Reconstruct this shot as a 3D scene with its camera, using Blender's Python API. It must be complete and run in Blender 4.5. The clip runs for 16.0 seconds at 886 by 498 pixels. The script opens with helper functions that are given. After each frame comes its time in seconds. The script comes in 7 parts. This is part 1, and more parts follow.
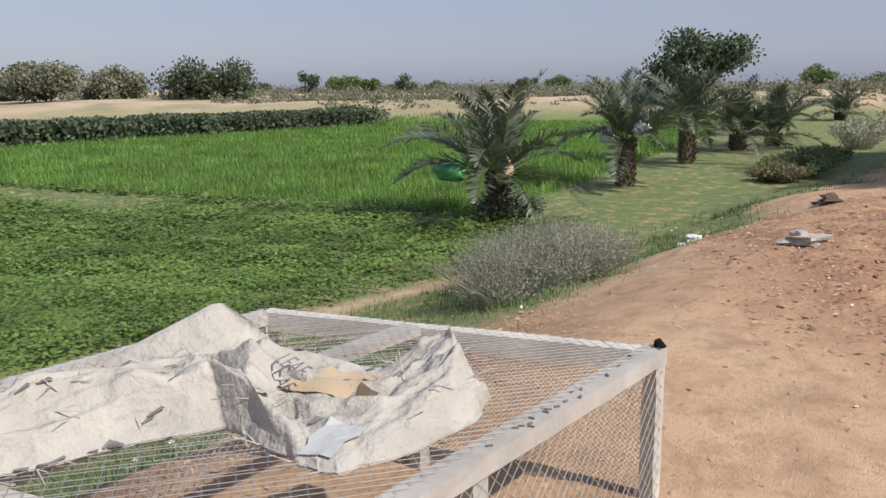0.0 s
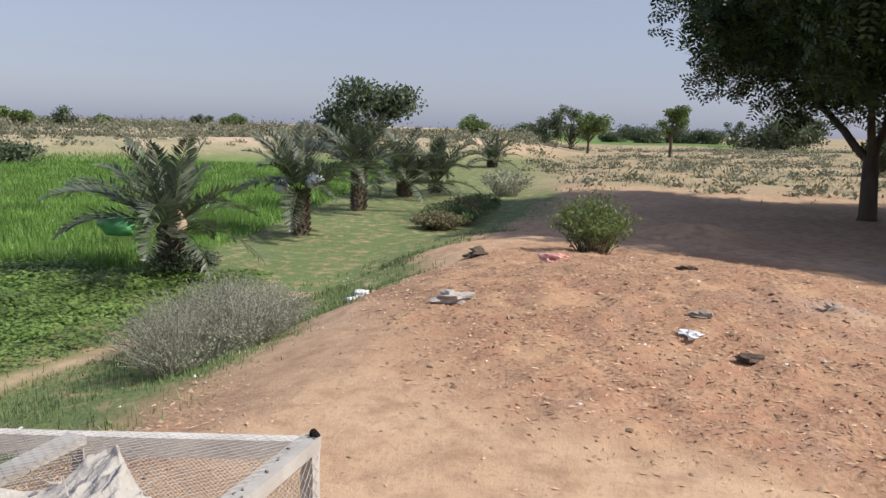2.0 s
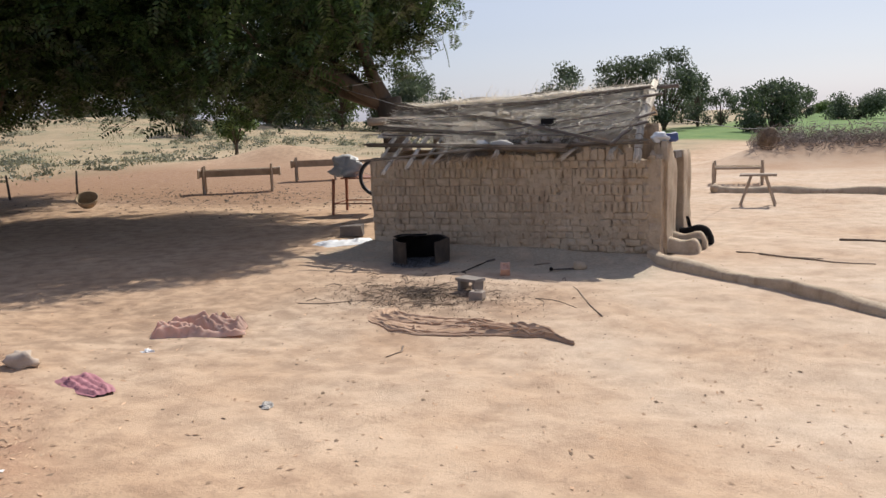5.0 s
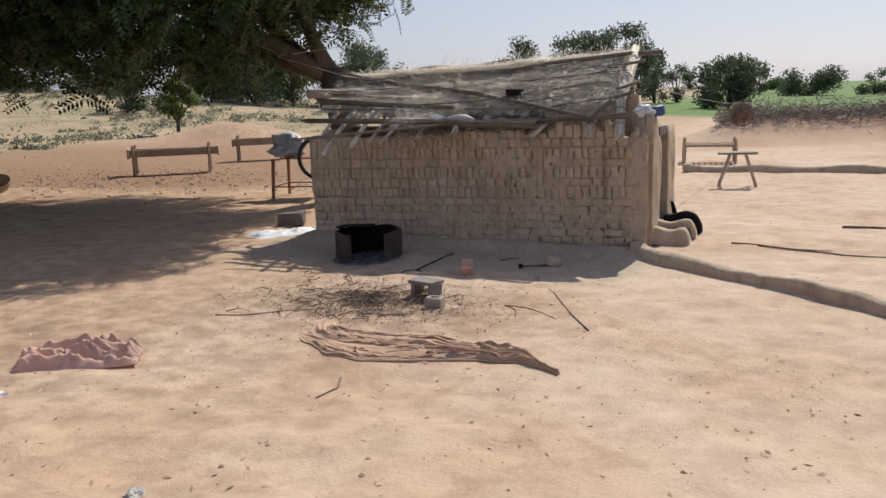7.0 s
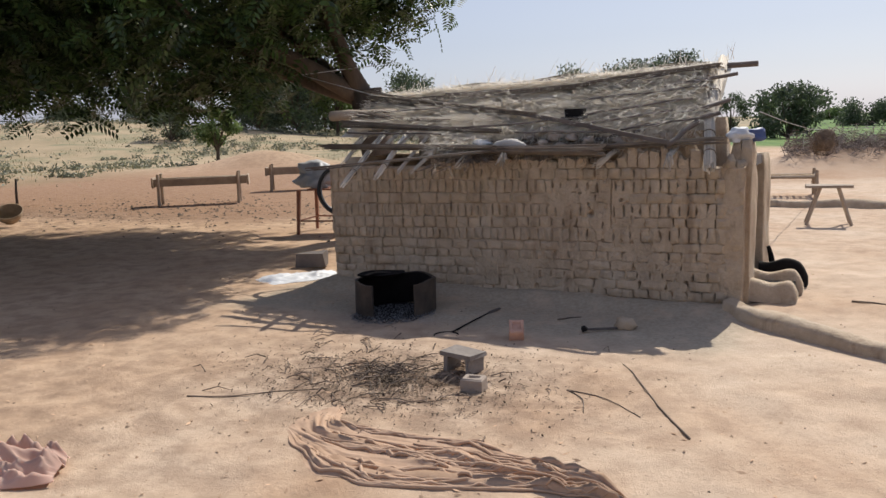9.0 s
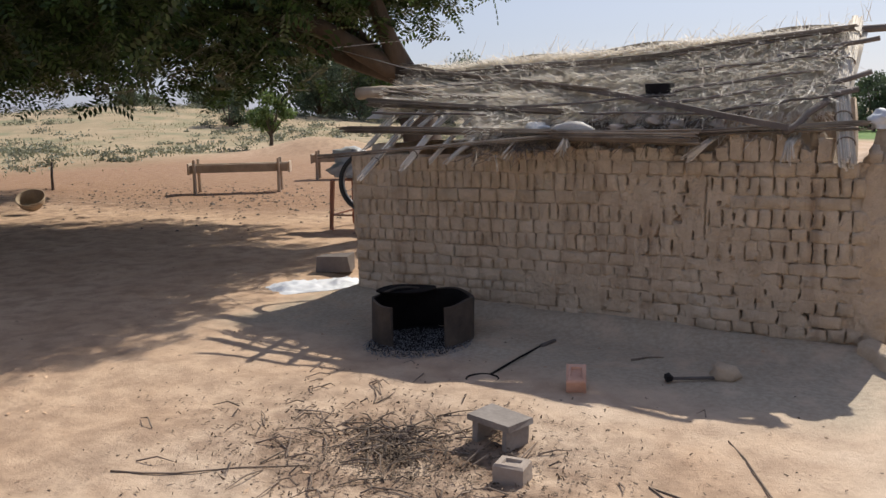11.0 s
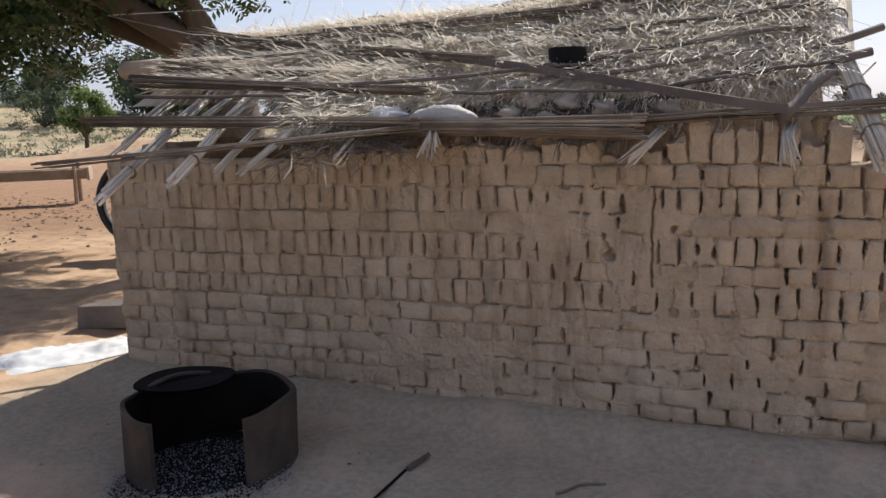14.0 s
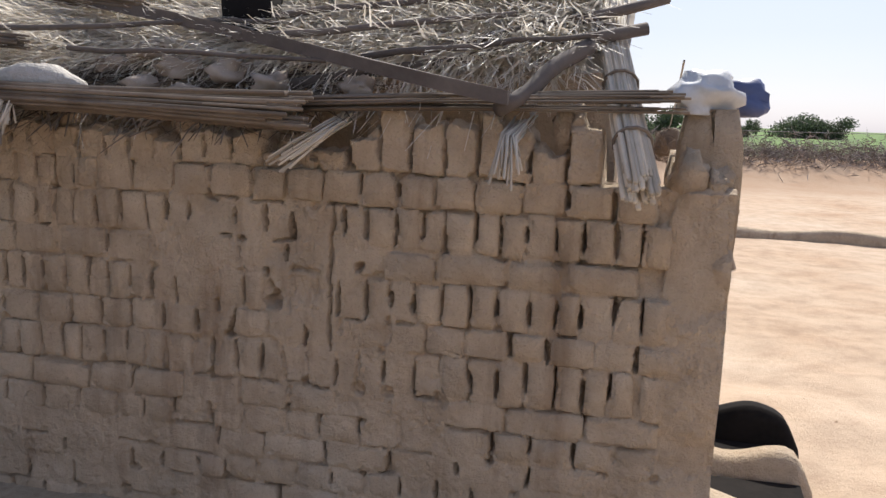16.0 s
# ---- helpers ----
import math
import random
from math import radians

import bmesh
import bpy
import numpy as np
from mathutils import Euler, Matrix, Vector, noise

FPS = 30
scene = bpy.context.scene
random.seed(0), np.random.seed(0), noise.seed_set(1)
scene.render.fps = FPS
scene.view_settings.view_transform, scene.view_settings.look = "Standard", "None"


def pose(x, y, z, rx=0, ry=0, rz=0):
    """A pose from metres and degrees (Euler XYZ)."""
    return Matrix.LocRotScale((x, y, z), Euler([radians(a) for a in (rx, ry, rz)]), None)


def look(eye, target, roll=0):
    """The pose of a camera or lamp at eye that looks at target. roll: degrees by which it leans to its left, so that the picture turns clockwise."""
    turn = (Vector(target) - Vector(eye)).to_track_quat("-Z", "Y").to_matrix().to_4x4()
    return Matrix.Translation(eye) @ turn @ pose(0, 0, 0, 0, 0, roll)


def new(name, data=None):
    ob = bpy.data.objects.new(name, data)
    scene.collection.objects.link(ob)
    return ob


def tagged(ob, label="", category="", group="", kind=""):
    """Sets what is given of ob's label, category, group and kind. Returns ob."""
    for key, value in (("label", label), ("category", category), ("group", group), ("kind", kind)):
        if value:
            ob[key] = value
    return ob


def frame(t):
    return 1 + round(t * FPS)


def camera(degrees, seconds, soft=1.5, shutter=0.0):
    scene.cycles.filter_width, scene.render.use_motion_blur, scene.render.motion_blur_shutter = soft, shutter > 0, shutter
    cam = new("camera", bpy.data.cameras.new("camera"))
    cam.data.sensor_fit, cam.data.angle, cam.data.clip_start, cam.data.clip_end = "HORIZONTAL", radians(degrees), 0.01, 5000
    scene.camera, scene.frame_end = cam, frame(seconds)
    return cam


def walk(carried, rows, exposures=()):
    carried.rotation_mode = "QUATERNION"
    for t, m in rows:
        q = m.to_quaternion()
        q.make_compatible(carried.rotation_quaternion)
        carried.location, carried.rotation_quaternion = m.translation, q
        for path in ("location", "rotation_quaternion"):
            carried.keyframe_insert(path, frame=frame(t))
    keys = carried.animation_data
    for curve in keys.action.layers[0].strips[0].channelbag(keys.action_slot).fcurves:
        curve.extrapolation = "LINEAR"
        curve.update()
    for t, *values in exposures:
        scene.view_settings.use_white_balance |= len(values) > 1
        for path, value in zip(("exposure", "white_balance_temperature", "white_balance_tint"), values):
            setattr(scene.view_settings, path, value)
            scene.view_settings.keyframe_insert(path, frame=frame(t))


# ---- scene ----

cam = camera(56.2, 16.0)
PATH = [
    (0, (2.864, -12.389, 1.883), (1.148, -13.344, 1.5), -0.7),
    (0.5, (3.1, -12.409, 2.058), (1.303, -13.21, 1.695), -0.1),
    (1, (3.194, -12.455, 2.133), (1.358, -13.168, 1.788), 0.5),
    (1.5, (3.15, -12.439, 2.146), (1.255, -12.992, 1.828), 1.2),
    (2, (3.125, -12.221, 2.188), (1.161, -12.463, 1.899), 1.5),
    (2.5, (3.031, -11.984, 2.19), (1.053, -11.846, 1.926), 1.7),
    (3, (3.017, -11.816, 2.18), (1.107, -11.278, 1.93), 0.4),
    (3.5, (3.143, -11.731, 2.176), (1.393, -10.794, 1.935), -1.2),
    (4, (3.101, -11.636, 2.136), (1.592, -10.346, 1.891), -1.7),
    (4.5, (2.858, -11.443, 2.092), (1.673, -9.856, 1.815), -2.1),
    (5, (2.696, -11.198, 2.034), (1.756, -9.461, 1.723), -1.9),
    (5.2, (2.627, -11.042, 1.992), (1.768, -9.266, 1.667), -1.7),
    (7.3, (1.821, -9.452, 1.94), (0.978, -7.676, 1.571), -1.9),
    (7.5, (1.72, -9.274, 1.903), (0.865, -7.5, 1.552), -1.7),
    (8, (1.493, -8.847, 1.917), (0.614, -7.081, 1.585), -1.7),
    (8.5, (1.353, -8.423, 1.886), (0.441, -6.67, 1.578), -1.9),
    (9, (1.175, -7.992, 1.857), (0.232, -6.253, 1.562), -1.8),
    (11.3, (0.29, -6.094, 1.749), (-0.782, -4.436, 1.427), -1.2),
    (11.5, (0.178, -5.948, 1.737), (-0.891, -4.29, 1.41), -1.2),
    (12, (-0.05, -5.543, 1.7), (-1.13, -3.893, 1.369), -0.8),
    (12.5, (-0.241, -5.224, 1.71), (-1.327, -3.578, 1.377), -1.0),
    (13, (-0.291, -4.903, 1.698), (-1.406, -3.273, 1.382), -1.4),
    (13.5, (-0.457, -4.431, 1.674), (-1.455, -2.725, 1.368), -1.7),
    (14, (-0.677, -4.083, 1.664), (-1.427, -2.257, 1.337), -1.5),
    (14.5, (-0.57, -3.727, 1.55), (-1.337, -1.908, 1.23), -1.5),
    (15, (-0.482, -3.371, 1.523), (-1.299, -1.571, 1.221), -1.0),
    (15.5, (-0.324, -2.889, 1.547), (-0.915, -1.009, 1.208), 1.4),
    (16, (-0.22, -2.522, 1.579), (-0.713, -0.61, 1.26), 2.3),
]

walk(cam, [(t, look(eye, target, roll)) for t, eye, target, roll in PATH], exposures=((0.0, -0.15), (1.5, -0.08), (2.5, 0.08), (3.5, 0.36), (4.5, 0.26), (5.0, -0.04), (7.5, -0.15), (9.0, -0.08), (12.5, 0.05), (13.5, 0.17), (14.5, 0.19), (15.5, 0.38), (16.0, 0.22)))

# ---- world and sun ----
SUN_EL = radians(45.5)
SUN_AZ = math.atan2(0.10, 0.99)          # from +y towards +x
world = bpy.data.worlds.new("sky")
scene.world = world
world.use_nodes = True
wn = world.node_tree
sky = wn.nodes.new("ShaderNodeTexSky")
sky.sky_type = "NISHITA"
sky.sun_disc = False
sky.sun_elevation = SUN_EL
sky.sun_rotation = SUN_AZ
sky.air_density = 1.0
sky.dust_density = 1.0
sky.ozone_density = 1.0
# hazy air: the blue and yellow of the sky are washed out by dust
pale = wn.nodes.new("ShaderNodeHueSaturation")
pale.inputs["Saturation"].default_value = 0.55
wn.links.new(sky.outputs[0], pale.inputs["Color"])
haze = wn.nodes.new("ShaderNodeMix")
haze.data_type = "RGBA"
haze.inputs[0].default_value = 0.5
haze.inputs[7].default_value = (2.2, 2.65, 4.5, 1)
wn.links.new(pale.outputs[0], haze.inputs[6])
wn.links.new(haze.outputs[2], wn.nodes["Background"].inputs[0])
wn.nodes["Background"].inputs[1].default_value = 0.13

sun = new("sun", bpy.data.lights.new("sun", "SUN"))
sun.data.energy = 5.0
sun.data.angle = radians(0.6)
sun.data.color = (1.0, 0.945, 0.865)
sun_dir = Vector((math.sin(SUN_AZ) * math.cos(SUN_EL), math.cos(SUN_AZ) * math.cos(SUN_EL), math.sin(SUN_EL)))
sun.matrix_world = look(sun_dir * 30, (0, 0, 0))

# ---- materials ----
def nodes_of(name):
    m = bpy.data.materials.new(name)
    m.use_nodes = True
    nt = m.node_tree
    return m, nt, nt.nodes["Principled BSDF"]


def noise_node(nt, vec, scale, detail=5.0, rough=0.6):
    n = nt.nodes.new("ShaderNodeTexNoise")
    n.inputs["Scale"].default_value = scale
    n.inputs["Detail"].default_value = detail
    n.inputs["Roughness"].default_value = rough
    nt.links.new(vec, n.inputs["Vector"])
    return n.outputs["Fac"]


def ramp(nt, fac, lo, hi):
    r = nt.nodes.new("ShaderNodeMapRange")
    r.inputs["From Min"].default_value, r.inputs["From Max"].default_value = lo, hi
    nt.links.new(fac, r.inputs["Value"])
    return r.outputs["Result"]


def mix(nt, fac, a, b, blend="MIX"):
    n = nt.nodes.new("ShaderNodeMix")
    n.data_type, n.blend_type = "RGBA", blend
    for sock, v in ((n.inputs[0], fac), (n.inputs[6], a), (n.inputs[7], b)):
        if isinstance(v, (int, float)):
            sock.default_value = v
        elif isinstance(v, tuple):
            sock.default_value = (*v[:3], 1)
        else:
            nt.links.new(v, sock)
    return n.outputs[2]


def math_node(nt, op, a, b):
    n = nt.nodes.new("ShaderNodeMath")
    n.operation = op
    n.use_clamp = True
    for sock, v in ((n.inputs[0], a), (n.inputs[1], b)):
        if isinstance(v, (int, float)):
            sock.default_value = v
        else:
            nt.links.new(v, sock)
    return n.outputs[0]


def world_vec(nt, stretch=(1, 1, 1)):
    g = nt.nodes.new("ShaderNodeNewGeometry")
    m = nt.nodes.new("ShaderNodeMapping")
    m.inputs["Scale"].default_value = stretch
    nt.links.new(g.outputs["Position"], m.inputs["Vector"])
    return m.outputs["Vector"]


def bump(nt, p, height, strength, dist):
    b = nt.nodes.new("ShaderNodeBump")
    b.inputs["Strength"].default_value, b.inputs["Distance"].default_value = strength, dist
    nt.links.new(height, b.inputs["Height"])
    nt.links.new(b.outputs[0], p.inputs["Normal"])


def plain(name, c1, c2, scale=4.0, fine=60.0, rough=0.85, metal=0.0, relief=0.004, stretch=(1, 1, 1), vary=0.25, per="object"):
    """Two colours mixed by coarse and fine noise, with each object or island a little lighter or darker."""
    m, nt, p = nodes_of(name)
    v = world_vec(nt, stretch)
    a = noise_node(nt, v, scale)
    b = noise_node(nt, v, fine, 3.0)
    f = math_node(nt, "ADD", math_node(nt, "MULTIPLY", ramp(nt, a, 0.3, 0.7), 0.65), math_node(nt, "MULTIPLY", b, 0.35))
    col = mix(nt, f, c1, c2)
    if vary:
        if per == "object":
            r = nt.nodes.new("ShaderNodeObjectInfo").outputs["Random"]
        else:
            r = nt.nodes.new("ShaderNodeNewGeometry").outputs["Random Per Island"]
        h = nt.nodes.new("ShaderNodeHueSaturation")
        nt.links.new(ramp_out(nt, r, 1 - vary, 1 + vary), h.inputs["Value"])
        nt.links.new(col, h.inputs["Color"])
        col = h.outputs[0]
    nt.links.new(col, p.inputs["Base Color"])
    p.inputs["Roughness"].default_value, p.inputs["Metallic"].default_value = rough, metal
    if relief:
        bump(nt, p, f, 0.8, relief)
    return m


def ramp_out(nt, fac, lo, hi):
    r = nt.nodes.new("ShaderNodeMapRange")
    r.inputs["To Min"].default_value, r.inputs["To Max"].default_value = lo, hi
    nt.links.new(fac, r.inputs["Value"])
    return r.outputs["Result"]


def leaf_mat(name, c1, c2, trans=0.35, rough=0.5, spread=0.35):
    """Leaves: each island its own green, with some light coming through."""
    m, nt, p = nodes_of(name)
    g = nt.nodes.new("ShaderNodeNewGeometry").outputs["Random Per Island"]
    col = mix(nt, g, c1, c2)
    big = noise_node(nt, world_vec(nt), 0.7, 2.0)
    h = nt.nodes.new("ShaderNodeHueSaturation")
    nt.links.new(ramp_out(nt, ramp(nt, big, 0.3, 0.7), 1 - spread, 1 + spread), h.inputs["Value"])
    nt.links.new(col, h.inputs["Color"])
    nt.links.new(h.outputs[0], p.inputs["Base Color"])
    p.inputs["Roughness"].default_value = rough
    t = nt.nodes.new("ShaderNodeBsdfTranslucent")
    nt.links.new(h.outputs[0], t.inputs["Color"])
    mx = nt.nodes.new("ShaderNodeMixShader")
    mx.inputs[0].default_value = trans
    nt.links.new(p.outputs[0], mx.inputs[1])
    nt.links.new(t.outputs[0], mx.inputs[2])
    nt.links.new(mx.outputs[0], nt.nodes["Material Output"].inputs["Surface"])
    return m


def adobe(name, vary, per="object"):
    """Sun-dried mud: two tans, brown rain streaks running down, pale dusty blotches and a gritty relief."""
    m, nt, p = nodes_of(name)
    v = world_vec(nt)
    a, b, c = noise_node(nt, v, 5.0), noise_node(nt, v, 34.0, 4.0), noise_node(nt, v, 140.0, 3.0)
    f = math_node(nt, "ADD", math_node(nt, "MULTIPLY", ramp(nt, a, 0.3, 0.7), 0.6), math_node(nt, "MULTIPLY", b, 0.4))
    col = mix(nt, f, (0.36, 0.268, 0.178), (0.66, 0.52, 0.37))
    streak = noise_node(nt, world_vec(nt, (5.5, 5.5, 0.7)), 1.0, 5.0, 0.65)
    col = mix(nt, math_node(nt, "MULTIPLY", ramp(nt, streak, 0.54, 0.70), 0.62), col, (0.25, 0.16, 0.095))
    col = mix(nt, math_node(nt, "MULTIPLY", ramp(nt, noise_node(nt, v, 2.1, 6.0), 0.52, 0.72), 0.45), col, (0.62, 0.53, 0.41))
    col = mix(nt, math_node(nt, "MULTIPLY", ramp(nt, c, 0.56, 0.72), 0.35), col, (0.24, 0.175, 0.12))
    if vary:
        r = nt.nodes.new("ShaderNodeObjectInfo").outputs["Random"] if per == "object" else nt.nodes.new("ShaderNodeNewGeometry").outputs["Random Per Island"]
        h = nt.nodes.new("ShaderNodeHueSaturation")
        nt.links.new(ramp_out(nt, r, 1 - vary, 1 + vary), h.inputs["Value"])
        nt.links.new(col, h.inputs["Color"])
        col = h.outputs[0]
    nt.links.new(col, p.inputs["Base Color"])
    p.inputs["Roughness"].default_value = 0.96
    bump(nt, p, math_node(nt, "ADD", math_node(nt, "MULTIPLY", b, 0.65), math_node(nt, "MULTIPLY", c, 0.35)), 0.9, 0.028)
    return m


M_BRICK = adobe("adobe", 0.09)
M_MUD = adobe("mud plaster", 0)
M_BRICKS = adobe("adobe joined", 0.09, "island")
M_STRAW = plain("straw", (0.46, 0.40, 0.33), (0.78, 0.72, 0.62), 3.0, 40.0, 0.8, 0, 0.002, vary=0.4, per="island")
M_STRAW_OLD = plain("old straw", (0.46, 0.40, 0.32), (0.72, 0.65, 0.54), 3.0, 40.0, 0.85, 0, 0.002, vary=0.4, per="island")
M_REED = plain("reed bundle", (0.09, 0.068, 0.05), (0.26, 0.205, 0.155), 6.0, 60.0, 0.8, 0, 0.003, vary=0.35, per="island")
M_REED_PALE = plain("pale reed", (0.42, 0.36, 0.29), (0.66, 0.60, 0.50), 6.0, 60.0, 0.7, 0, 0.002, vary=0.25, per="island")
M_POLE = plain("weathered pole", (0.06, 0.048, 0.042), (0.17, 0.14, 0.12), 5.0, 50.0, 0.85, 0, 0.004)
M_WOOD = plain("grey wood", (0.26, 0.195, 0.14), (0.48, 0.38, 0.28), 4.0, 40.0, 0.8, 0, 0.004)
M_REDWOOD = plain("red brown wood", (0.16, 0.06, 0.03), (0.30, 0.12, 0.06), 4.0, 40.0, 0.6, 0, 0.003)
M_PALEWOOD = plain("whitewashed wood", (0.34, 0.31, 0.28), (0.62, 0.59, 0.55), 5.0, 50.0, 0.75, 0, 0.003)
M_WIRE = plain("galvanised wire", (0.20, 0.20, 0.20), (0.38, 0.37, 0.36), 10.0, 90.0, 0.6, 0.2, 0)
M_SOOT = plain("sooty iron", (0.006, 0.0055, 0.0055), (0.026, 0.022, 0.020), 6.0, 50.0, 0.95, 0.0, 0.003)
M_SOOT.node_tree.nodes["Principled BSDF"].inputs["Specular IOR Level"].default_value = 0.12
M_RUST = plain("scorched rusty drum", (0.010, 0.009, 0.008), (0.105, 0.078, 0.056), 5.0, 50.0, 0.9, 0.0, 0.003)
M_ASH = plain("ash", (0.11, 0.11, 0.115), (0.22, 0.22, 0.225), 14.0, 80.0, 1.0, 0, 0.006, vary=0.3, per="island")
M_SACK = plain("white woven sack", (0.34, 0.31, 0.275), (0.54, 0.505, 0.455), 6.0, 26.0, 0.7, 0, 0.03, vary=0.06)
M_SACK_STAIN = plain("stained sack", (0.46, 0.34, 0.22), (0.58, 0.46, 0.32), 6.0, 80.0, 0.75, 0, 0.003, vary=0)
M_INK = plain("faded print", (0.14, 0.13, 0.14), (0.30, 0.28, 0.27), 20.0, 90.0, 0.8, 0, 0, vary=0)
M_GREYCLOTH = plain("grey plastic bag", (0.36, 0.37, 0.38), (0.62, 0.63, 0.64), 6.0, 50.0, 0.5, 0, 0.004)
M_WHITE = plain("white plastic", (0.66, 0.67, 0.68), (0.82, 0.83, 0.84), 6.0, 60.0, 0.45, 0, 0.002)
M_PINK = leaf_mat("faded pink cloth", (0.74, 0.50, 0.40), (0.84, 0.62, 0.51), 0.5, 0.9, 0.2)
M_TANCLOTH = plain("tan cloth", (0.37, 0.235, 0.15), (0.58, 0.40, 0.275), 7.0, 70.0, 0.95, 0, 0.004, vary=0)
M_MAGENTA = plain("magenta net", (0.36, 0.13, 0.16), (0.50, 0.24, 0.26), 9.0, 70.0, 0.8, 0, 0.003)
M_STONE = plain("field stone", (0.28, 0.22, 0.17), (0.46, 0.38, 0.31), 6.0, 60.0, 0.9, 0, 0.006)
M_FIREDBRICK = plain("fired brick", (0.42, 0.22, 0.15), (0.60, 0.37, 0.27), 8.0, 60.0, 0.9, 0, 0.004)
M_BARK = plain("bark", (0.055, 0.04, 0.03), (0.16, 0.12, 0.09), 4.0, 30.0, 0.95, 0, 0.02, stretch=(1, 1, 0.3), vary=0.15)
M_PALMBARK = plain("palm bark", (0.07, 0.05, 0.035), (0.20, 0.15, 0.11), 6.0, 40.0, 0.95, 0, 0.02, vary=0.3, per="island")
M_TWIG = plain("dry twig", (0.10, 0.07, 0.05), (0.26, 0.20, 0.15), 8.0, 60.0, 0.9, 0, 0.002, vary=0.4, per="island")
M_LITTER = plain("dry leaf litter", (0.07, 0.05, 0.035), (0.22, 0.155, 0.10), 8.0, 60.0, 0.9, 0, 0, vary=0.5, per="island")
M_STRAWBIT = plain("straw and chaff", (0.34, 0.19, 0.11), (0.60, 0.43, 0.28), 8.0, 60.0, 0.9, 0, 0, vary=0.5, per="island")
M_RUBBER = plain("black rubber", (0.012, 0.012, 0.012), (0.03, 0.03, 0.03), 8.0, 60.0, 0.6, 0, 0.002)
M_BLUE = plain("blue plastic", (0.03, 0.05, 0.16), (0.10, 0.13, 0.26), 8.0, 60.0, 0.5, 0, 0.002)
M_GREENBAG = plain("green plastic bag", (0.10, 0.42, 0.14), (0.22, 0.60, 0.25), 8.0, 60.0, 0.4, 0, 0.003)
M_BASKET = plain("tan basket", (0.32, 0.22, 0.13), (0.50, 0.38, 0.25), 12.0, 70.0, 0.85, 0, 0.004)
M_REDBAG = plain("red and white wrapper", (0.60, 0.16, 0.12), (0.78, 0.55, 0.50), 12.0, 60.0, 0.5, 0, 0.002)
L_STRAW = leaf_mat("sunlit straw", (0.74, 0.67, 0.565), (0.96, 0.91, 0.82), 0.45, 0.5, 0.12)
L_STRAW_OLD = leaf_mat("old grey straw", (0.62, 0.555, 0.465), (0.93, 0.87, 0.77), 0.45, 0.6, 0.15)
M_THORN = plain("dry thorn", (0.20, 0.16, 0.135), (0.38, 0.32, 0.28), 3.0, 40.0, 0.95, 0, 0, vary=0.4, per="island")
M_GREYWOOD = plain("dark grey wood", (0.15, 0.125, 0.105), (0.32, 0.28, 0.245), 5.0, 40.0, 0.85, 0, 0.004)
L_NEEM = leaf_mat("shade tree leaves", (0.018, 0.036, 0.012), (0.085, 0.14, 0.04), 0.3, 0.40)
L_PALM = leaf_mat("palm leaflets", (0.06, 0.08, 0.05), (0.17, 0.195, 0.135), 0.15, 0.45)
# distance haze is put into this colour: greyer and lighter leaves
L_FAR = leaf_mat("hazed far leaves", (0.06, 0.085, 0.05), (0.14, 0.175, 0.095), 0.3, 0.6)
L_FARGREY = leaf_mat("grey green leaves", (0.14, 0.15, 0.095), (0.27, 0.27, 0.185), 0.3, 0.6)
L_LIGHT = leaf_mat("light green leaves", (0.09, 0.15, 0.04), (0.20, 0.26, 0.09), 0.35, 0.55)
L_CROP = leaf_mat("fodder crop", (0.10, 0.215, 0.034), (0.23, 0.37, 0.082), 0.35, 0.5)
L_CLOVER = leaf_mat("clover", (0.10, 0.185, 0.035), (0.25, 0.34, 0.095), 0.35, 0.5)
L_GRASS = leaf_mat("bank grass", (0.09, 0.16, 0.045), (0.22, 0.28, 0.11), 0.3, 0.6)
L_DRY = leaf_mat("dry grass", (0.19, 0.175, 0.085), (0.34, 0.295, 0.165), 0.3, 0.7)
L_GREYBUSH = leaf_mat("grey bush", (0.24, 0.245, 0.18), (0.46, 0.45, 0.35), 0.3, 0.7)

# ---- small library ----
rng = np.random.default_rng(7)


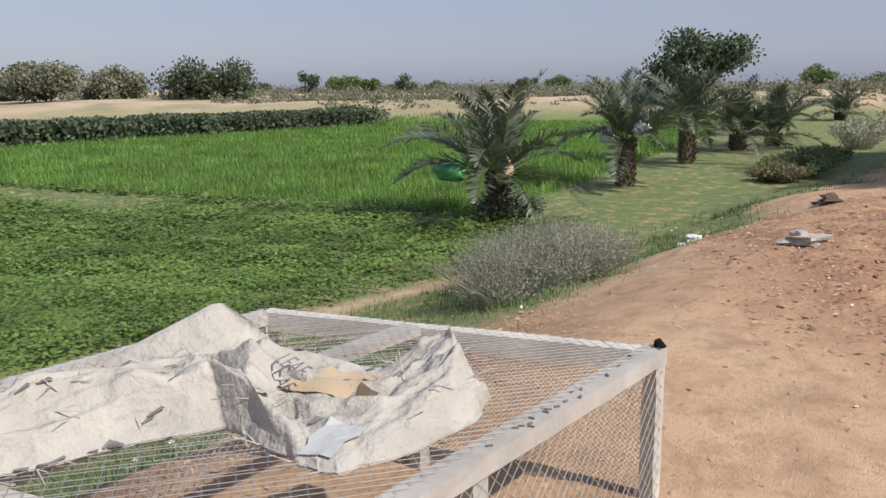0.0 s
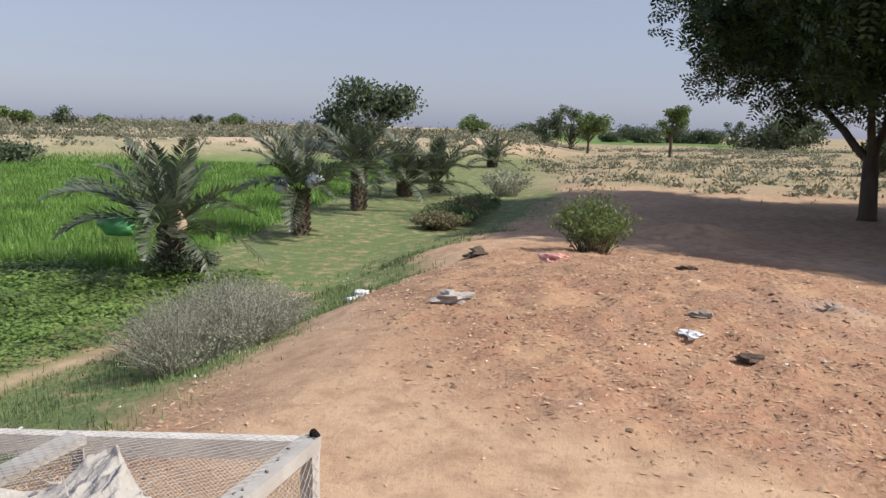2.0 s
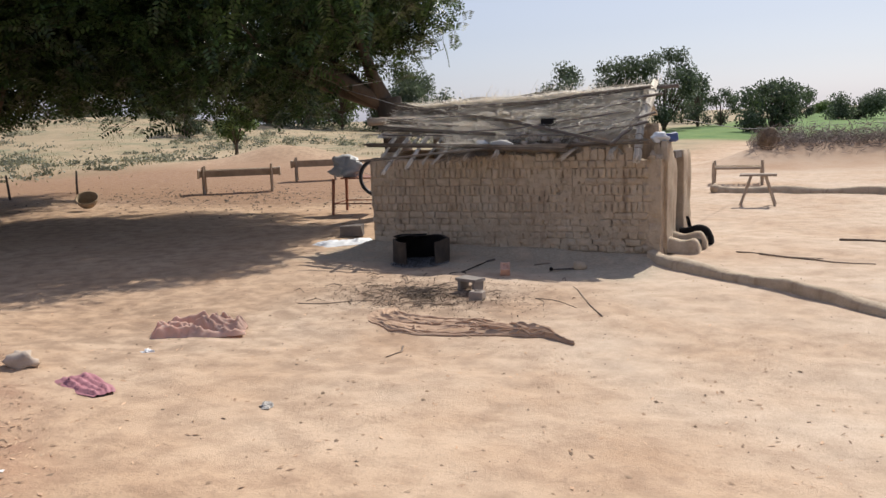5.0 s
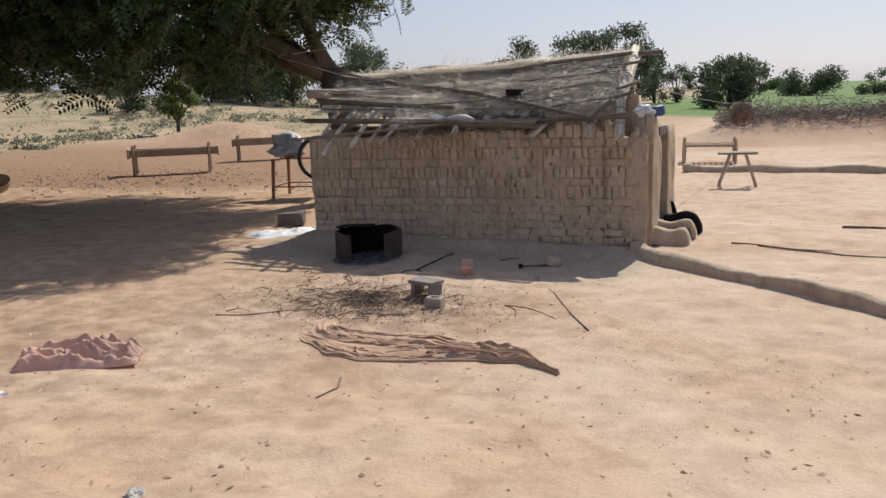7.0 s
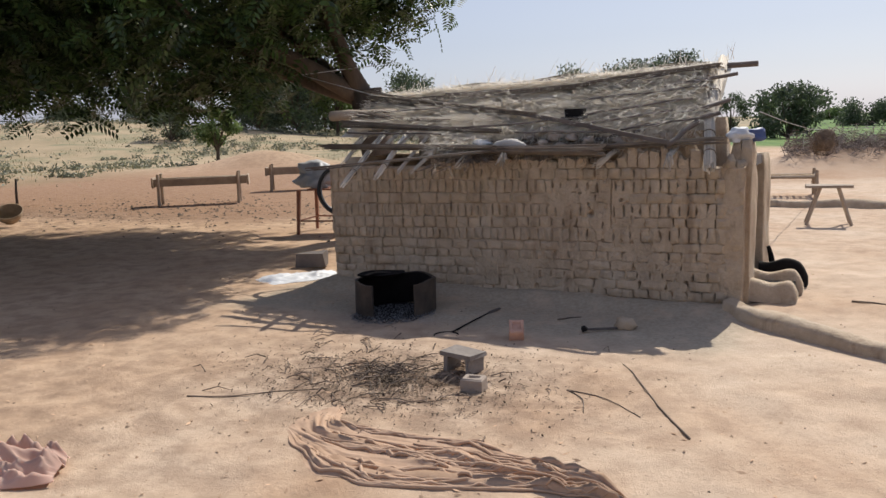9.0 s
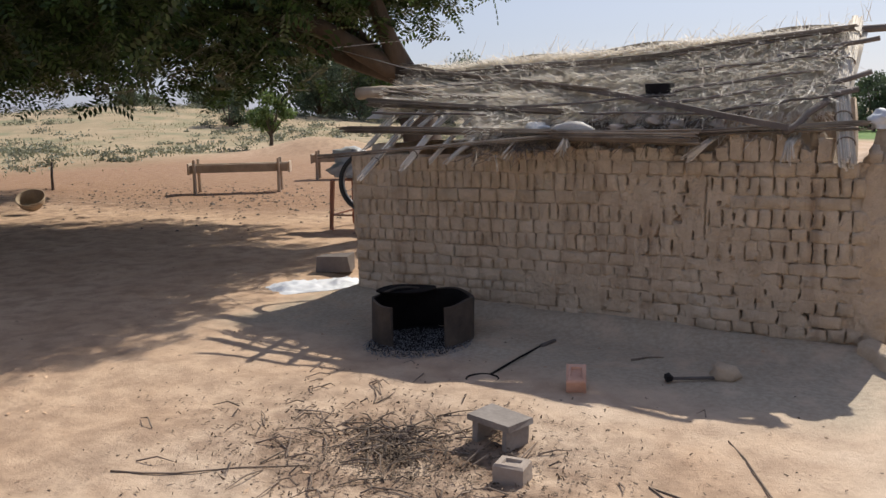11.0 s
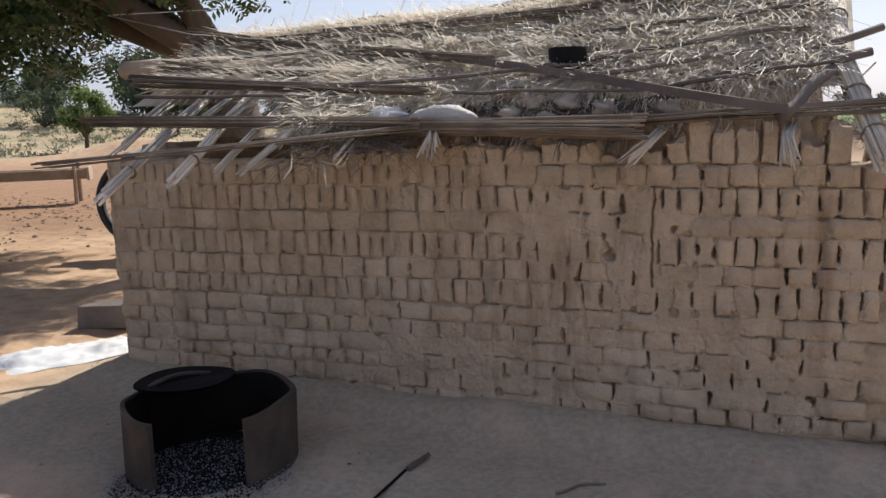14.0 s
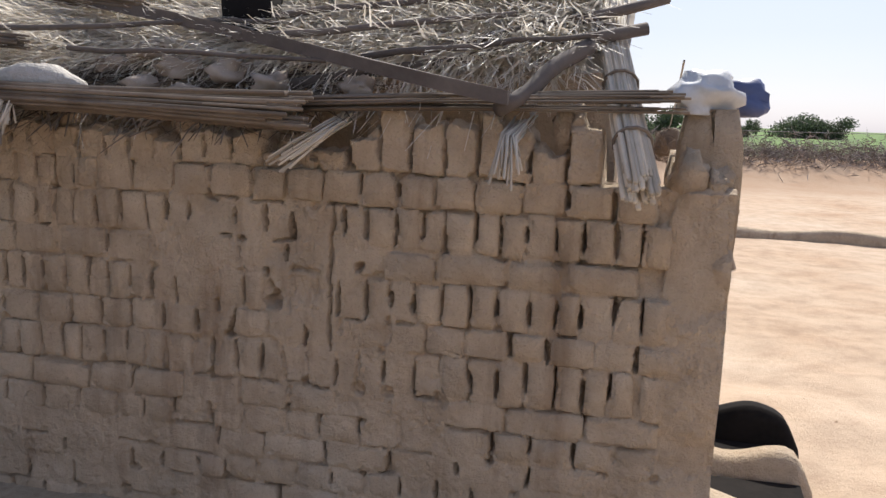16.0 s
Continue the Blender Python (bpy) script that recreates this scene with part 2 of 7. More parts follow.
class Build:
    """Collects vertices and faces for one mesh."""

    def __init__(self):
        self.v, self.f, self.n = [], [], 0

    def add(self, verts, faces):
        n = self.n
        self.v.extend(tuple(p) for p in verts)
        self.f.extend(tuple(i + n for i in q) for q in faces)
        self.n += len(verts)
        return self

    def box(self, c, s, m=None, wobble=0.0, taper=1.0):
        x, y, z = (k / 2 for k in s)
        pts = [Vector((sx * x * (taper if sz > 0 else 1), sy * y * (taper if sz > 0 else 1), sz * z))
               for sz in (-1, 1) for sx, sy in ((-1, -1), (1, -1), (1, 1), (-1, 1))]
        if wobble:
            pts = [p + Vector(rng.uniform(-wobble, wobble, 3)) for p in pts]
        if m is not None:
            pts = [m @ p for p in pts]
        pts = [p + Vector(c) for p in pts]
        return self.add(pts, [(3, 2, 1, 0), (4, 5, 6, 7), (0, 1, 5, 4), (1, 2, 6, 5), (2, 3, 7, 6), (3, 0, 4, 7)])

    def tube(self, pts, radii, sides=6, cap=True):
        pts = [Vector(p) for p in pts]
        if isinstance(radii, (int, float)):
            radii = [radii] * len(pts)
        rings = []
        side = None
        for i, p in enumerate(pts):
            d = (pts[min(i + 1, len(pts) - 1)] - pts[max(i - 1, 0)]).normalized()
            if side is None:
                side = d.orthogonal().normalized()
            side = (side - d * side.dot(d)).normalized()
            up = d.cross(side)
            for k in range(sides):
                a = 2 * math.pi * k / sides
                rings.append(p + (side * math.cos(a) + up * math.sin(a)) * radii[i])
        faces = []
        for i in range(len(pts) - 1):
            for k in range(sides):
                a, b = i * sides + k, i * sides + (k + 1) % sides
                faces.append((a, b, b + sides, a + sides))
        if cap:
            faces.append(tuple(range(sides - 1, -1, -1)))
            faces.append(tuple((len(pts) - 1) * sides + k for k in range(sides)))
        return self.add(rings, faces)

    def blade(self, a, b, w, n):
        a, b = Vector(a), Vector(b)
        s = (b - a).cross(Vector(n)).normalized() * (w / 2)
        return self.add([a - s, a + s, b + s * 0.4, b - s * 0.4], [(0, 1, 2, 3)])

    def mesh(self, name, mat, smooth=False):
        me = bpy.data.meshes.new(name)
        me.from_pydata(self.v, [], self.f)
        if smooth:
            me.shade_smooth()
        me.materials.append(mat)
        return me


def part(name, build, mat, parent=None, label="", smooth=False):
    """One mesh object, under a thing or a part where one is given."""
    me = build.mesh(name, mat, smooth) if isinstance(build, Build) else build
    ob = new(name, me)
    if parent is not None:
        ob.parent = parent
    if label:
        tagged(ob, label)
    return ob


def thing(name, label, category, at=(0, 0, 0), rz=0.0, group="", kind=""):
    """An Empty at a thing's base, which parents its parts."""
    ob = new(name)
    ob.empty_display_size = 0.1
    ob.matrix_basis = pose(*at, 0, 0, rz)
    return tagged(ob, label, category, group, kind)


def single(name, build, mat, label, category, at=(0, 0, 0), rz=0.0, smooth=False, group="", kind=""):
    """A thing that is one mesh."""
    ob = part(name, build, mat, smooth=smooth)
    ob.matrix_basis = pose(*at, 0, 0, rz)
    return tagged(ob, label, category, group, kind)


def big_mesh(name, verts, faces, mat, smooth=False):
    """A mesh from arrays, for large counts of quads or triangles."""
    me = bpy.data.meshes.new(name)
    verts = np.asarray(verts, dtype=np.float32)
    faces = np.asarray(faces, dtype=np.int32)
    k = faces.shape[1]
    me.vertices.add(len(verts))
    me.vertices.foreach_set("co", verts.ravel())
    me.loops.add(faces.size)
    me.loops.foreach_set("vertex_index", faces.ravel())
    me.polygons.add(len(faces))
    me.polygons.foreach_set("loop_start", np.arange(0, faces.size, k, dtype=np.int32))
    me.polygons.foreach_set("loop_total", np.full(len(faces), k, dtype=np.int32))
    me.update(calc_edges=True)
    if smooth:
        me.shade_smooth()
    me.materials.append(mat)
    return me


def quads(centres, along, across):
    """Diamond-shaped leaves: middle, half length vector, half width vector."""
    c, a, w = (np.asarray(k, dtype=float) for k in (centres, along, across))
    v = np.stack([c - a, c + w, c + a, c - w], axis=1).reshape(-1, 3)
    return v, np.arange(len(v)).reshape(-1, 4)


def unit(v):
    return v / np.maximum(np.linalg.norm(v, axis=-1, keepdims=True), 1e-9)


def hash2(i, j, seed):
    h = (i * 374761393 + j * 668265263 + seed * 974711) & 0xFFFFFFFF
    h = ((h ^ (h >> 13)) * 1274126177) & 0xFFFFFFFF
    return ((h ^ (h >> 16)) & 0xFFFF) / 65535.0


def vnoise(x, y, seed=1):
    """Smooth value noise of arrays, 0 to 1."""
    x, y = np.asarray(x, dtype=float), np.asarray(y, dtype=float)
    i, j = np.floor(x).astype(np.int64), np.floor(y).astype(np.int64)
    u, v = x - i, y - j
    u, v = u * u * (3 - 2 * u), v * v * (3 - 2 * v)
    a, b = hash2(i, j, seed), hash2(i + 1, j, seed)
    c, d = hash2(i, j + 1, seed), hash2(i + 1, j + 1, seed)
    return (a * (1 - u) + b * u) * (1 - v) + (c * (1 - u) + d * u) * v


def fbm(x, y, seed=1, octaves=4):
    t, amp, out = 0.0, 0.5, 0.0
    for k in range(octaves):
        out = out + amp * vnoise(x * 2 ** k, y * 2 ** k, seed + k)
        t += amp
        amp *= 0.5
    return out / t


def smooth01(v):
    v = np.clip(v, 0, 1)
    return v * v * (3 - 2 * v)

# ---- ground: yard, rubble mound, bank, fields, dunes, one sheet ----
def bank(x, y):
    """How far past the foot of the yard's bank a place lies: 0 in the yard, 1 in the low fields."""
    wav = 1.6 * (fbm(x * 0.35, y * 0.35, 31, 3) - 0.5)
    return smooth01((-(y + 14.6 + 0.12 * np.minimum(x + 2, 6)) + 0.8 + wav) / 3.0) * smooth01((x + 75) / 25)


def dune_mask(x, y):
    """The sand ridge past the fields and the waste land to the north-west."""
    d = (-x * 0.62 - y * 0.50) - 46 + 5 * fbm(x * 0.05, y * 0.05, 11, 2)
    return smooth01(d / 10.0) * smooth01((-y - 8) / 8)


def height(x, y):
    x, y = np.asarray(x, dtype=float), np.asarray(y, dtype=float)
    z = np.clip(0.07 * (-y - 5), 0, 0.5) * np.exp(-(np.maximum(0, -x - 4) / 8) ** 2) * np.exp(-(np.maximum(0, x - 6) / 8) ** 2)
    z = z + 0.38 * np.exp(-(((x + 5.6) / 3.2) ** 2 + ((y + 9.9) / 2.6) ** 2))
    k = bank(x, y)
    z = z * (1 - k) - 0.35 * k
    far = dune_mask(x, y)
    z = z + far * (0.5 + 1.5 * fbm(x * 0.045, y * 0.045, 5, 4))
    # low hill behind the yard, rough waste land
    z = z + 3.3 * np.exp(-(((x + 74) / 26) ** 2 + ((y - 50) / 26) ** 2))
    waste = smooth01((-x - 24) / 10) * smooth01((y + 14) / 6) + smooth01((y - 19 - 0.15 * x) / 8) * smooth01((-x - 3) / 5)
    z = z + np.clip(waste, 0, 1) * 0.5 * (fbm(x * 0.11, y * 0.11, 17, 4) - 0.35)
    # heaps of earth
    z = z + 0.34 * np.exp(-(((x + 14.4) / 1.0) ** 2 + ((y + 9.2) / 1.0) ** 2))
    z = z + 0.45 * np.exp(-(((x + 27.5) / 2.6) ** 2 + ((y - 1.6) / 1.5) ** 2))
    z = z + 0.8 * np.exp(-(((x + 24.5) / 3.0) ** 2 + ((y - 22.5) / 2.2) ** 2))
    # bank of earth north of the yard, before the far fields
    z = z + 0.7 * np.exp(-(((y - 24 - 0.5 * (x - 1)) / 2.0) ** 2)) * smooth01((x + 4) / 3)
    # mud skirt along the hut, threshold ridge on the east side
    z = z + 0.11 * np.exp(-(np.maximum(0, -y - 0.05) / 0.20) ** 2) * smooth01((x + 5.0) / 0.3) * smooth01((0.12 - x) / 0.2) * (y > -2) * (y < 0.4)
    z = z + 0.09 * smooth01((y + 0.30 + 0.70 * x) / 0.2) * smooth01((x - 0.02) / 0.1) * (y < 4) * smooth01((3.6 - y) / 2)
    # unevenness
    near = np.exp(-((x + 3) ** 2 + (y + 6) ** 2) / 900)
    z = z + near * (0.05 * (fbm(x * 0.6, y * 0.6, 3, 3) - 0.5) + 0.06 * (fbm(x * 2.6, y * 2.6, 4, 4) - 0.5))
    mound = rubble_mask(x, y)
    z = z + mound * (0.10 * (fbm(x * 4, y * 4, 8, 3) - 0.5) + 0.05 * (fbm(x * 9, y * 9, 9, 2) - 0.5))
    return z


def rubble_mask(x, y):
    w = 1.6 * (fbm(x * 0.5, y * 0.5, 21, 3) - 0.5)
    m = smooth01((1.15 - np.sqrt(((x + 6.2) / 5.6) ** 2 + ((y + 10.6) / 3.4) ** 2) + 0.35 * w) / 0.35)
    m2 = smooth01((1.0 - np.sqrt(((x + 1.2) / 2.4) ** 2 + ((y + 15.3) / 1.6) ** 2) + 0.3 * w) / 0.5)
    return np.maximum(m, m2) * (1 - 0.85 * bank(x, y))


def axis(parts):
    out = [parts[0][0]]
    for a, b, s in parts:
        n = max(1, int(round((b - a) / s)))
        out.extend(np.linspace(a, b, n + 1)[1:])
    return np.array(out)


def grown(start, end, step, rate):
    vals = [start]
    while vals[-1] < end:
        step *= rate
        vals.append(vals[-1] + step)
    return np.array(vals)


gx = np.concatenate([-grown(14, 2600, 0.12, 1.045)[::-1][:-1], axis([(-14, -7, 0.11), (-7, 4.5, 0.07)]), grown(4.5, 2600, 0.1, 1.06)[1:]])
gy = np.concatenate([-grown(17, 2600, 0.11, 1.05)[::-1][:-1], axis([(-17, -13, 0.09), (-13, 0.6, 0.065), (0.6, 8, 0.11)]), grown(8, 2600, 0.12, 1.05)[1:]])
GX, GY = np.meshgrid(gx, gy)
GZ = height(GX, GY)
gv = np.stack([GX, GY, GZ], axis=-1).reshape(-1, 3)
nx, ny = len(gx), len(gy)
gi = (np.arange(ny - 1)[:, None] * nx + np.arange(nx - 1)[None, :]).ravel()
gf = np.stack([gi, gi + 1, gi + nx + 1, gi + nx], axis=1)


def ground_material():
    m, nt, p = nodes_of("ground")
    v = world_vec(nt)

    def attr(name):
        a = nt.nodes.new("ShaderNodeAttribute")
        a.attribute_name = name
        return a.outputs["Fac"]
    n1, n2, n3, n4 = noise_node(nt, v, 0.45, 6), noise_node(nt, v, 4.0, 6), noise_node(nt, v, 28.0, 4), noise_node(nt, v, 120.0, 3)
    sand = mix(nt, ramp(nt, n1, 0.3, 0.7), (0.46, 0.29, 0.172), (0.615, 0.43, 0.28))
    sand = mix(nt, math_node(nt, "MULTIPLY", ramp(nt, n2, 0.44, 0.66), 0.75), sand, (0.33, 0.205, 0.125))
    sand = mix(nt, math_node(nt, "MULTIPLY", ramp(nt, n3, 0.55, 0.72), 0.5), sand, (0.25, 0.17, 0.11))
    pale = mix(nt, ramp(nt, n2, 0.35, 0.7), (0.62, 0.49, 0.365), (0.50, 0.375, 0.268))
    sand = mix(nt, math_node(nt, "MULTIPLY", attr("pale"), ramp(nt, n1, 0.25, 0.65)), sand, pale)
    # grey mud by the wall, with the hut's shade also put into its colour
    skirt = mix(nt, ramp(nt, n3, 0.35, 0.7), (0.34, 0.28, 0.20), (0.48, 0.405, 0.30))
    sand = mix(nt, math_node(nt, "MULTIPLY", attr("skirt"), ramp(nt, n2, 0.2, 0.5)), sand, skirt)
    rub = mix(nt, ramp(nt, n3, 0.35, 0.68), (0.20, 0.09, 0.05), (0.50, 0.31, 0.19))
    rub = mix(nt, ramp(nt, n2, 0.45, 0.7), rub, (0.40, 0.20, 0.12))
    rub = mix(nt, math_node(nt, "MULTIPLY", ramp(nt, noise_node(nt, v, 1.3, 6), 0.50, 0.64), 0.75), rub, (0.54, 0.335, 0.19))
    rub = mix(nt, math_node(nt, "MULTIPLY", ramp(nt, noise_node(nt, v, 0.8, 7, 0.7), 0.56, 0.66), 0.5), rub, (0.31, 0.20, 0.155))
    col = mix(nt, math_node(nt, "MULTIPLY", attr("rubble"), 0.85), sand, rub)
    # dark trodden dung; the same colour also paints shade near the trees
    dung = mix(nt, ramp(nt, n3, 0.35, 0.7), (0.10, 0.06, 0.035), (0.26, 0.16, 0.10))
    col = mix(nt, math_node(nt, "MULTIPLY", attr("dung"), ramp(nt, n2, 0.3, 0.6)), col, dung)
    brown = mix(nt, ramp(nt, n2, 0.3, 0.7), (0.225, 0.12, 0.064), (0.37, 0.22, 0.122))
    col = mix(nt, attr("brown"), col, brown)
    ash = mix(nt, ramp(nt, n3, 0.35, 0.65), (0.26, 0.22, 0.20), (0.46, 0.42, 0.39))
    col = mix(nt, math_node(nt, "MULTIPLY", attr("ash"), ramp(nt, n2, 0.35, 0.6)), col, ash)
    gr = mix(nt, ramp(nt, n3, 0.35, 0.65), (0.075, 0.125, 0.035), (0.19, 0.235, 0.085))
    col = mix(nt, math_node(nt, "MULTIPLY", attr("grass"), ramp(nt, n2, 0.22, 0.5)), col, gr)
    crop = mix(nt, ramp(nt, n3, 0.3, 0.7), (0.04, 0.11, 0.018), (0.11, 0.21, 0.04))
    crop = mix(nt, ramp(nt, n1, 0.35, 0.7), crop, (0.16, 0.24, 0.05))
    col = mix(nt, attr("crop"), col, crop)
    dune = mix(nt, ramp(nt, n1, 0.35, 0.65), (0.58, 0.44, 0.315), (0.47, 0.37, 0.25))
    dune = mix(nt, math_node(nt, "MULTIPLY", ramp(nt, noise_node(nt, v, 0.22, 8, 0.7), 0.44, 0.60), 0.75), dune, (0.27, 0.26, 0.15))
    col = mix(nt, attr("dune"), col, dune)
    rough_ = mix(nt, ramp(nt, n1, 0.3, 0.7), (0.43, 0.32, 0.195), (0.31, 0.24, 0.138))
    rough_ = mix(nt, math_node(nt, "MULTIPLY", ramp(nt, noise_node(nt, v, 0.3, 8, 0.7), 0.46, 0.60), 0.8), rough_, (0.20, 0.20, 0.105))
    rough_ = mix(nt, math_node(nt, "MULTIPLY", ramp(nt, noise_node(nt, v, 0.12, 6, 0.6), 0.52, 0.66), 0.7), rough_, (0.48, 0.36, 0.23))
    col = mix(nt, attr("waste"), col, rough_)
    nt.links.new(col, p.inputs["Base Color"])
    p.inputs["Roughness"].default_value = 0.97
    h = math_node(nt, "ADD", math_node(nt, "MULTIPLY", n3, 0.5), math_node(nt, "MULTIPLY", n4, 0.35))
    bump(nt, p, h, 0.62, 0.032)
    return m


ground = tagged(new("ground", big_mesh("ground", gv, gf, ground_material(), True)), "sandy village yard with a rubble mound, green fields and pale dunes", "ground", kind="structure")


def crop_near(x, y):
    """The near clover plot, past the path at the bank's foot."""
    return smooth01((-(y + 17.2 + 0.30 * (x + 4)) + 0.5 * (fbm(x, y, 41, 2) - 0.5)) / 0.6)


def crop_far(x, y):
    """The bright plot beyond the dry strip."""
    return smooth01((-x - 9.5 + 0.4 * (fbm(x, y, 43, 2) - 0.5)) / 0.5) * smooth01((-(y + 18.7) + 0.06 * (x + 15)) / 0.6)


def layer(name, vals):
    a = ground.data.attributes.new(name, "FLOAT", "POINT")
    a.data.foreach_set("value", np.clip(vals, 0, 1).astype(np.float32).ravel())


X, Y = GX, GY
K = bank(X, Y)
D = dune_mask(X, Y)
R = rubble_mask(X, Y)
fields = smooth01((-Y - 17.5) / 1.5) * (1 - smooth01((D - 0.1) / 0.3))
path_strip = np.exp(-((Y + 17.3 + 0.30 * (X + 4)) / 0.22) ** 2) * (X > -9) * 0.8
dry_strip = smooth01((X + 9.6) / 0.4) * smooth01((-7.4 - X + 0.15 * (Y + 28)) / 0.7) * smooth01((-Y - 24.3) / 1.5)
crop = np.maximum(crop_near(X, Y) * smooth01((X + 9.6) / 0.5), crop_far(X, Y)) * fields * (1 - dry_strip * 0.9)
far_field = smooth01((Y - 42 - 0.2 * X) / 5) * smooth01((X + 25) / 10) + smooth01((-X - 130) / 20) * smooth01((Y + 60) / 20) * smooth01((60 - Y) / 40)
crop = np.clip(np.maximum(crop, far_field), 0, 1)
grass = np.clip(smooth01((K - 0.25) / 0.4) - path_strip + 0.75 * smooth01((-X - 16) / 4) * smooth01((-Y - 10.8) / 2) * smooth01((X + 30) / 6), 0, 1)
waste = smooth01((-X - 26) / 8) * smooth01((Y + 15) / 5) + smooth01((Y - 25 - 0.2 * X) / 6) * smooth01((-X - 4) / 4)
layer("pale", smooth01((X + 6.5) / 5) * smooth01((Y + 10) / 5) * 0.95 + path_strip)
layer("rubble", R)
# grey mud strip, widened over the hut's shadow to tint the shaded ground
layer("skirt", smooth01((Y + 1.75 + 0.5 * (fbm(X * 1.2, Y * 1.2, 35, 3) - 0.5)) / 0.7) * smooth01((X + 5.4) / 0.6) * smooth01((0.3 - X) / 0.4) * (Y < 1) * 0.9)
# dung patches, partly painted shade on the ground below the tree crowns
layer("dung", 1.2 * np.exp(-(((X + 13.5) / 5.0) ** 2 + ((Y - 6.8) / 1.6) ** 2)) + 0.45 * np.exp(-(((X + 4.5) / 3.0) ** 2 + ((Y + 5.5) / 2.5) ** 2)) + np.exp(-(((X + 1.9) / 1.3) ** 2 + ((Y + 2.9) / 0.8) ** 2)) * 0.9 + smooth01((Y - 4.2) / 1.0) * smooth01((13 - Y) / 3) * smooth01((-X - 11.5) / 2) * 0.5 + np.exp(-(((X + 18) / 5) ** 2 + ((Y - 1) / 4) ** 2)) * 0.8)
layer("brown", smooth01((Y - 4.0) / 3) * smooth01((-X - 9) / 2) * smooth01((26 - Y + 0.3 * (X + 12)) / 6) * smooth01((X + 40) / 10) * 0.95
      + smooth01((Y - 15 - 0.45 * X) / 5) * smooth01((42 - Y) / 6) * smooth01((X + 4) / 3) * 0.5)
layer("ash", np.exp(-(((X + 2.6) / 0.55) ** 2 + ((Y + 8.9) / 0.35) ** 2)) + np.exp(-(((X + 10.2) / 1.2) ** 2 + ((Y + 6.6) / 0.6) ** 2)) * 0.8
      + np.exp(-(((X + 3.1) / 0.35) ** 2 + ((Y + 1.25) / 0.25) ** 2)) + 0.7 * np.exp(-(((X + 4.5) / 0.4) ** 2 + ((Y + 9.6) / 0.4) ** 2)))
layer("grass", grass)
layer("crop", crop)
layer("dune", D * (1 - np.clip(far_field, 0, 1)))
layer("waste", np.clip(waste, 0, 1) * (1 - np.clip(far_field, 0, 1)))


def zat(x, y):
    return float(height(np.array([x]), np.array([y]))[0])

# ---- trees ----
def limb(b, start, direction, length, r0, r1, bend, steps=5):
    """A crooked tapered limb; returns its points."""
    p, d = Vector(start), Vector(direction).normalized()
    pts = [p.copy()]
    for _ in range(steps):
        d = (d + Vector(rng.uniform(-bend, bend, 3)) + Vector((0, 0, 0.05))).normalized()
        p = p + d * (length / steps)
        pts.append(p.copy())
    b.tube(pts, list(np.linspace(r0, r1, len(pts))), 7)
    return pts, d


def sprays(tips, per_tip, radius, size, leaflets, droop=0.35, flat=0.8):
    """Pinnate leaves in clumps round the tips: each a row of narrow leaflets on both sides of a bending stalk."""
    tips = np.asarray(tips)
    n = len(tips) * per_tip
    c = np.repeat(tips, per_tip, axis=0) + np.clip(rng.normal(0, 1, (n, 3)), -1.6, 1.6) * radius * np.array([1, 1, flat]) * 0.55
    d = unit(rng.normal(0, 1, (n, 3)) * np.array([1, 1, 0.5]) + np.array([0, 0, -droop]))
    side = unit(np.cross(d, rng.normal(0, 0.45, (n, 3)) + np.array([0, 0, 1.0])))
    up = np.cross(side, d)
    ln = size * rng.uniform(0.7, 1.3, (n, 1))
    C, A, W = [], [], []
    for k in range(leaflets):
        t = (k + 0.6) / leaflets
        base = c + d * ln * (t - 0.5) * 1.6 - up * ln * 0.25 * t * t
        for s in (-1, 1):
            a = unit(side * s + d * 0.55 - up * 0.25) * ln * 0.27 * (1.1 - 0.4 * t)
            C.append(base + a)
            A.append(a)
            W.append(np.cross(unit(a), up) * ln * 0.10)
    return quads(np.concatenate(C), np.concatenate(A), np.concatenate(W))


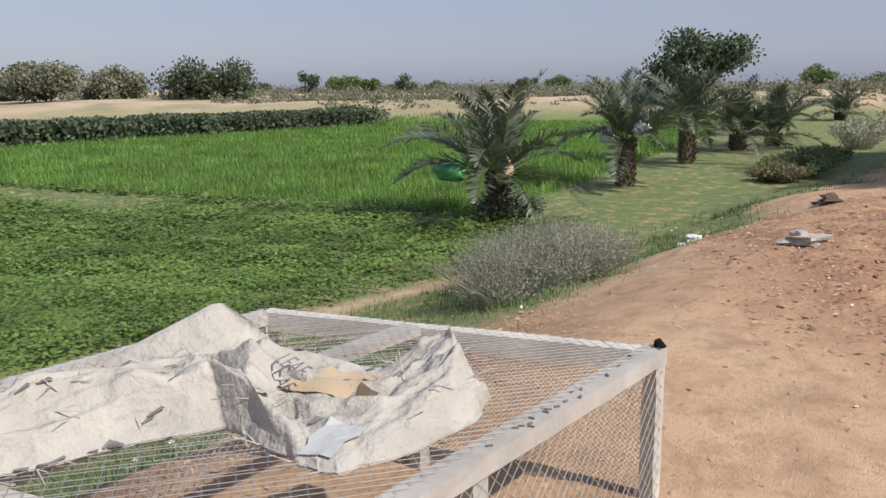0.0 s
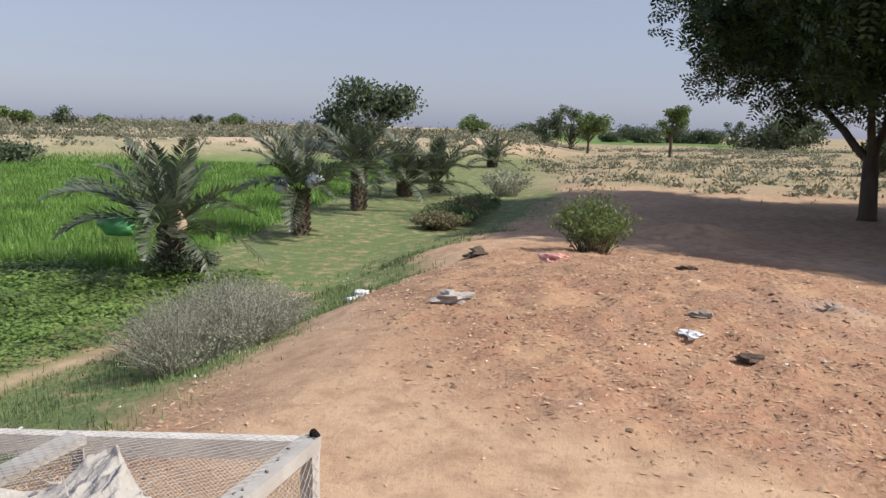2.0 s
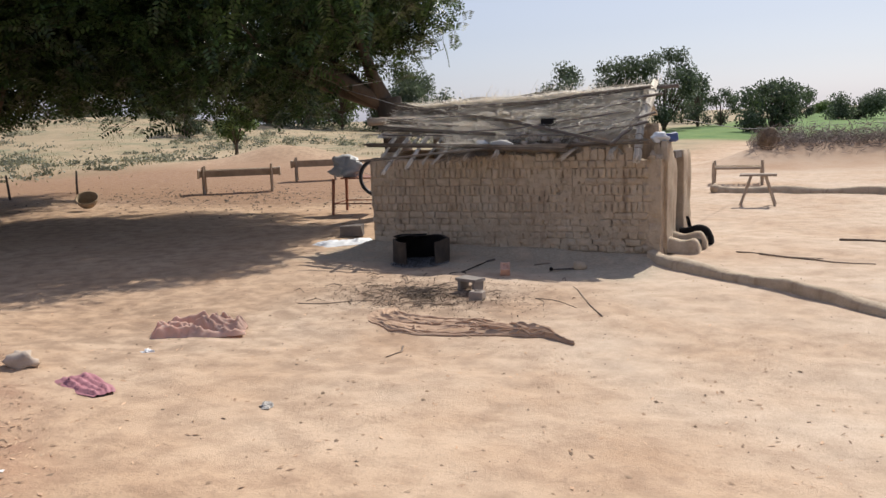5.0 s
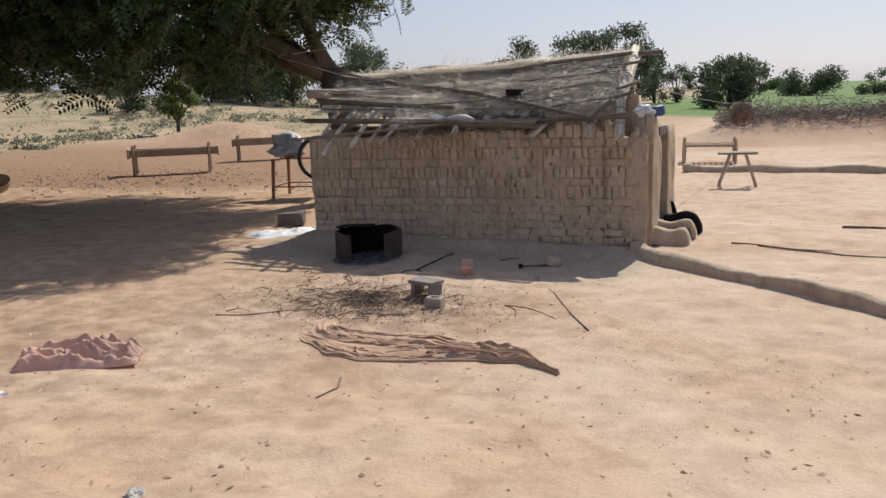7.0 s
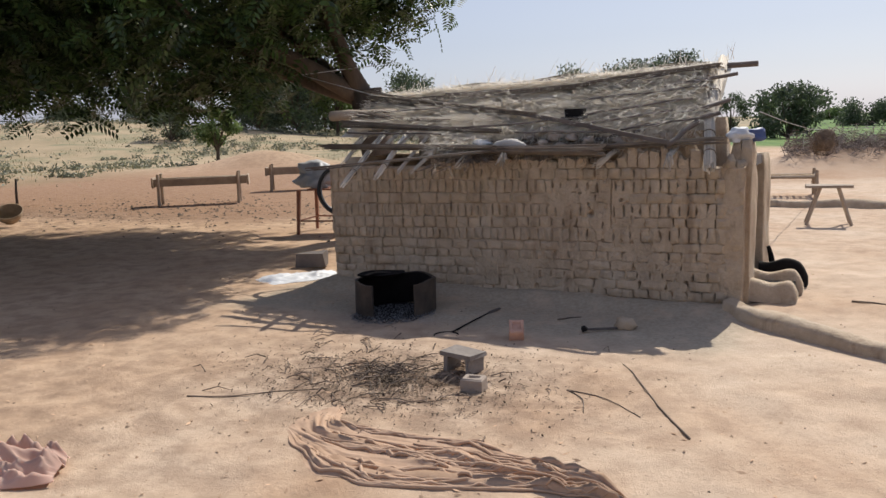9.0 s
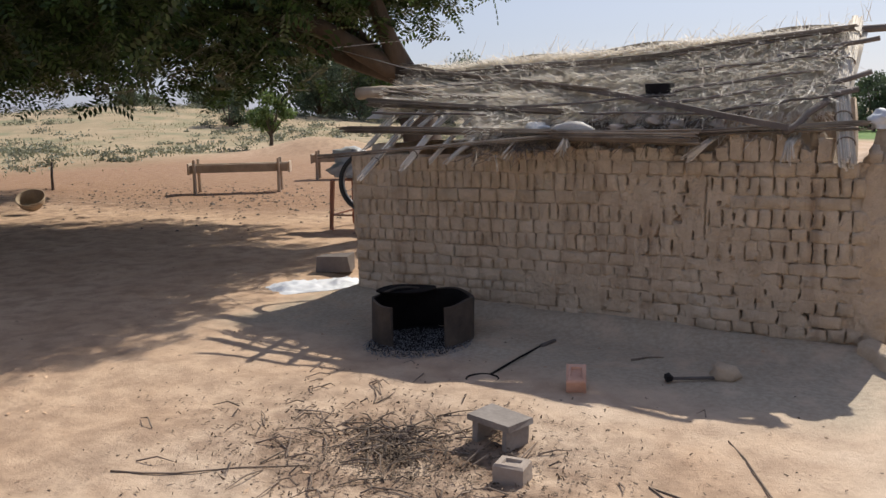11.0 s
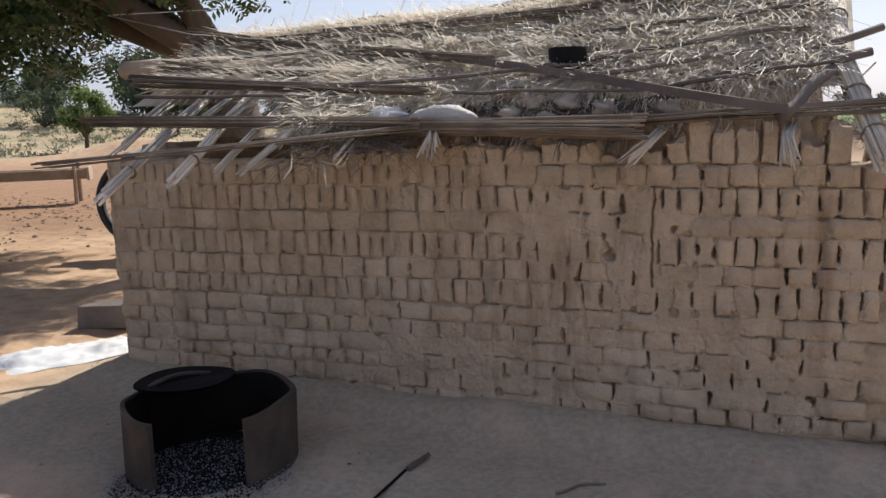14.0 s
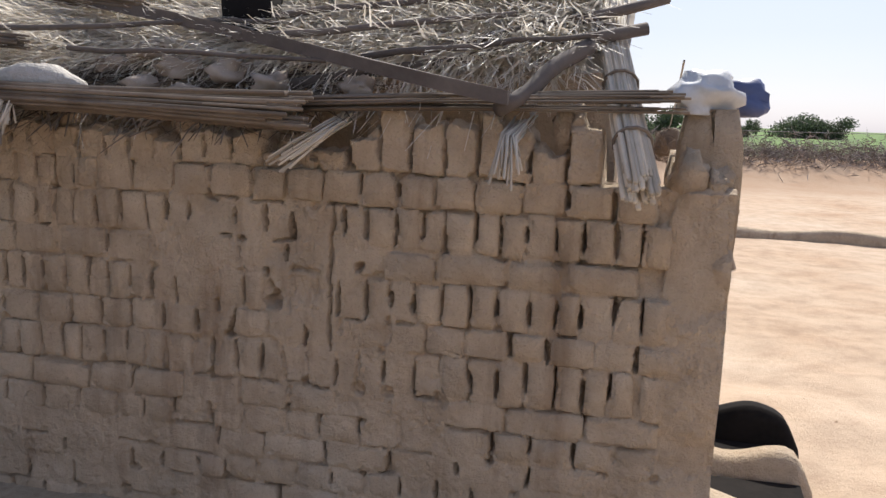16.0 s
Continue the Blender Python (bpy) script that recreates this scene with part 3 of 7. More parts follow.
def shade_tree(name, x, y, fork, lean, crown, radii, clumps, per, size, leaf, label, r0=0.19, stems=3, leaflets=5):
    """A spreading tree: a short forked bole, crooked limbs that reach the clumps of a wide low crown."""
    z = zat(x, y)
    t = thing(name, label, "tree", (x, y, z))
    b = Build()
    top = Vector((lean[0], lean[1], fork))
    b.tube([(0, 0, -0.15), (0.02, 0.01, 0.1), (lean[0] * 0.4, lean[1] * 0.4, fork * 0.5), top], [r0 * 1.45, r0 * 1.1, r0, r0 * 0.95], 10)
    cx, cy, cz = crown
    tips = []
    while len(tips) < clumps:
        p = rng.uniform(-1, 1, 3)
        q = np.linalg.norm(p)
        if q > 1 or q < 0.45 or (p[2] < -0.55 and q < 0.75):
            continue
        tips.append(np.array([cx + p[0] * radii[0], cy + p[1] * radii[1], cz + p[2] * radii[2]]))
    tips = np.array(tips)
    heads = []
    for s in range(stems):
        a = 2 * math.pi * (s + rng.uniform(-0.2, 0.2)) / stems
        goal = Vector((cx + math.cos(a) * radii[0] * 0.5, cy + math.sin(a) * radii[1] * 0.5, cz - radii[2] * 0.15))
        pts, d = limb(b, top - Vector((0, 0, 0.15)), (goal - top), (goal - top).length * 0.7, r0 * 0.58, r0 * 0.28, 0.16, 6)
        heads += pts[2:]
    for i, tip in enumerate(tips):
        if i % 2:
            continue
        tv = Vector(tip)
        h = min(heads, key=lambda q: (q - tv).length)
        mid = (h + tv) * 0.5 + Vector(rng.uniform(-0.25, 0.25, 3))
        b.tube([h, mid, tv], [r0 * 0.26, r0 * 0.16, 0.012], 5)
    part("trunk", b, M_BARK, t, smooth=True)
    v, f = sprays(tips, per, max(radii) * 0.20, size, leaflets)
    part("crown", big_mesh("crown", v, f, leaf), leaf, t)
    return t


def far_tree(name, x, y, h, w, leaf, label, trunk=0.25, n=900, lobes=9, size=0.3, lift=0.35):
    """A distant tree: bole, a few limbs and a ragged crown of leaf clumps."""
    z = zat(x, y)
    t = thing(name, label, "tree", (x, y, z), rng.uniform(0, 360), group="distant trees")
    b = Build()
    b.tube([(0, 0, -0.2), (0.05, 0, h * 0.25), (0, 0.05, h * 0.6)], [trunk, trunk * 0.8, trunk * 0.3], 6)
    L = []
    for k in range(lobes):
        a = rng.uniform(0, 2 * math.pi)
        rr = w * 0.5 * math.sqrt(rng.uniform(0, 1)) * 0.75
        p = np.array([math.cos(a) * rr, math.sin(a) * rr, h * rng.uniform(lift + 0.1, 0.9 - 0.25 * rr / w)])
        L.append(p)
        b.tube([(0, 0, h * lift * 0.8), tuple(p * 0.6 + np.array([0, 0, h * lift * 0.35])), tuple(p)], [trunk * 0.4, trunk * 0.25, 0.02], 5)
    part("trunk", b, M_BARK, t, smooth=True)
    L = np.array(L)
    idx = rng.integers(0, lobes, n)
    d = unit(rng.normal(0, 1, (n, 3)))
    c = L[idx] + d * (w * 0.21 * rng.uniform(0.2, 0.98, (n, 1))) * np.array([1, 1, 0.8])
    a = unit(rng.normal(0, 1, (n, 3))) * size * rng.uniform(0.5, 1.2, (n, 1))
    s = unit(np.cross(a, rng.normal(0, 1, (n, 3)))) * size * 0.55
    v, f = quads(c, a, s)
    part("crown", big_mesh("crown", v, f, leaf), leaf, t)
    return t


SHADE = "spreading shade tree with dark green feathery leaves and forked trunk"
shade_tree("shade_tree", -6.5, 4.3, 2.5, (-0.35, -0.1), (-3.65, -1.9, 5.05), (5.2, 4.7, 2.45), 210, 95, 0.26, L_NEEM,
           "large shade tree leaning over the yard behind the hut", 0.30, 4, 6)
shade_tree("shade_tree", -14.0, -3.5, 2.2, (0.05, 0.1), (-0.3, 0.4, 5.3), (4.4, 4.6, 2.5), 115, 105, 0.33, L_NEEM, SHADE, 0.17, 3, 5)
shade_tree("shade_tree", -20.5, -3.6, 1.7, (-0.1, 0.0), (-0.6, -0.4, 5.8), (6.0, 4.6, 2.6), 155, 105, 0.36, L_NEEM, SHADE, 0.22, 3, 5)
shade_tree("shade_tree", -21.0, 3.9, 1.3, (0.0, 0.1), (0.6, 0.6, 5.3), (5.4, 5.4, 2.7), 125, 95, 0.36, L_NEEM, SHADE, 0.2, 3, 5)


KINDS = {"d": (L_FAR, "distant dark green tree with a rounded crown"), "l": (L_LIGHT, "distant light green tree with a thin crown"),
         "g": (L_FARGREY, "distant grey-green tree with a spreading crown")}
SOUTH = [(-38.1, -69.2, 3.8, 6.2, "g"), (-44.7, -69.1, 3.5, 5.5, "g"), (-46.9, -61.6, 3.7, 6.4, "d"), (-87.6, -91.3, 2.5, 2.6, "d"), (-75.9, -73.9, 4.2, 2.9, "d"),
         (-82.6, -73.4, 3.4, 4.3, "l"), (-86.6, -67.4, 3.5, 3.6, "d"), (-67.7, -59.8, 1.8, 2.3, "l"), (-109.1, -55.7, 3.2, 3.7, "l"), (-116.6, -63.6, 3.1, 2.8, "d"),
         (-57.7, -25.5, 5.4, 6.3, "d"), (-91.8, -20.8, 3.7, 4.0, "l"), (-41.5, -78.9, 2.8, 3.3, "d"), (-92.9, -66.5, 2.6, 3.0, "l")]
WEST = [(-86.4, -12.6, 4.5, 3.4, "d"), (-88.3, -9.9, 5.6, 3.4, "d"), (-76.3, -8.6, 4.0, 4.1, "l"), (-69.7, -2.0, 5.6, 2.6, "l"), (-152.9, 20.9, 5.3, 3.3, "d"),
        (-185.4, 6.8, 2.9, 9.0, "d"), (-194.3, 16.7, 3.3, 8.2, "d"), (-193.0, 24.3, 3.4, 6.8, "d"), (-96.0, -21.1, 2.5, 4.1, "l"), (-166.3, -16.6, 2.4, 5.8, "d"),
        (-176.0, 0.1, 1.9, 4.9, "d"), (-141.3, 26.7, 4.2, 6.1, "d")]
NORTH_WEST = [(-30.1, 25.1, 3.4, 2.4, "l"), (-49.8, 40.9, 4.4, 2.6, "d"), (-57.6, 60.8, 8.8, 6.8, "d"), (-52.6, 61.1, 9.0, 7.6, "d"), (-49.5, 63.4, 8.0, 6.6, "l"), (-39.6, 61.4, 7.4, 6.8, "d"),
              (-58.8, 19.8, 3.0, 2.6, "l"), (-47.8, 19.2, 2.2, 1.8, "l"), (-46.2, 6.3, 3.6, 2.6, "d"), (-38.8, 5.9, 3.8, 2.4, "d"), (-122.2, 20.9, 4.7, 10.6, "d"), (-82.1, 57.2, 6.0, 5.5, "d"),
              (-65.6, 57.1, 8.6, 5.5, "d"), (-78.8, 65.1, 7.6, 6.2, "d"), (-64.9, 71.4, 8.8, 8.4, "d"), (-62.8, 79.4, 8.5, 8.6, "d")]
NORTH = [(-23.3, 59.1, 7.3, 5.0, "d"), (-20.8, 70.9, 7.8, 5.4, "d"), (-17.8, 75.0, 8.9, 5.2, "d"), (-16.0, 82.8, 6.6, 4.4, "d"), (-14.2, 86.0, 5.0, 3.6, "d"), (-22.6, 116.1, 5.3, 2.8, "d"), (-5.7, 59.2, 5.1, 4.6, "d"),
         (-15.4, 127.5, 3.9, 4.3, "l"), (-14.3, 137.7, 5.4, 3.7, "d"), (-12.0, 143.0, 4.2, 3.2, "d"), (-9.7, 138.2, 5.0, 3.5, "d"), (-24.9, 115.6, 4.7, 3.5, "d"), (-1.4, 120.6, 3.6, 7.1, "d"),
         (-7.2, 150.3, 2.6, 5.4, "l"), (-45.3, 67.0, 7.3, 4.7, "d"), (-45.3, 72.9, 7.9, 4.9, "d"), (6.4, 117.3, 3.3, 4.1, "d"), (12.4, 136.9, 3.1, 3.4, "d"), (21.9, 155.9, 3.1, 9.8, "d"), (27.7, 155.0, 3.5, 6.5, "d")]
for tx, ty, top, wide, kind in SOUTH + WEST + NORTH_WEST + NORTH:
    leaf, words = KINDS[kind]
    th = max(1.5, top - zat(tx, ty))
    far_tree("tree", tx, ty, th, wide * (1.3 if kind == "d" else 1.1), leaf, words, 0.05 + 0.02 * th, 6000 if wide > 4.5 else 3000, 16 if wide > 4.5 else 10, 0.06 + 0.019 * wide, 0.02 if kind != "l" else 0.3)
# ---- the mud brick hut ----
WALL_L, WALL_D = 4.62, 1.95
HUT = "mud brick hut with a collapsing thatched roof of reeds and straw"
hut = thing("hut", HUT, "hut", (0, 0, 0))

# course lines of the front wall, at its west end and at its east end, and the kind of brick between them
LINES_W = (0.02, 0.098, 0.205, 0.286, 0.397, 0.494, 0.604, 0.723, 0.851, 0.997, 1.122, 1.272, 1.400)
LINES_E = (0.110, 0.200, 0.295, 0.390, 0.480, 0.575, 0.665, 0.815, 0.912, 1.050, 1.145, 1.280, 1.385)
KINDS_OF_COURSE = ("flat", "long", "flat", "long", "flat", "long", "up", "half", "up", "wide", "up", "half")


def course(row, x):
    """Bottom and height of a course at x."""
    s = min(1.12, max(-0.2, (x + 4.0) / 3.5))
    lo = LINES_W[row] + (LINES_E[row] - LINES_W[row]) * s
    hi = LINES_W[row + 1] + (LINES_E[row + 1] - LINES_W[row + 1]) * s
    return lo, hi - lo


slots = []
for row, kind in enumerate(KINDS_OF_COURSE):
    x = -WALL_L + rng.uniform(-0.01, 0.03)
    while x < -0.20:
        kd = "up" if row == 11 and x < -2.2 else kind
        w = {"flat": rng.uniform(0.105, 0.165), "long": rng.uniform(0.17, 0.26), "half": rng.uniform(0.12, 0.155), "wide": rng.uniform(0.15, 0.24), "up": rng.uniform(0.074, 0.104)}[kd]
        if x + w > -0.10:
            break
        z0, hh = course(row, x + w / 2)
        slots.append((x, z0 + rng.uniform(-0.006, 0.006), w, hh, row, kd))
        x += w
# ragged top bricks
for x0, x1, lo, hi in ((-3.3, -1.72, 0.07, 0.115), (-1.72, -1.20, 0.02, 0.14), (-1.20, -0.42, 0.09, 0.215)):
    x = x0
    while x < x1 - 0.05:
        w = rng.uniform(0.085, 0.11)
        slots.append((x, 1.385, w, rng.uniform(lo, hi), 12, "up"))
        x += w

# the wall's face: flat bricks set in smeared mud, with thin deep gaps between many of them
gx_ = np.arange(-WALL_L - 0.02, 0.001, 0.005)
gz_ = np.arange(-0.05, 1.73, 0.005)
JX, JZ = np.meshgrid(gx_, gz_)
WX = JX + 0.020 * (fbm(JX * 9, JZ * 9, 41, 3) - 0.5) + 0.008 * (fbm(JX * 30, JZ * 30, 42, 2) - 0.5)
WZ = JZ + 0.022 * (fbm(JX * 8, JZ * 8, 43, 3) - 0.5) + 0.007 * (fbm(JX * 30, JZ * 30, 44, 2) - 0.5)


def smear_at(x, z):
    """How much mud is smeared over the bricks, 0 to 1: more under the roof and where rain ran down."""
    k = smooth01((fbm(np.asarray(x) * 2.3, np.asarray(z) * 2.6, 51, 3) - 0.59) / 0.14)
    run = 0.8 * np.exp(-((np.asarray(x) + 1.42) / 0.10) ** 2) * smooth01((np.asarray(z) - 0.62) / 0.2)
    low = 0.2 * smooth01((0.60 - np.asarray(z)) / 0.1) * smooth01((np.asarray(x) + 2.6) / 0.6)
    west = 0.35 * smooth01((np.asarray(z) - 1.22) / 0.08) * smooth01((-1.7 - np.asarray(x)) / 0.2)
    return np.clip(k + run + low + west, 0, 1)


smear = smear_at(JX, JZ)
depth = 0.003 + (0.006 + 0.030 * smooth01((fbm(JX * 3.5, JZ * 3.5, 64, 3) - 0.35) / 0.35)) * (1 - smear)
for (x, z0, w, hh, row, kind) in slots:
    thin = float(smear_at(x + w / 2, z0 + hh / 2))
    chance = {"up": 0.92, "half": 0.72, "flat": 0.72, "long": 0.6, "wide": 0.5}[kind] * (1 - 0.4 * thin)
    deep = rng.uniform(0.045, 0.09) if rng.uniform() < chance else rng.uniform(0.004, 0.014)
    gap = rng.uniform(0.006, 0.0105) if rng.uniform() < 0.8 else rng.uniform(0.011, 0.017)
    i0, i1 = np.searchsorted(gx_, (x - 0.04, x + w + 0.04))
    k0, k1 = np.searchsorted(gz_, (z0 - 0.04, z0 + hh + 0.04))
    win = (slice(k0, k1), slice(i0, i1))
    wx, wz, d = WX[win], WZ[win], depth[win]
    u, v = np.abs(wx - x - w / 2) / (w / 2), np.abs(wz - z0 - hh / 2) / (hh / 2)
    q = np.clip(u, 0, 1) ** 14 + np.clip(v, 0, 1) ** 14
    level = rng.uniform(-0.005, 0.004) + rng.normal(0, 0.004) * (wx - x - w / 2) / w + rng.normal(0, 0.004) * (wz - z0 - hh / 2) / hh
    d = np.where((u < 1) & (v < 1) & (q < 0.75), np.minimum(d, level + 0.006 * smear[win] + 0.014 * smooth01((q - 0.05) / 0.7)), d)
    # upright gap on the brick's west side, tapering
    zz0, zz1 = z0 + rng.uniform(-0.02, 0.40) * hh, z0 + hh * rng.uniform(0.72, 1.02)
    tt = np.clip((JZ[win] - zz0) / max(zz1 - zz0, 0.01), 0, 1)
    shape = np.sqrt(np.clip(4 * tt * (1 - tt), 0, 1)) * (0.55 + 0.6 * (tt if rng.uniform() < 0.5 else 1 - tt))
    lean_ = x + rng.uniform(-0.007, 0.007) + rng.normal(0, 0.05) * (JZ[win] - z0 - hh / 2)
    cut_ = np.abs(wx - lean_) < gap * shape
    d = np.where(cut_, np.maximum(d, deep), d)
    # level joint under the brick, open in places and most of all under the long course line
    if rng.uniform() < (0.8 if row == 6 else 0.30) * (1 - 0.5 * thin):
        x0, x1 = x + rng.uniform(-0.01, 0.3) * w, x + w * rng.uniform(0.7, 1.05)
        open_ = (np.abs(wz - z0) < rng.uniform(0.003, 0.007)) & (wx > x0) & (wx < x1)
        d = np.where(open_, np.maximum(d, rng.uniform(0.018, 0.04)), d)
    # a chipped corner
    if rng.uniform() < 0.55:
        cxx, czz = x + w * rng.choice([0.05, 0.95]), z0 + hh * rng.choice([0.05, 0.95])
        r2 = ((wx - cxx) / rng.uniform(0.012, 0.026)) ** 2 + ((wz - czz) / rng.uniform(0.012, 0.026)) ** 2
        d = np.maximum(d, rng.uniform(0.012, 0.045) * smooth01((1.1 - r2) / 0.7))
    depth[win] = d
depth += 0.022 * (fbm(JX * 9, JZ * 9, 53, 4) - 0.5) + 0.014 * (fbm(JX * 30, JZ * 30, 55, 3) - 0.5) + 0.007 * (fbm(JX * 75, JZ * 75, 57, 2) - 0.5)
# washed-out hollow below the broken top, and single holes
depth += 0.035 * np.exp(-((WX + 1.42) / 0.10) ** 2) * smooth01((JZ - 0.88) / 0.1) * (0.6 + 0.8 * fbm(JX * 12, JZ * 5, 58, 3))
for hx, hz, hr in ((-1.46, 0.95, 0.050), (-1.56, 0.97, 0.030), (-0.43, 0.19, 0.05), (-0.52, 0.27, 0.035), (-1.15, 1.07, 0.028), (-2.45, 0.47, 0.02), (-0.10, 1.21, 0.02), (-4.0, 0.95, 0.025), (-3.06, 0.99, 0.035), (-3.16, 0.97, 0.025)):
    q = ((WX - hx) / hr) ** 2 + ((WZ - hz) / (hr * 1.2)) ** 2 + 1.6 * (fbm(JX * 22, JZ * 22, 59, 2) - 0.5)
    depth = np.maximum(depth, 0.075 * smooth01((0.9 - q) / 0.9))
for cx_, z0, z1 in ((-3.02, 1.00, 1.45), (-1.25, 0.78, 1.28)):
    sel = np.abs(WX - cx_ - 0.02 * (fbm(JZ * 9, JZ * 0, 60, 2) - 0.5)) < 0.009 * fbm(JZ * 14, JZ * 0, 62, 2)
    depth[sel & (JZ > z0) & (JZ < z1)] = 0.05


def wall_lean(x, z):
    """The wall's slow waviness, out of its plane."""
    return 0.035 * (fbm(np.asarray(x) * 0.9, np.asarray(z) * 1.1, 71, 2) - 0.5) - 0.02 * smooth01((np.asarray(x) + 0.35) / 0.35)


topline = 1.405 + 0.06 * smooth01((JX + 3.4) / 0.6) + 0.03 * (fbm(JX * 6, JX * 0, 77, 3) - 0.5)
topline = np.where((JX > -1.72) & (JX < -1.2), 1.41 + 0.04 * (fbm(JX * 14, JX * 0, 78, 2) - 0.5), topline)
topline = np.where(JX > -0.40, 1.385 + 0.02 * (fbm(JX * 14, JX * 0, 79, 2) - 0.5), topline)
for (x, z0, w, hh, row, kind) in slots:
    if row == 12:
        u = np.clip(np.abs(JX - x - w / 2) / (w / 2), 0, 1)
        topline = np.where(np.abs(JX - x - w / 2) < w / 2, z0 + hh * (0.74 + 0.26 * np.sqrt(1 - u ** 5)) + 0.075 * (fbm(JX * 17, JX * 0, 80, 3) - 0.5), topline)
over = np.maximum(JZ - topline, 0.0)
JY = wall_lean(JX, JZ) + depth - 0.004 + np.where(over > 0, 0.7 * over + 0.02 * np.minimum(over / 0.02, 1), 0.0)
JZW = np.minimum(JZ, topline) + np.where(over > 0, 0.014 * np.minimum(over / 0.03, 1) - 0.10 * over + 0.02 * (fbm(JX * 12, JZ * 12, 82, 2) - 0.5), 0.0)
wv = np.stack([JX, JY, JZW], axis=-1).reshape(-1, 3)
wn_, hn_ = len(gx_), len(gz_)
wi = (np.arange(hn_ - 1)[:, None] * wn_ + np.arange(wn_ - 1)[None, :]).ravel()
wf = np.stack([wi, wi + 1, wi + wn_ + 1, wi + wn_], axis=1)
wall_front = part("wall", big_mesh("wall_face", wv, wf, M_MUD, True), M_MUD, hut, "uneven smeared mud face with deep dark gaps between bricks")

# core of the front wall, side, west and back walls
b = Build()
b.box((-WALL_L / 2 - 0.01, 0.20, 0.66), (WALL_L - 0.06, 0.20, 1.44))
part("wall_core", b, M_MUD, hut)


def mud_wall(x0, x1, y0, y1, ztop, seed, n=26, m=16):
    """A plastered wall block with soft uneven faces and a ragged top."""
    bb = Build()
    us = np.linspace(0, 1, n)
    vs = np.linspace(0, 1, m)
    ring = []
    per = [(u, 0) for u in us[:-1]] + [(1, u) for u in us[:-1]] + [(1 - u, 1) for u in us[:-1]] + [(0, 1 - u) for u in us[:-1]]
    for v in vs:
        for (pu, pv) in per:
            px, py = x0 + (x1 - x0) * pu, y0 + (y1 - y0) * pv
            zt = ztop + 0.07 * (fbm(np.array([px * 3 + py * 3]), np.array([seed * 3.3]), seed, 3)[0] - 0.5)
            z = -0.06 + (zt + 0.06) * v
            o = 0.035 * (fbm(np.array([px * 4 + py * 4.0 + seed]), np.array([z * 4.5]), seed + 5, 4)[0] - 0.5)
            rnd = 0.02 * max(0, (v - 0.93) / 0.07)
            cx, cy = (x0 + x1) / 2, (y0 + y1) / 2
            sx, sy = (1 if px > cx else -1), (1 if py > cy else -1)
            ring.append((px + sx * (o - rnd), py + sy * (o - rnd), z))
    k = len(per)
    faces = [(r * k + i, r * k + (i + 1) % k, (r + 1) * k + (i + 1) % k, (r + 1) * k + i) for r in range(m - 1) for i in range(k)]
    faces.append(tuple((m - 1) * k + i for i in range(k)))
    bb.add(ring, faces)
    return bb


part("corner_pier", mud_wall(-0.19, -0.016, 0.006, 0.62, 1.385, 3, 16, 36), M_MUD, hut, "smooth mud plastered corner", smooth=True)
part("side_wall", mud_wall(-0.17, 0.02, 0.25, 0.615, 1.62, 14, 14, 16), M_MUD, hut, smooth=True)
part("side_wall", mud_wall(-0.20, -0.035, 0.60, 1.06, 1.45, 4, 14, 16), M_MUD, hut, smooth=True)
part("door_jamb", mud_wall(-0.20, -0.01, 1.42, WALL_D, 1.45, 6, 12, 16), M_MUD, hut, smooth=True)
b = Build()
b.box((-0.10, 1.24, 1.40), (0.12, 0.5, 0.10), wobble=0.01)
part("door_lintel", b, M_POLE, hut, "dark wooden beam over the doorway")
b = Build()
for k in range(3):
    b.box((-0.15, 1.12 + 0.12 * k, 0.68), (0.03, 0.115, 1.36), wobble=0.004)
part("door", b, M_POLE, hut, "dark plank door")
part("west_wall", mud_wall(-WALL_L, -WALL_L + 0.22, 0.28, WALL_D, 1.5, 8, 12, 12), M_MUD, hut, smooth=True)
part("back_wall", mud_wall(-WALL_L + 0.2, -0.45, WALL_D - 0.22, WALL_D - 0.01, 1.84, 9, 20, 10), M_MUD, hut, smooth=True)
b = Build()
b.box((-2.3, 1.0, 0.03), (4.3, 1.6, 0.04))
part("earth_floor", b, M_MUD, hut)


# roof surface: eave to ridge
def eave(x):
    k = float(smooth01(np.array((x + 3.1) / 1.0)))
    return -0.72 * (1 - k) - 0.12 * k, 1.36 * (1 - k) + 1.52 * k


def roof_z(x, y):
    ye, ze = eave(x)
    zr = 2.25 + (x + 4.6) / 4.4 * 0.17
    return ze + (zr - ze) * (y - ye) / (1.42 - ye)


def roof_pt(x, v, lift=0.0):
    """A point of the front slope: v from 0 at the eave to 1 at the ridge."""
    ye, _ = eave(x)
    y = ye + (1.42 - ye) * v
    return Vector((x, y, roof_z(x, y) + lift))


# thatch pad
n, m = 90, 26
pad = []
for j in range(m):
    for i in range(n):
        x = -4.72 + 4.36 * i / (n - 1)
        lo = 0.50 - 0.22 * float(smooth01(np.array((x + 3.3) / 0.9)))
        v = lo + (1.03 - lo) * j / (m - 1)
        h = 0.05 * fbm(np.array([x * 2.2]), np.array([v * 5.0]), 81, 3)[0] + 0.03 * math.sin(v * 9)
        sag = -0.04 * math.exp(-((x + 0.95) / 0.55) ** 2) * math.exp(-((v - 0.45) / 0.3) ** 2)
        pad.append(roof_pt(x, v, -0.055 + 0.7 * h + sag))
pf = [(j * n + i, j * n + i + 1, (j + 1) * n + i + 1, (j + 1) * n + i) for j in range(m - 1) for i in range(n - 1)]
b = Build()
b.add(pad, pf)
back = []
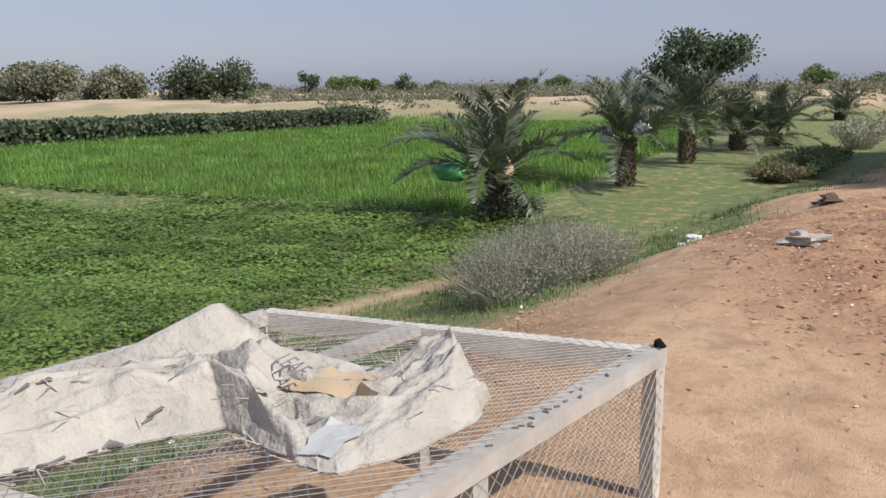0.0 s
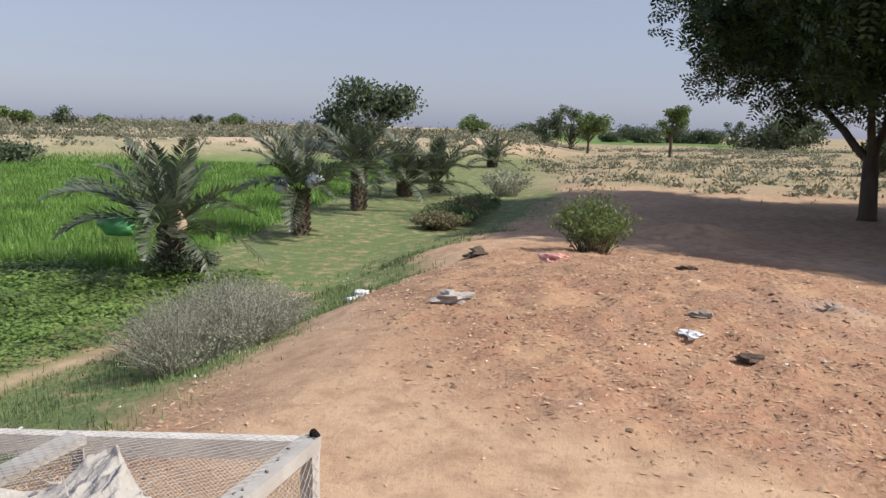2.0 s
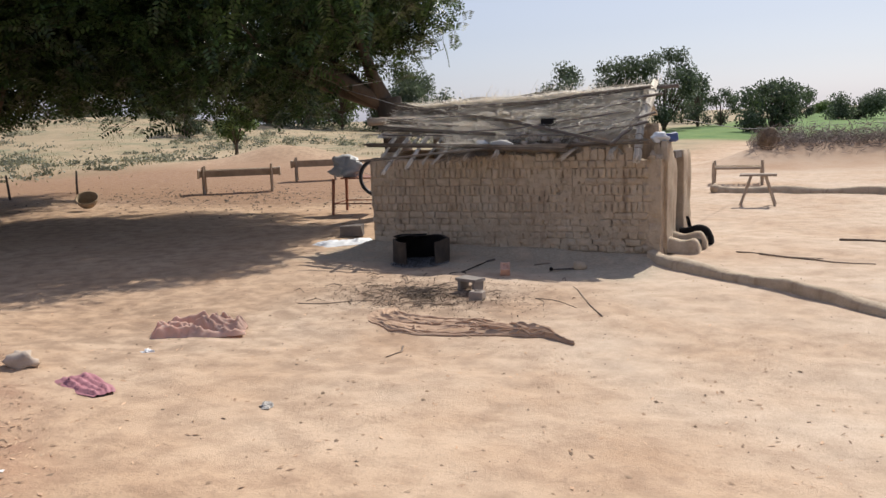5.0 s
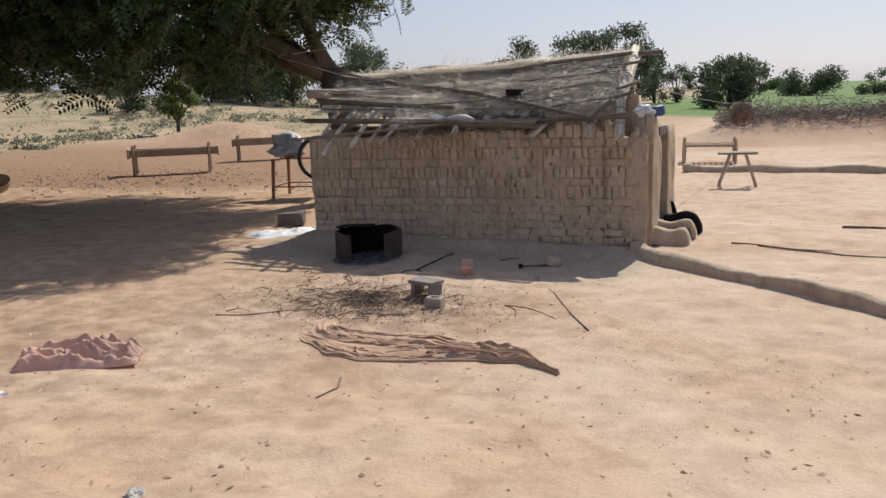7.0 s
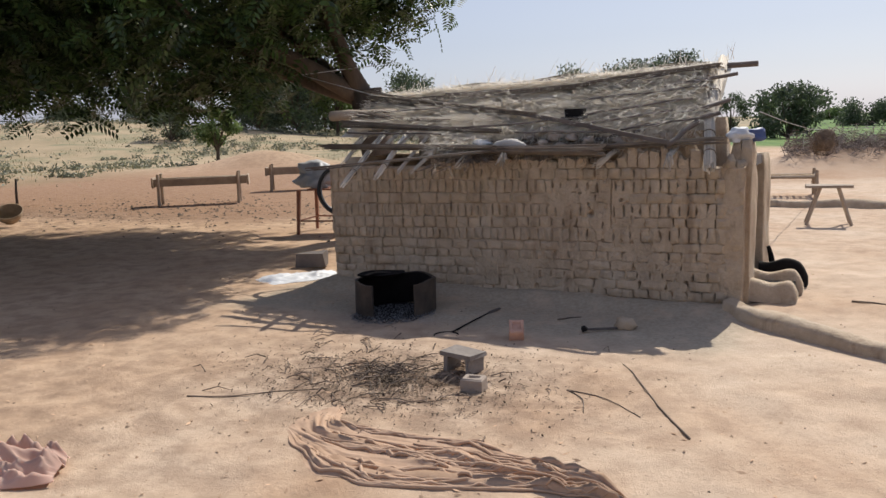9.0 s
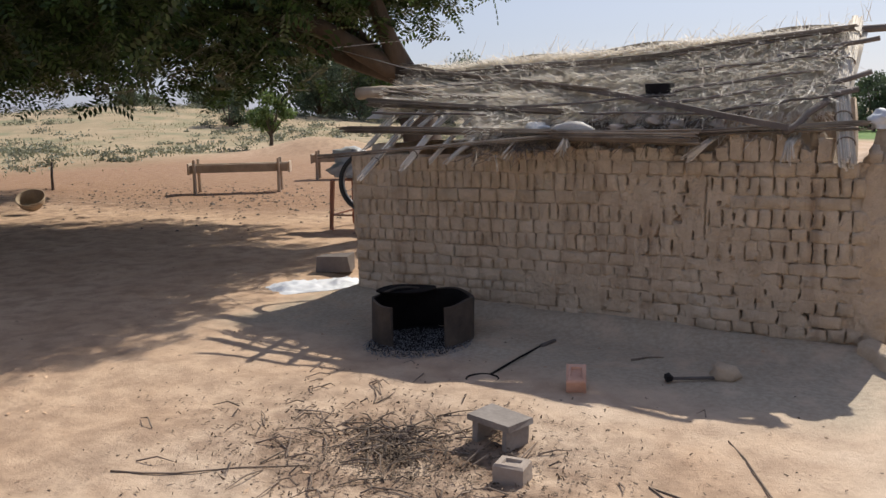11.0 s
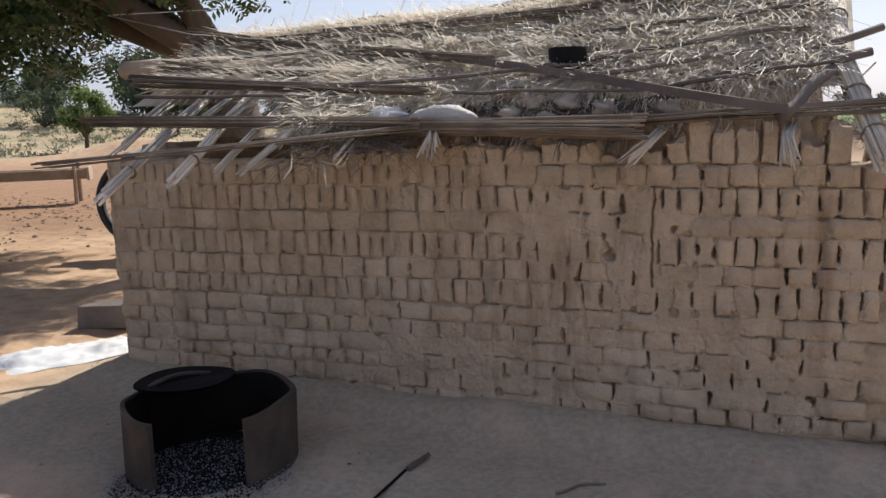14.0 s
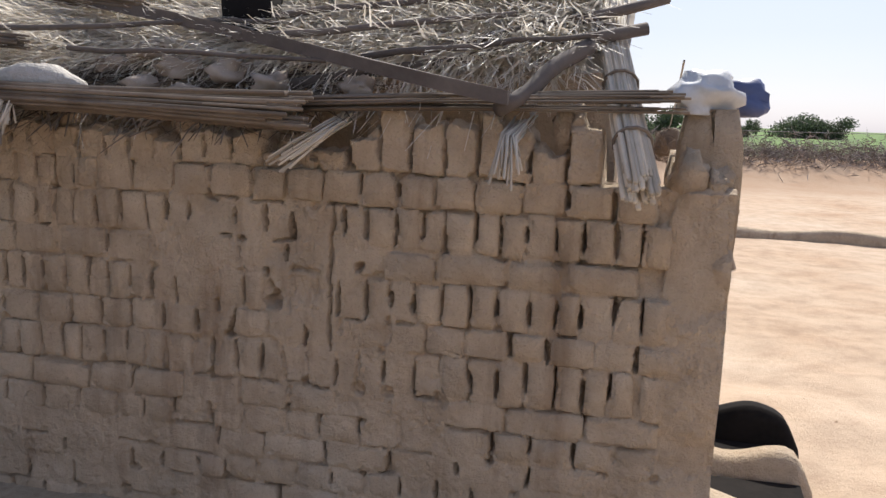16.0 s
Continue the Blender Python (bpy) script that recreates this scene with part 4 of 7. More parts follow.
for j in range(6):
    for i in range(n):
        x = -4.72 + 4.12 * i / (n - 1)
        t = j / 5
        back.append(roof_pt(x, 1.03, 0.02) + Vector((0, 0.78 * t, -0.50 * t + 0.02 * math.sin(x * 5 + j))))
b.add(back, [(j * n + i, j * n + i + 1, (j + 1) * n + i + 1, (j + 1) * n + i) for j in range(5) for i in range(n - 1)])
roof = part("roof", b, M_STRAW_OLD, hut, "sagging grey thatch roof", smooth=True)


def straw(count, x0, x1, v0, v1, length, width, spread, lift, mat, name, label, fall=-1.0, rise=0.0):
    """Loose stalks lying on the slope; rise lifts their lower ends off it, like the edge of a thatch layer."""
    xs, vs = rng.uniform(x0, x1, count), rng.uniform(v0, v1, count)
    vs = vs + 0.035 * (vnoise(xs * 5.0, xs * 0 + v0 * 9, 61) - 0.5)
    V = np.empty((count * 8, 3))
    for i in range(count):
        x, v = xs[i], vs[i]
        p = np.array(roof_pt(x, v, -0.015 + lift * rng.uniform(0.0, 1.0)))
        tuft = 0.35 * (vnoise(np.array([x * 11.0]), np.array([v * 7.0]), 63)[0] - 0.5)
        d = np.array([rng.normal(0, spread) + tuft, fall + rng.normal(0, spread * 0.6), 0.0])
        d /= np.linalg.norm(d)
        ye, ze = eave(x)
        slope = (roof_z(x, 1.42) - ze) / (1.42 - ye)
        d[2] = (slope - rise * rng.uniform(0.3, 1.9)) * d[1] + rng.normal(0, 0.09)
        ln = length * rng.uniform(0.5, 1.35)
        m_ = p + d * ln * 0.55
        q = p + (d + np.array([rng.normal(0, 0.10), 0, rng.normal(0, 0.06) - 0.05])) * ln
        s = np.cross(d, np.array([0.0, 0.2, 1.0]) + rng.normal(0, 0.4, 3))
        s = s / np.linalg.norm(s) * width * rng.uniform(0.7, 1.5)
        V[i * 8:i * 8 + 8] = (p - s, p + s, m_ + s * 0.9, m_ - s * 0.9, m_ - s * 0.9, m_ + s * 0.9, q + s * 0.4, q - s * 0.4)
    return part(name, big_mesh(name, V, np.arange(count * 8).reshape(-1, 4), mat), mat, roof, label)


# layers of thatch from the ridge down, each hanging over the next
for v_top, n_layer, x_left in ((0.99, 11000, -4.72), (0.86, 10000, -4.70), (0.73, 10000, -4.66), (0.61, 8000, -4.5)):
    straw(n_layer, x_left, -1.35, v_top - 0.05, v_top + 0.02, 0.24, 0.0026, 0.10, 0.025, L_STRAW, "thatch_straw", "combed dry straw stalks", rise=0.32)
straw(3200, -3.6, -1.5, 0.44, 0.54, 0.22, 0.0026, 0.2, 0.03, L_STRAW_OLD, "thatch_straw", "broken grey straw stalks", rise=0.25)
for v_top, n_layer in ((0.99, 4500), (0.87, 4500), (0.74, 4500), (0.61, 4500), (0.48, 4000), (0.36, 3000)):
    straw(n_layer, -2.1, -0.50, v_top - 0.06, v_top + 0.02, 0.24, 0.0026, 0.26, 0.05, L_STRAW, "thatch_straw", "dry straw stalks", rise=0.32)
for v_top in (0.50, 0.40, 0.30):
    straw(2600, -3.2, -1.6, v_top - 0.05, v_top + 0.02, 0.20, 0.0028, 0.32, 0.05, L_STRAW, "thatch_straw", "tousled dry straw stalks", rise=0.32)
straw(3000, -2.0, -0.56, 0.22, 0.80, 0.28, 0.0024, 0.7, 0.05, L_STRAW_OLD, "loose_straw", "tangled grey straw")
straw(1100, -1.9, -0.56, 0.35, 0.9, 0.30, 0.0026, 0.6, 0.08, L_STRAW, "loose_straw", "tangled pale straw")
straw(1300, -3.2, -1.9, 0.24, 0.46, 0.20, 0.003, 0.45, 0.04, L_STRAW, "eave_straw", "broken straw ends")
straw(1300, -3.0, -1.3, 0.06, 0.24, 0.24, 0.003, 2.4, 0.04, M_REED, "eave_straw", "brown reeds along the eave", 0.0)
straw(420, -4.6, -0.3, 0.98, 1.04, 0.15, 0.0028, 0.9, 0.06, L_STRAW, "ridge_straw", "stray stalks on the ridge", 0.3, -0.5)


def bundle(points, r, mat, name, label, reeds=13, ties=0, splay=0.0):
    """A bundle of reeds bound together along a line."""
    bb = Build()
    pts = [Vector(p) for p in points]
    d = (pts[-1] - pts[0]).normalized()
    s = d.orthogonal().normalized()
    u = d.cross(s)
    for k in range(reeds):
        a = rng.uniform(0, 2 * math.pi)
        rr = r * math.sqrt(rng.uniform(0.1, 1))
        o = (s * math.cos(a) + u * math.sin(a)) * rr
        e0, e1 = rng.uniform(-0.05, 0.10), rng.uniform(-0.05, 0.10)
        line = []
        for i, p in enumerate(pts):
            w = 1 + splay * (i == len(pts) - 1)
            line.append(p + o * w + Vector(rng.uniform(-0.006, 0.006, 3)))
        line[0] = line[0] - d * e0
        line[-1] = line[-1] + d * e1
        bb.tube(line, r * (rng.uniform(0.20, 0.34) if reeds < 20 else rng.uniform(0.11, 0.2)), 5)
    ob = part(name, bb, mat, roof, label, smooth=True)
    ob.location.z = 0.035 if name == "reed_batten" else 0.0
    if ties:
        for k in range(ties):
            tb = Build()
            q = (k + 0.5) / ties * (len(pts) - 1)
            c = pts[int(q)].lerp(pts[min(int(q) + 1, len(pts) - 1)], q - int(q))
            ring = [c + (s * math.cos(a) + u * math.sin(a)) * r * 1.22 for a in np.linspace(0, 2 * math.pi, 13)]
            tb.tube(ring, 0.006, 5, False)
            part("tie", tb, M_REED, ob, "twisted grass tie")
    return ob


def pole(points, radii, name, label, mat=M_POLE):
    bb = Build()
    pts = [Vector(p) for p in points]
    line = [pts[0].lerp(pts[-1], t) + Vector(rng.uniform(-0.008, 0.008, 3)) for t in np.linspace(0, 1, 7)]
    bb.tube(line, list(np.linspace(radii[0], radii[1], 7)), 8)
    ob = part(name, bb, mat, roof, label, smooth=True)
    ob.location.z = 0.02
    return ob


bundle([(-2.25, 0.36, 1.91), (-3.4, 0.70, 2.05), (-4.66, 1.02, 2.17)], 0.030, M_REED, "reed_batten", "dark reed bundle across the thatch, fanned at its end", 28, 0, 1.1)
bundle([(-4.20, 0.92, 2.13), (-3.0, 0.93, 2.16), (-1.9, 0.95, 2.20)], 0.030, M_REED, "reed_batten", "dark reed bundle across the thatch", 26)
bundle([(-4.05, 0.90, 2.14), (-3.3, 0.90, 2.16), (-2.4, 0.93, 2.20)], 0.016, M_TWIG, "reed_batten", "thin brown reed bundle across the thatch", 8)
bundle([(-1.95, 0.95, 2.20), (-1.4, 1.06, 2.28), (-0.5, 1.12, 2.34)], 0.026, M_REED, "reed_batten", "dark reed bundle across the thatch", 9)
bundle([(-3.0, 0.60, 1.97), (-3.8, 0.86, 2.10), (-4.75, 1.12, 2.23)], 0.020, M_REED, "reed_batten", "thin reed bundle fanned over the roof's end", 12, 0, 1.6)
plank = Build()
for t in np.linspace(0, 1, 9):
    c_ = Vector((-2.45, 0.42, 1.925)).lerp(Vector((-0.66, -0.135, 1.595)), t) + Vector((0, 0, 0.006 * math.sin(5 * t)))
    plank.v += [tuple(c_ + Vector((0, dy, dz)) + Vector(rng.uniform(-0.002, 0.002, 3))) for dy, dz in ((-0.016, -0.023), (0.014, -0.020), (0.016, 0.021), (-0.014, 0.020))]
plank.f = [(r * 4 + k, (r + 1) * 4 + k, (r + 1) * 4 + (k + 1) % 4, r * 4 + (k + 1) % 4) for r in range(8) for k in range(4)] + [(3, 2, 1, 0), (32, 33, 34, 35)]
part("plank", plank, M_POLE, roof, "weathered dark grey plank lying on the roof").location.z = 0.045
bundle([(-2.5, 0.03, 1.74), (-3.5, 0.12, 1.80), (-4.55, 0.22, 1.87)], 0.026, M_REED, "reed_batten", "reed bundle over the eave", 26, 0, 0.8)
bundle([(-3.3, 0.34, 1.87), (-3.9, 0.42, 1.91), (-4.55, 0.52, 1.97)], 0.022, M_TWIG, "reed_batten", "brown reed bundle over the eave", 12, 0, 1.2)
bundle([(-4.50, -0.24, 1.62), (-3.5, -0.25, 1.60), (-2.45, -0.26, 1.58)], 0.032, M_REED, "reed_batten", "thick reed bundle over the eave", 34)
bundle([(-2.6, -0.22, 1.56), (-2.0, -0.20, 1.55), (-1.35, -0.17, 1.54)], 0.040, M_REED, "reed_batten", "brown reed bundle on the wall top", 48, 0, 0.5)
bundle([(-1.5, -0.10, 1.55), (-1.0, -0.02, 1.58), (-0.25, 0.02, 1.60)], 0.026, M_REED, "reed_batten", "reed bundle on the wall top", 30, 0, 0.4)
bundle([(-4.30, -0.78, 1.40), (-3.3, -0.52, 1.48), (-2.4, -0.26, 1.55)], 0.018, M_REED, "reed_batten", "thin reed bundle along the drooping eave", 8)
pole([(-0.70, -0.11, 1.58), (-0.47, 0.25, 1.80)], (0.024, 0.028), "prop", "short dark grey prop", M_POLE)
pole([(-1.45, 0.10, 1.64), (-0.30, 0.44, 1.87)], (0.017, 0.022), "rafter", "dark rafter")
pole([(-1.05, 0.24, 1.76), (-0.24, 0.64, 2.00)], (0.015, 0.020), "rafter", "dark rafter")
pole([(-0.95, 0.90, 2.16), (-0.24, 1.00, 2.26)], (0.015, 0.019), "rafter", "dark rafter with a broken end")
pole([(-4.6, 1.40, 2.24), (-0.10, 1.42, 2.38)], (0.03, 0.03), "ridge_pole", "dark ridge pole")
pole([(-5.10, 0.72, 2.00), (-4.1, 0.66, 1.98)], (0.065, 0.06), "log", "thick log end sticking out of the roof", M_WOOD)
verge = bundle([(-0.46, 1.46, 2.44), (-0.43, 0.54, 1.87), (-0.275, -0.17, 1.43)], 0.046, M_REED_PALE, "verge_bundle", "pale tied reed bundle down the roof's edge", 110, 5)
tagged(verge, kind="stuff")
for (ax, av, bx, bv, rr) in ((-4.5, 0.62, -2.9, 0.60, 0.010), (-3.6, 0.80, -2.0, 0.72, 0.012), (-2.9, 0.34, -1.6, 0.30, 0.012), (-1.9, 0.30, -0.6, 0.46, 0.014), (-1.8, 0.52, -0.5, 0.60, 0.012),
                             (-1.7, 0.20, -0.75, 0.33, 0.014), (-4.4, 0.36, -3.1, 0.30, 0.012), (-1.5, 0.70, -0.6, 0.84, 0.012), (-2.3, 0.16, -1.3, 0.12, 0.010), (-1.2, 0.14, -0.45, 0.24, 0.012)):
    pole([roof_pt(ax, av, 0.10), roof_pt(bx, bv, 0.10)], (rr, rr * 0.7), "roof_stick", "dark crooked stick lying on the thatch")
# open rafters of the drooping eave
for (x0, y0, z0, x1, up) in ((-3.83, -0.87, 1.29, -4.05, 1.35), (-3.54, -0.70, 1.35, -3.72, 1.2), (-3.30, -0.60, 1.42, -3.36, 0.75), (-3.10, -0.66, 1.42, -3.06, 0.8), (-2.72, -0.42, 1.46, -2.70, 0.6),
                              (-4.10, -0.45, 1.50, -4.25, 0.7), (-3.95, -0.10, 1.66, -4.02, 0.5), (-3.75, -0.15, 1.66, -3.80, 0.5), (-3.58, -0.15, 1.66, -3.60, 0.5), (-4.22, -0.05, 1.68, -4.3, 0.5)):
    z1 = roof_z(x1, y0 + up) + 0.01
    rad = 0.030 if up > 1 else 0.018
    bundle([(x0, y0, z0), ((x0 + x1) / 2, y0 + up / 2, (z0 + z1) / 2 + 0.012), (x1, y0 + up, z1)], rad, M_REED_PALE if up < 0.9 else M_STRAW, "reed_rafter", "pale reed rafter end", 9 if up < 1 else 14, 0 if up < 1 else 3)
# tufts hanging over the wall top
for (x0, y0, z0, dx) in ((-1.24, -0.06, 1.52, -0.08), (-0.66, -0.06, 1.52, 0.02), (-2.30, -0.20, 1.56, 0.02)):
    bundle([(x0 + 0.03, y0 + 0.12, z0 + 0.05), (x0, y0 - 0.03, z0), (x0 + dx, y0 - 0.09, z0 - 0.07)], 0.024, M_REED_PALE, "reed_tuft", "frayed reed ends hanging over the wall", 26, 0, 0.7)


def lump(r, seed, squash=(1, 1, 1), rough=0.25, rings=9, segs=12):
    """A stone, clod or crumpled thing: an uneven rounded body that rests on its base."""
    bb = Build()
    pts, faces = [], []
    for i in range(rings + 1):
        th = math.pi * i / rings
        for k in range(segs):
            ph = 2 * math.pi * k / segs
            d = Vector((math.sin(th) * math.cos(ph), math.sin(th) * math.sin(ph), math.cos(th)))
            q = 1 + rough * (noise.noise(d * 1.4 + Vector((seed * 7.1, seed * 3.3, 0))) + 0.5 * noise.noise(d * 3.1 + Vector((seed, 0, seed))))
            p = d * r * q
            pts.append((p.x * squash[0], p.y * squash[1], (p.z + r * 0.75) * squash[2] if p.z > -r * 0.75 else 0.0))
    for i in range(rings):
        for k in range(segs):
            a, c = i * segs + k, i * segs + (k + 1) % segs
            faces.append((a, c, c + segs, a + segs))
    bb.add(pts, faces)
    return bb


for k, (x0, y0, r) in enumerate(((-2.05, 0.20, 0.07), (-1.88, 0.14, 0.06), (-1.68, 0.12, 0.06), (-1.50, 0.06, 0.055), (-2.20, 0.16, 0.05), (-1.98, 0.04, 0.045), (-1.78, 0.00, 0.045), (-2.32, 0.06, 0.045), (-1.20, 0.06, 0.05))):
    single("stone", lump(r, k + 1, (1.4, 1, 0.75), 0.75), M_STONE, "grey clod of mud lying on the thatch", "stone", (x0, y0, roof_z(x0, y0) + 0.005), 40 * k, True, "clods on the roof")
single("white_sack", lump(0.15, 21, (1.22, 0.6, 0.5), 0.18, 12, 20), M_SACK, "small stuffed white sack lying on the eave", "sack", (-2.30, -0.10, roof_z(-2.3, -0.10) + 0.02), 4, True)
single("plastic_bag", lump(0.07, 23, (1.3, 0.7, 0.5), 0.7, 14, 22), M_GREYCLOTH, "crumpled grey plastic bag on the thatch", "bag", (-2.62, -0.08, roof_z(-2.62, -0.08) + 0.02), 15, True)
b = Build()
b.tube([(0, 0, -0.03), (0, 0, 0.05), (0, 0, 0.19)], [0.10, 0.105, 0.115], 18)
single("bucket", b, M_SOOT, "dark metal bucket lying on the thatch", "bucket", (-1.76, 0.42, roof_z(-1.76, 0.42) - 0.02), 10, True)
single("blue_rag", lump(0.11, 27, (1.4, 0.9, 0.6), 0.55, 16, 24), M_BLUE, "blue plastic sheet bunched on the wall top", "sheet", (-0.04, 0.49, 1.61), 30, True)
single("grey_rag", lump(0.11, 29, (1.3, 0.9, 0.7), 0.55, 16, 24), M_GREYCLOTH, "grey rag bunched on the wall top", "rag", (-0.10, 0.36, 1.61), 70, True)

# lumps of dried mud along the broken wall top
caps = Build()
for k in range(22):
    x0 = rng.uniform(-2.5, -0.45) if k < 14 else rng.uniform(-0.18, -0.05)
    z0 = (1.47 if x0 < -1.72 else 1.41 if x0 < -1.22 else 1.50) if k < 14 else 1.36
    L = lump(rng.uniform(0.028, 0.055), 300 + k, (1.0, 0.9, rng.uniform(0.8, 1.7)), 0.7, 7, 9)
    y0 = 0.07 + rng.uniform(-0.02, 0.06)
    caps.add([(p[0] + x0, p[1] + y0, p[2] + z0) for p in L.v], L.f)
tagged(part("mud_cap", caps, M_BRICKS, hut, "ragged dried mud lumps on the wall top", True), kind="stuff")

# the bricks, sharing a few meshes; 300 on the stretch that is passed nearest, the rest joined
def brick_mesh(seed, name="brick"):
    """One brick's front half: a flat uneven face with small worn edges and one knocked corner."""
    r = np.random.default_rng(seed)
    k_ = r.uniform(0.80, 0.93, 8)
    cut = [(1, k_[0]), (k_[1], 1), (-k_[2], 1), (-1, k_[3]), (-1, -k_[4]), (-k_[5], -1), (k_[6], -1), (1, -k_[7])]
    chip = int(r.integers(0, 4)) * 2
    cut[chip], cut[chip + 1] = (cut[chip][0], cut[chip][1] * 0.72), (cut[chip + 1][0] * 0.74, cut[chip + 1][1])

    def ring(size, y, wob):
        return [(0.5 * size * c + r.uniform(-wob, wob), y + r.uniform(-wob, wob) * 0.6, 0.5 * size * s_ + r.uniform(-wob, wob)) for c, s_ in cut]
    pts = ring(1.0, 0.4, 0.01) + ring(0.985, -0.33, 0.03) + ring(0.90, -0.48, 0.04)
    pts.append((r.uniform(-.2, .2), -.52, r.uniform(-.2, .2)))
    fs = [(k, (k + 1) % 8, 8 + (k + 1) % 8, 8 + k) for k in range(8)] + [(8 + k, 8 + (k + 1) % 8, 16 + (k + 1) % 8, 16 + k) for k in range(8)]
    fs += [(16 + k, 16 + (k + 1) % 8, 24) for k in range(8)]
    return pts, fs


SHAPES = [brick_mesh(s) for s in range(10)]
BRICKS = []
for pts, fs in SHAPES:
    bm_ = Build()
    bm_.add(pts, fs)
    BRICKS.append(bm_.mesh("brick", M_BRICK, True))
rest = Build()
count = 0
order = sorted(range(len(slots)), key=lambda i: abs(slots[i][0] + 1.5) * 0.6 + abs(slots[i][1] - 0.85))
for i in order:
    (x, z0, w, hh, row, kind) = slots[i]
    cxb, czb = x + w / 2 + 0.002, z0 + hh / 2
    covered = float(smear_at(cxb, czb))
    if covered > 0.75 or row == 12:
        continue
    yb = float(wall_lean(cxb, czb)) + 0.0235 + rng.uniform(-0.006, 0.005) + 0.010 * covered
    m4 = Matrix.LocRotScale((cxb, yb, czb), Euler((rng.normal(0, 0.03), rng.normal(0, 0.03), rng.normal(0, 0.04))), (w - rng.uniform(0.015, 0.022), 0.06, hh - rng.uniform(0.005, 0.013)))
    k = int(rng.integers(0, len(BRICKS)))
    if count < 300:
        ob = new("brick", BRICKS[k])
        ob.parent = wall_front
        ob.matrix_basis = m4
        count += 1
    else:
        pts, fs = SHAPES[k]
        rest.add([m4 @ Vector(p) for p in pts], fs)
tagged(part("brickwork", rest, M_BRICKS, hut, "uneven sun-dried mud bricks", True), kind="stuff")

# ---- things in the yard ----
def on(x, y, lift=0.0):
    return (x, y, zat(x, y) + lift)


def arc_wall(r, h, t, a0, a1, n, wob=0.0):
    """A curved upright wall of a cut drum, open between a1 and a0."""
    bb = Build()
    pts = []
    for i in range(n + 1):
        a = a0 + (a1 - a0) * i / n
        for rr, z in ((r, 0), (r + wob * math.sin(3 * a), h + 0.012 * math.sin(5 * a + 1)), (r - t, h + 0.012 * math.sin(5 * a + 1)), (r - t, 0)):
            pts.append((rr * math.cos(a), rr * math.sin(a), z))
    fs = []
    for i in range(n):
        for k in range(4):
            fs.append((i * 4 + k, (i + 1) * 4 + k, (i + 1) * 4 + (k + 1) % 4, i * 4 + (k + 1) % 4))
    fs += [(0, 1, 2, 3), (n * 4 + 3, n * 4 + 2, n * 4 + 1, n * 4)]
    bb.add(pts, fs)
    return bb


stove = thing("drum_stove", "soot-blackened cut drum stove with an open front", "stove", on(-3.21, -0.95), 0)
part("drum", arc_wall(0.41, 0.345, 0.024, radians(-31), radians(268), 48, 0.008), M_RUST, stove, "scorched rusty drum wall")
part("soot_lining", arc_wall(0.385, 0.335, 0.006, radians(-29), radians(266), 48), M_SOOT, stove, "soot-black inner face of the drum")
b = Build()
pts, fs = [], []
for i in range(7):
    r = 0.25 * i / 6
    for k in range(32):
        a = 2 * math.pi * k / 32
        pts.append((r * math.cos(a), r * math.sin(a), 0.045 * (i / 6) ** 2 + 0.005 * math.sin(3 * a) * i / 6))
for i in range(6):
    for k in range(32):
        p, q = i * 32 + k, i * 32 + (k + 1) % 32
        fs.append((p, q, q + 32, p + 32))
b.add(pts, fs)
b.add([(x, y, z - 0.008) for x, y, z in pts], [tuple(reversed(f)) for f in fs])
pan = part("griddle", b, M_SOOT, stove, "black concave iron griddle resting on the drum's rim", True)
pan.matrix_basis = pose(-0.24, 0.12, 0.322, -2, -3, 0)
b = Build()
b.tube([(0, 0, 0), (0, 0, 0.02)], [0.375, 0.35], 24)
part("fire_bed", b, M_SOOT, stove, "black bed of cold embers")
b = Build()
for k in range(2600):
    a, r = rng.uniform(0, 6.28), 0.46 * math.sqrt(rng.uniform(0, 1))
    p = Vector((0.04 + r * math.cos(a) * 0.9, -0.22 + r * math.sin(a), 0.03))
    s = rng.uniform(0.0025, 0.007)
    b.box(p, (s, s * 1.4, s * 0.35), Euler(rng.uniform(-1, 1, 3)).to_matrix(), s * 0.2)
ash = single("ash_heap", b, M_ASH, "grey ash and charcoal bits spilling from the stove", "ash", on(-3.16, -0.93), 0, kind="stuff")
b = Build()
for k in range(1300):
    a, r = rng.uniform(0, 6.28), 0.36 * math.sqrt(rng.uniform(0, 1))
    p = Vector((0.03 + r * math.cos(a), -0.30 + r * math.sin(a) * 0.9, 0.025))
    s = rng.uniform(0.003, 0.009)
    b.box(p, (s, s * 1.6, s * 0.35), Euler(rng.uniform(-1, 1, 3)).to_matrix(), s * 0.2)
single("charcoal", b, M_SOOT, "black charcoal bits in front of the stove", "charcoal", on(-3.16, -0.93), 0, kind="stuff")

# small stool and loose bricks
stool = thing("small_stool", "low grey wooden kitchen stool on sand", "stool", on(-1.63, -2.55), -14)
b = Build()
b.box((0, 0, 0.135), (0.30, 0.20, 0.035), wobble=0.006)
part("seat", b, M_GREYWOOD, stool)
for sx in (-0.11, 0.11):
    b = Build()
    b.box((sx, 0, 0.06), (0.035, 0.17, 0.125), wobble=0.005)
    part("leg", b, M_GREYWOOD, stool)


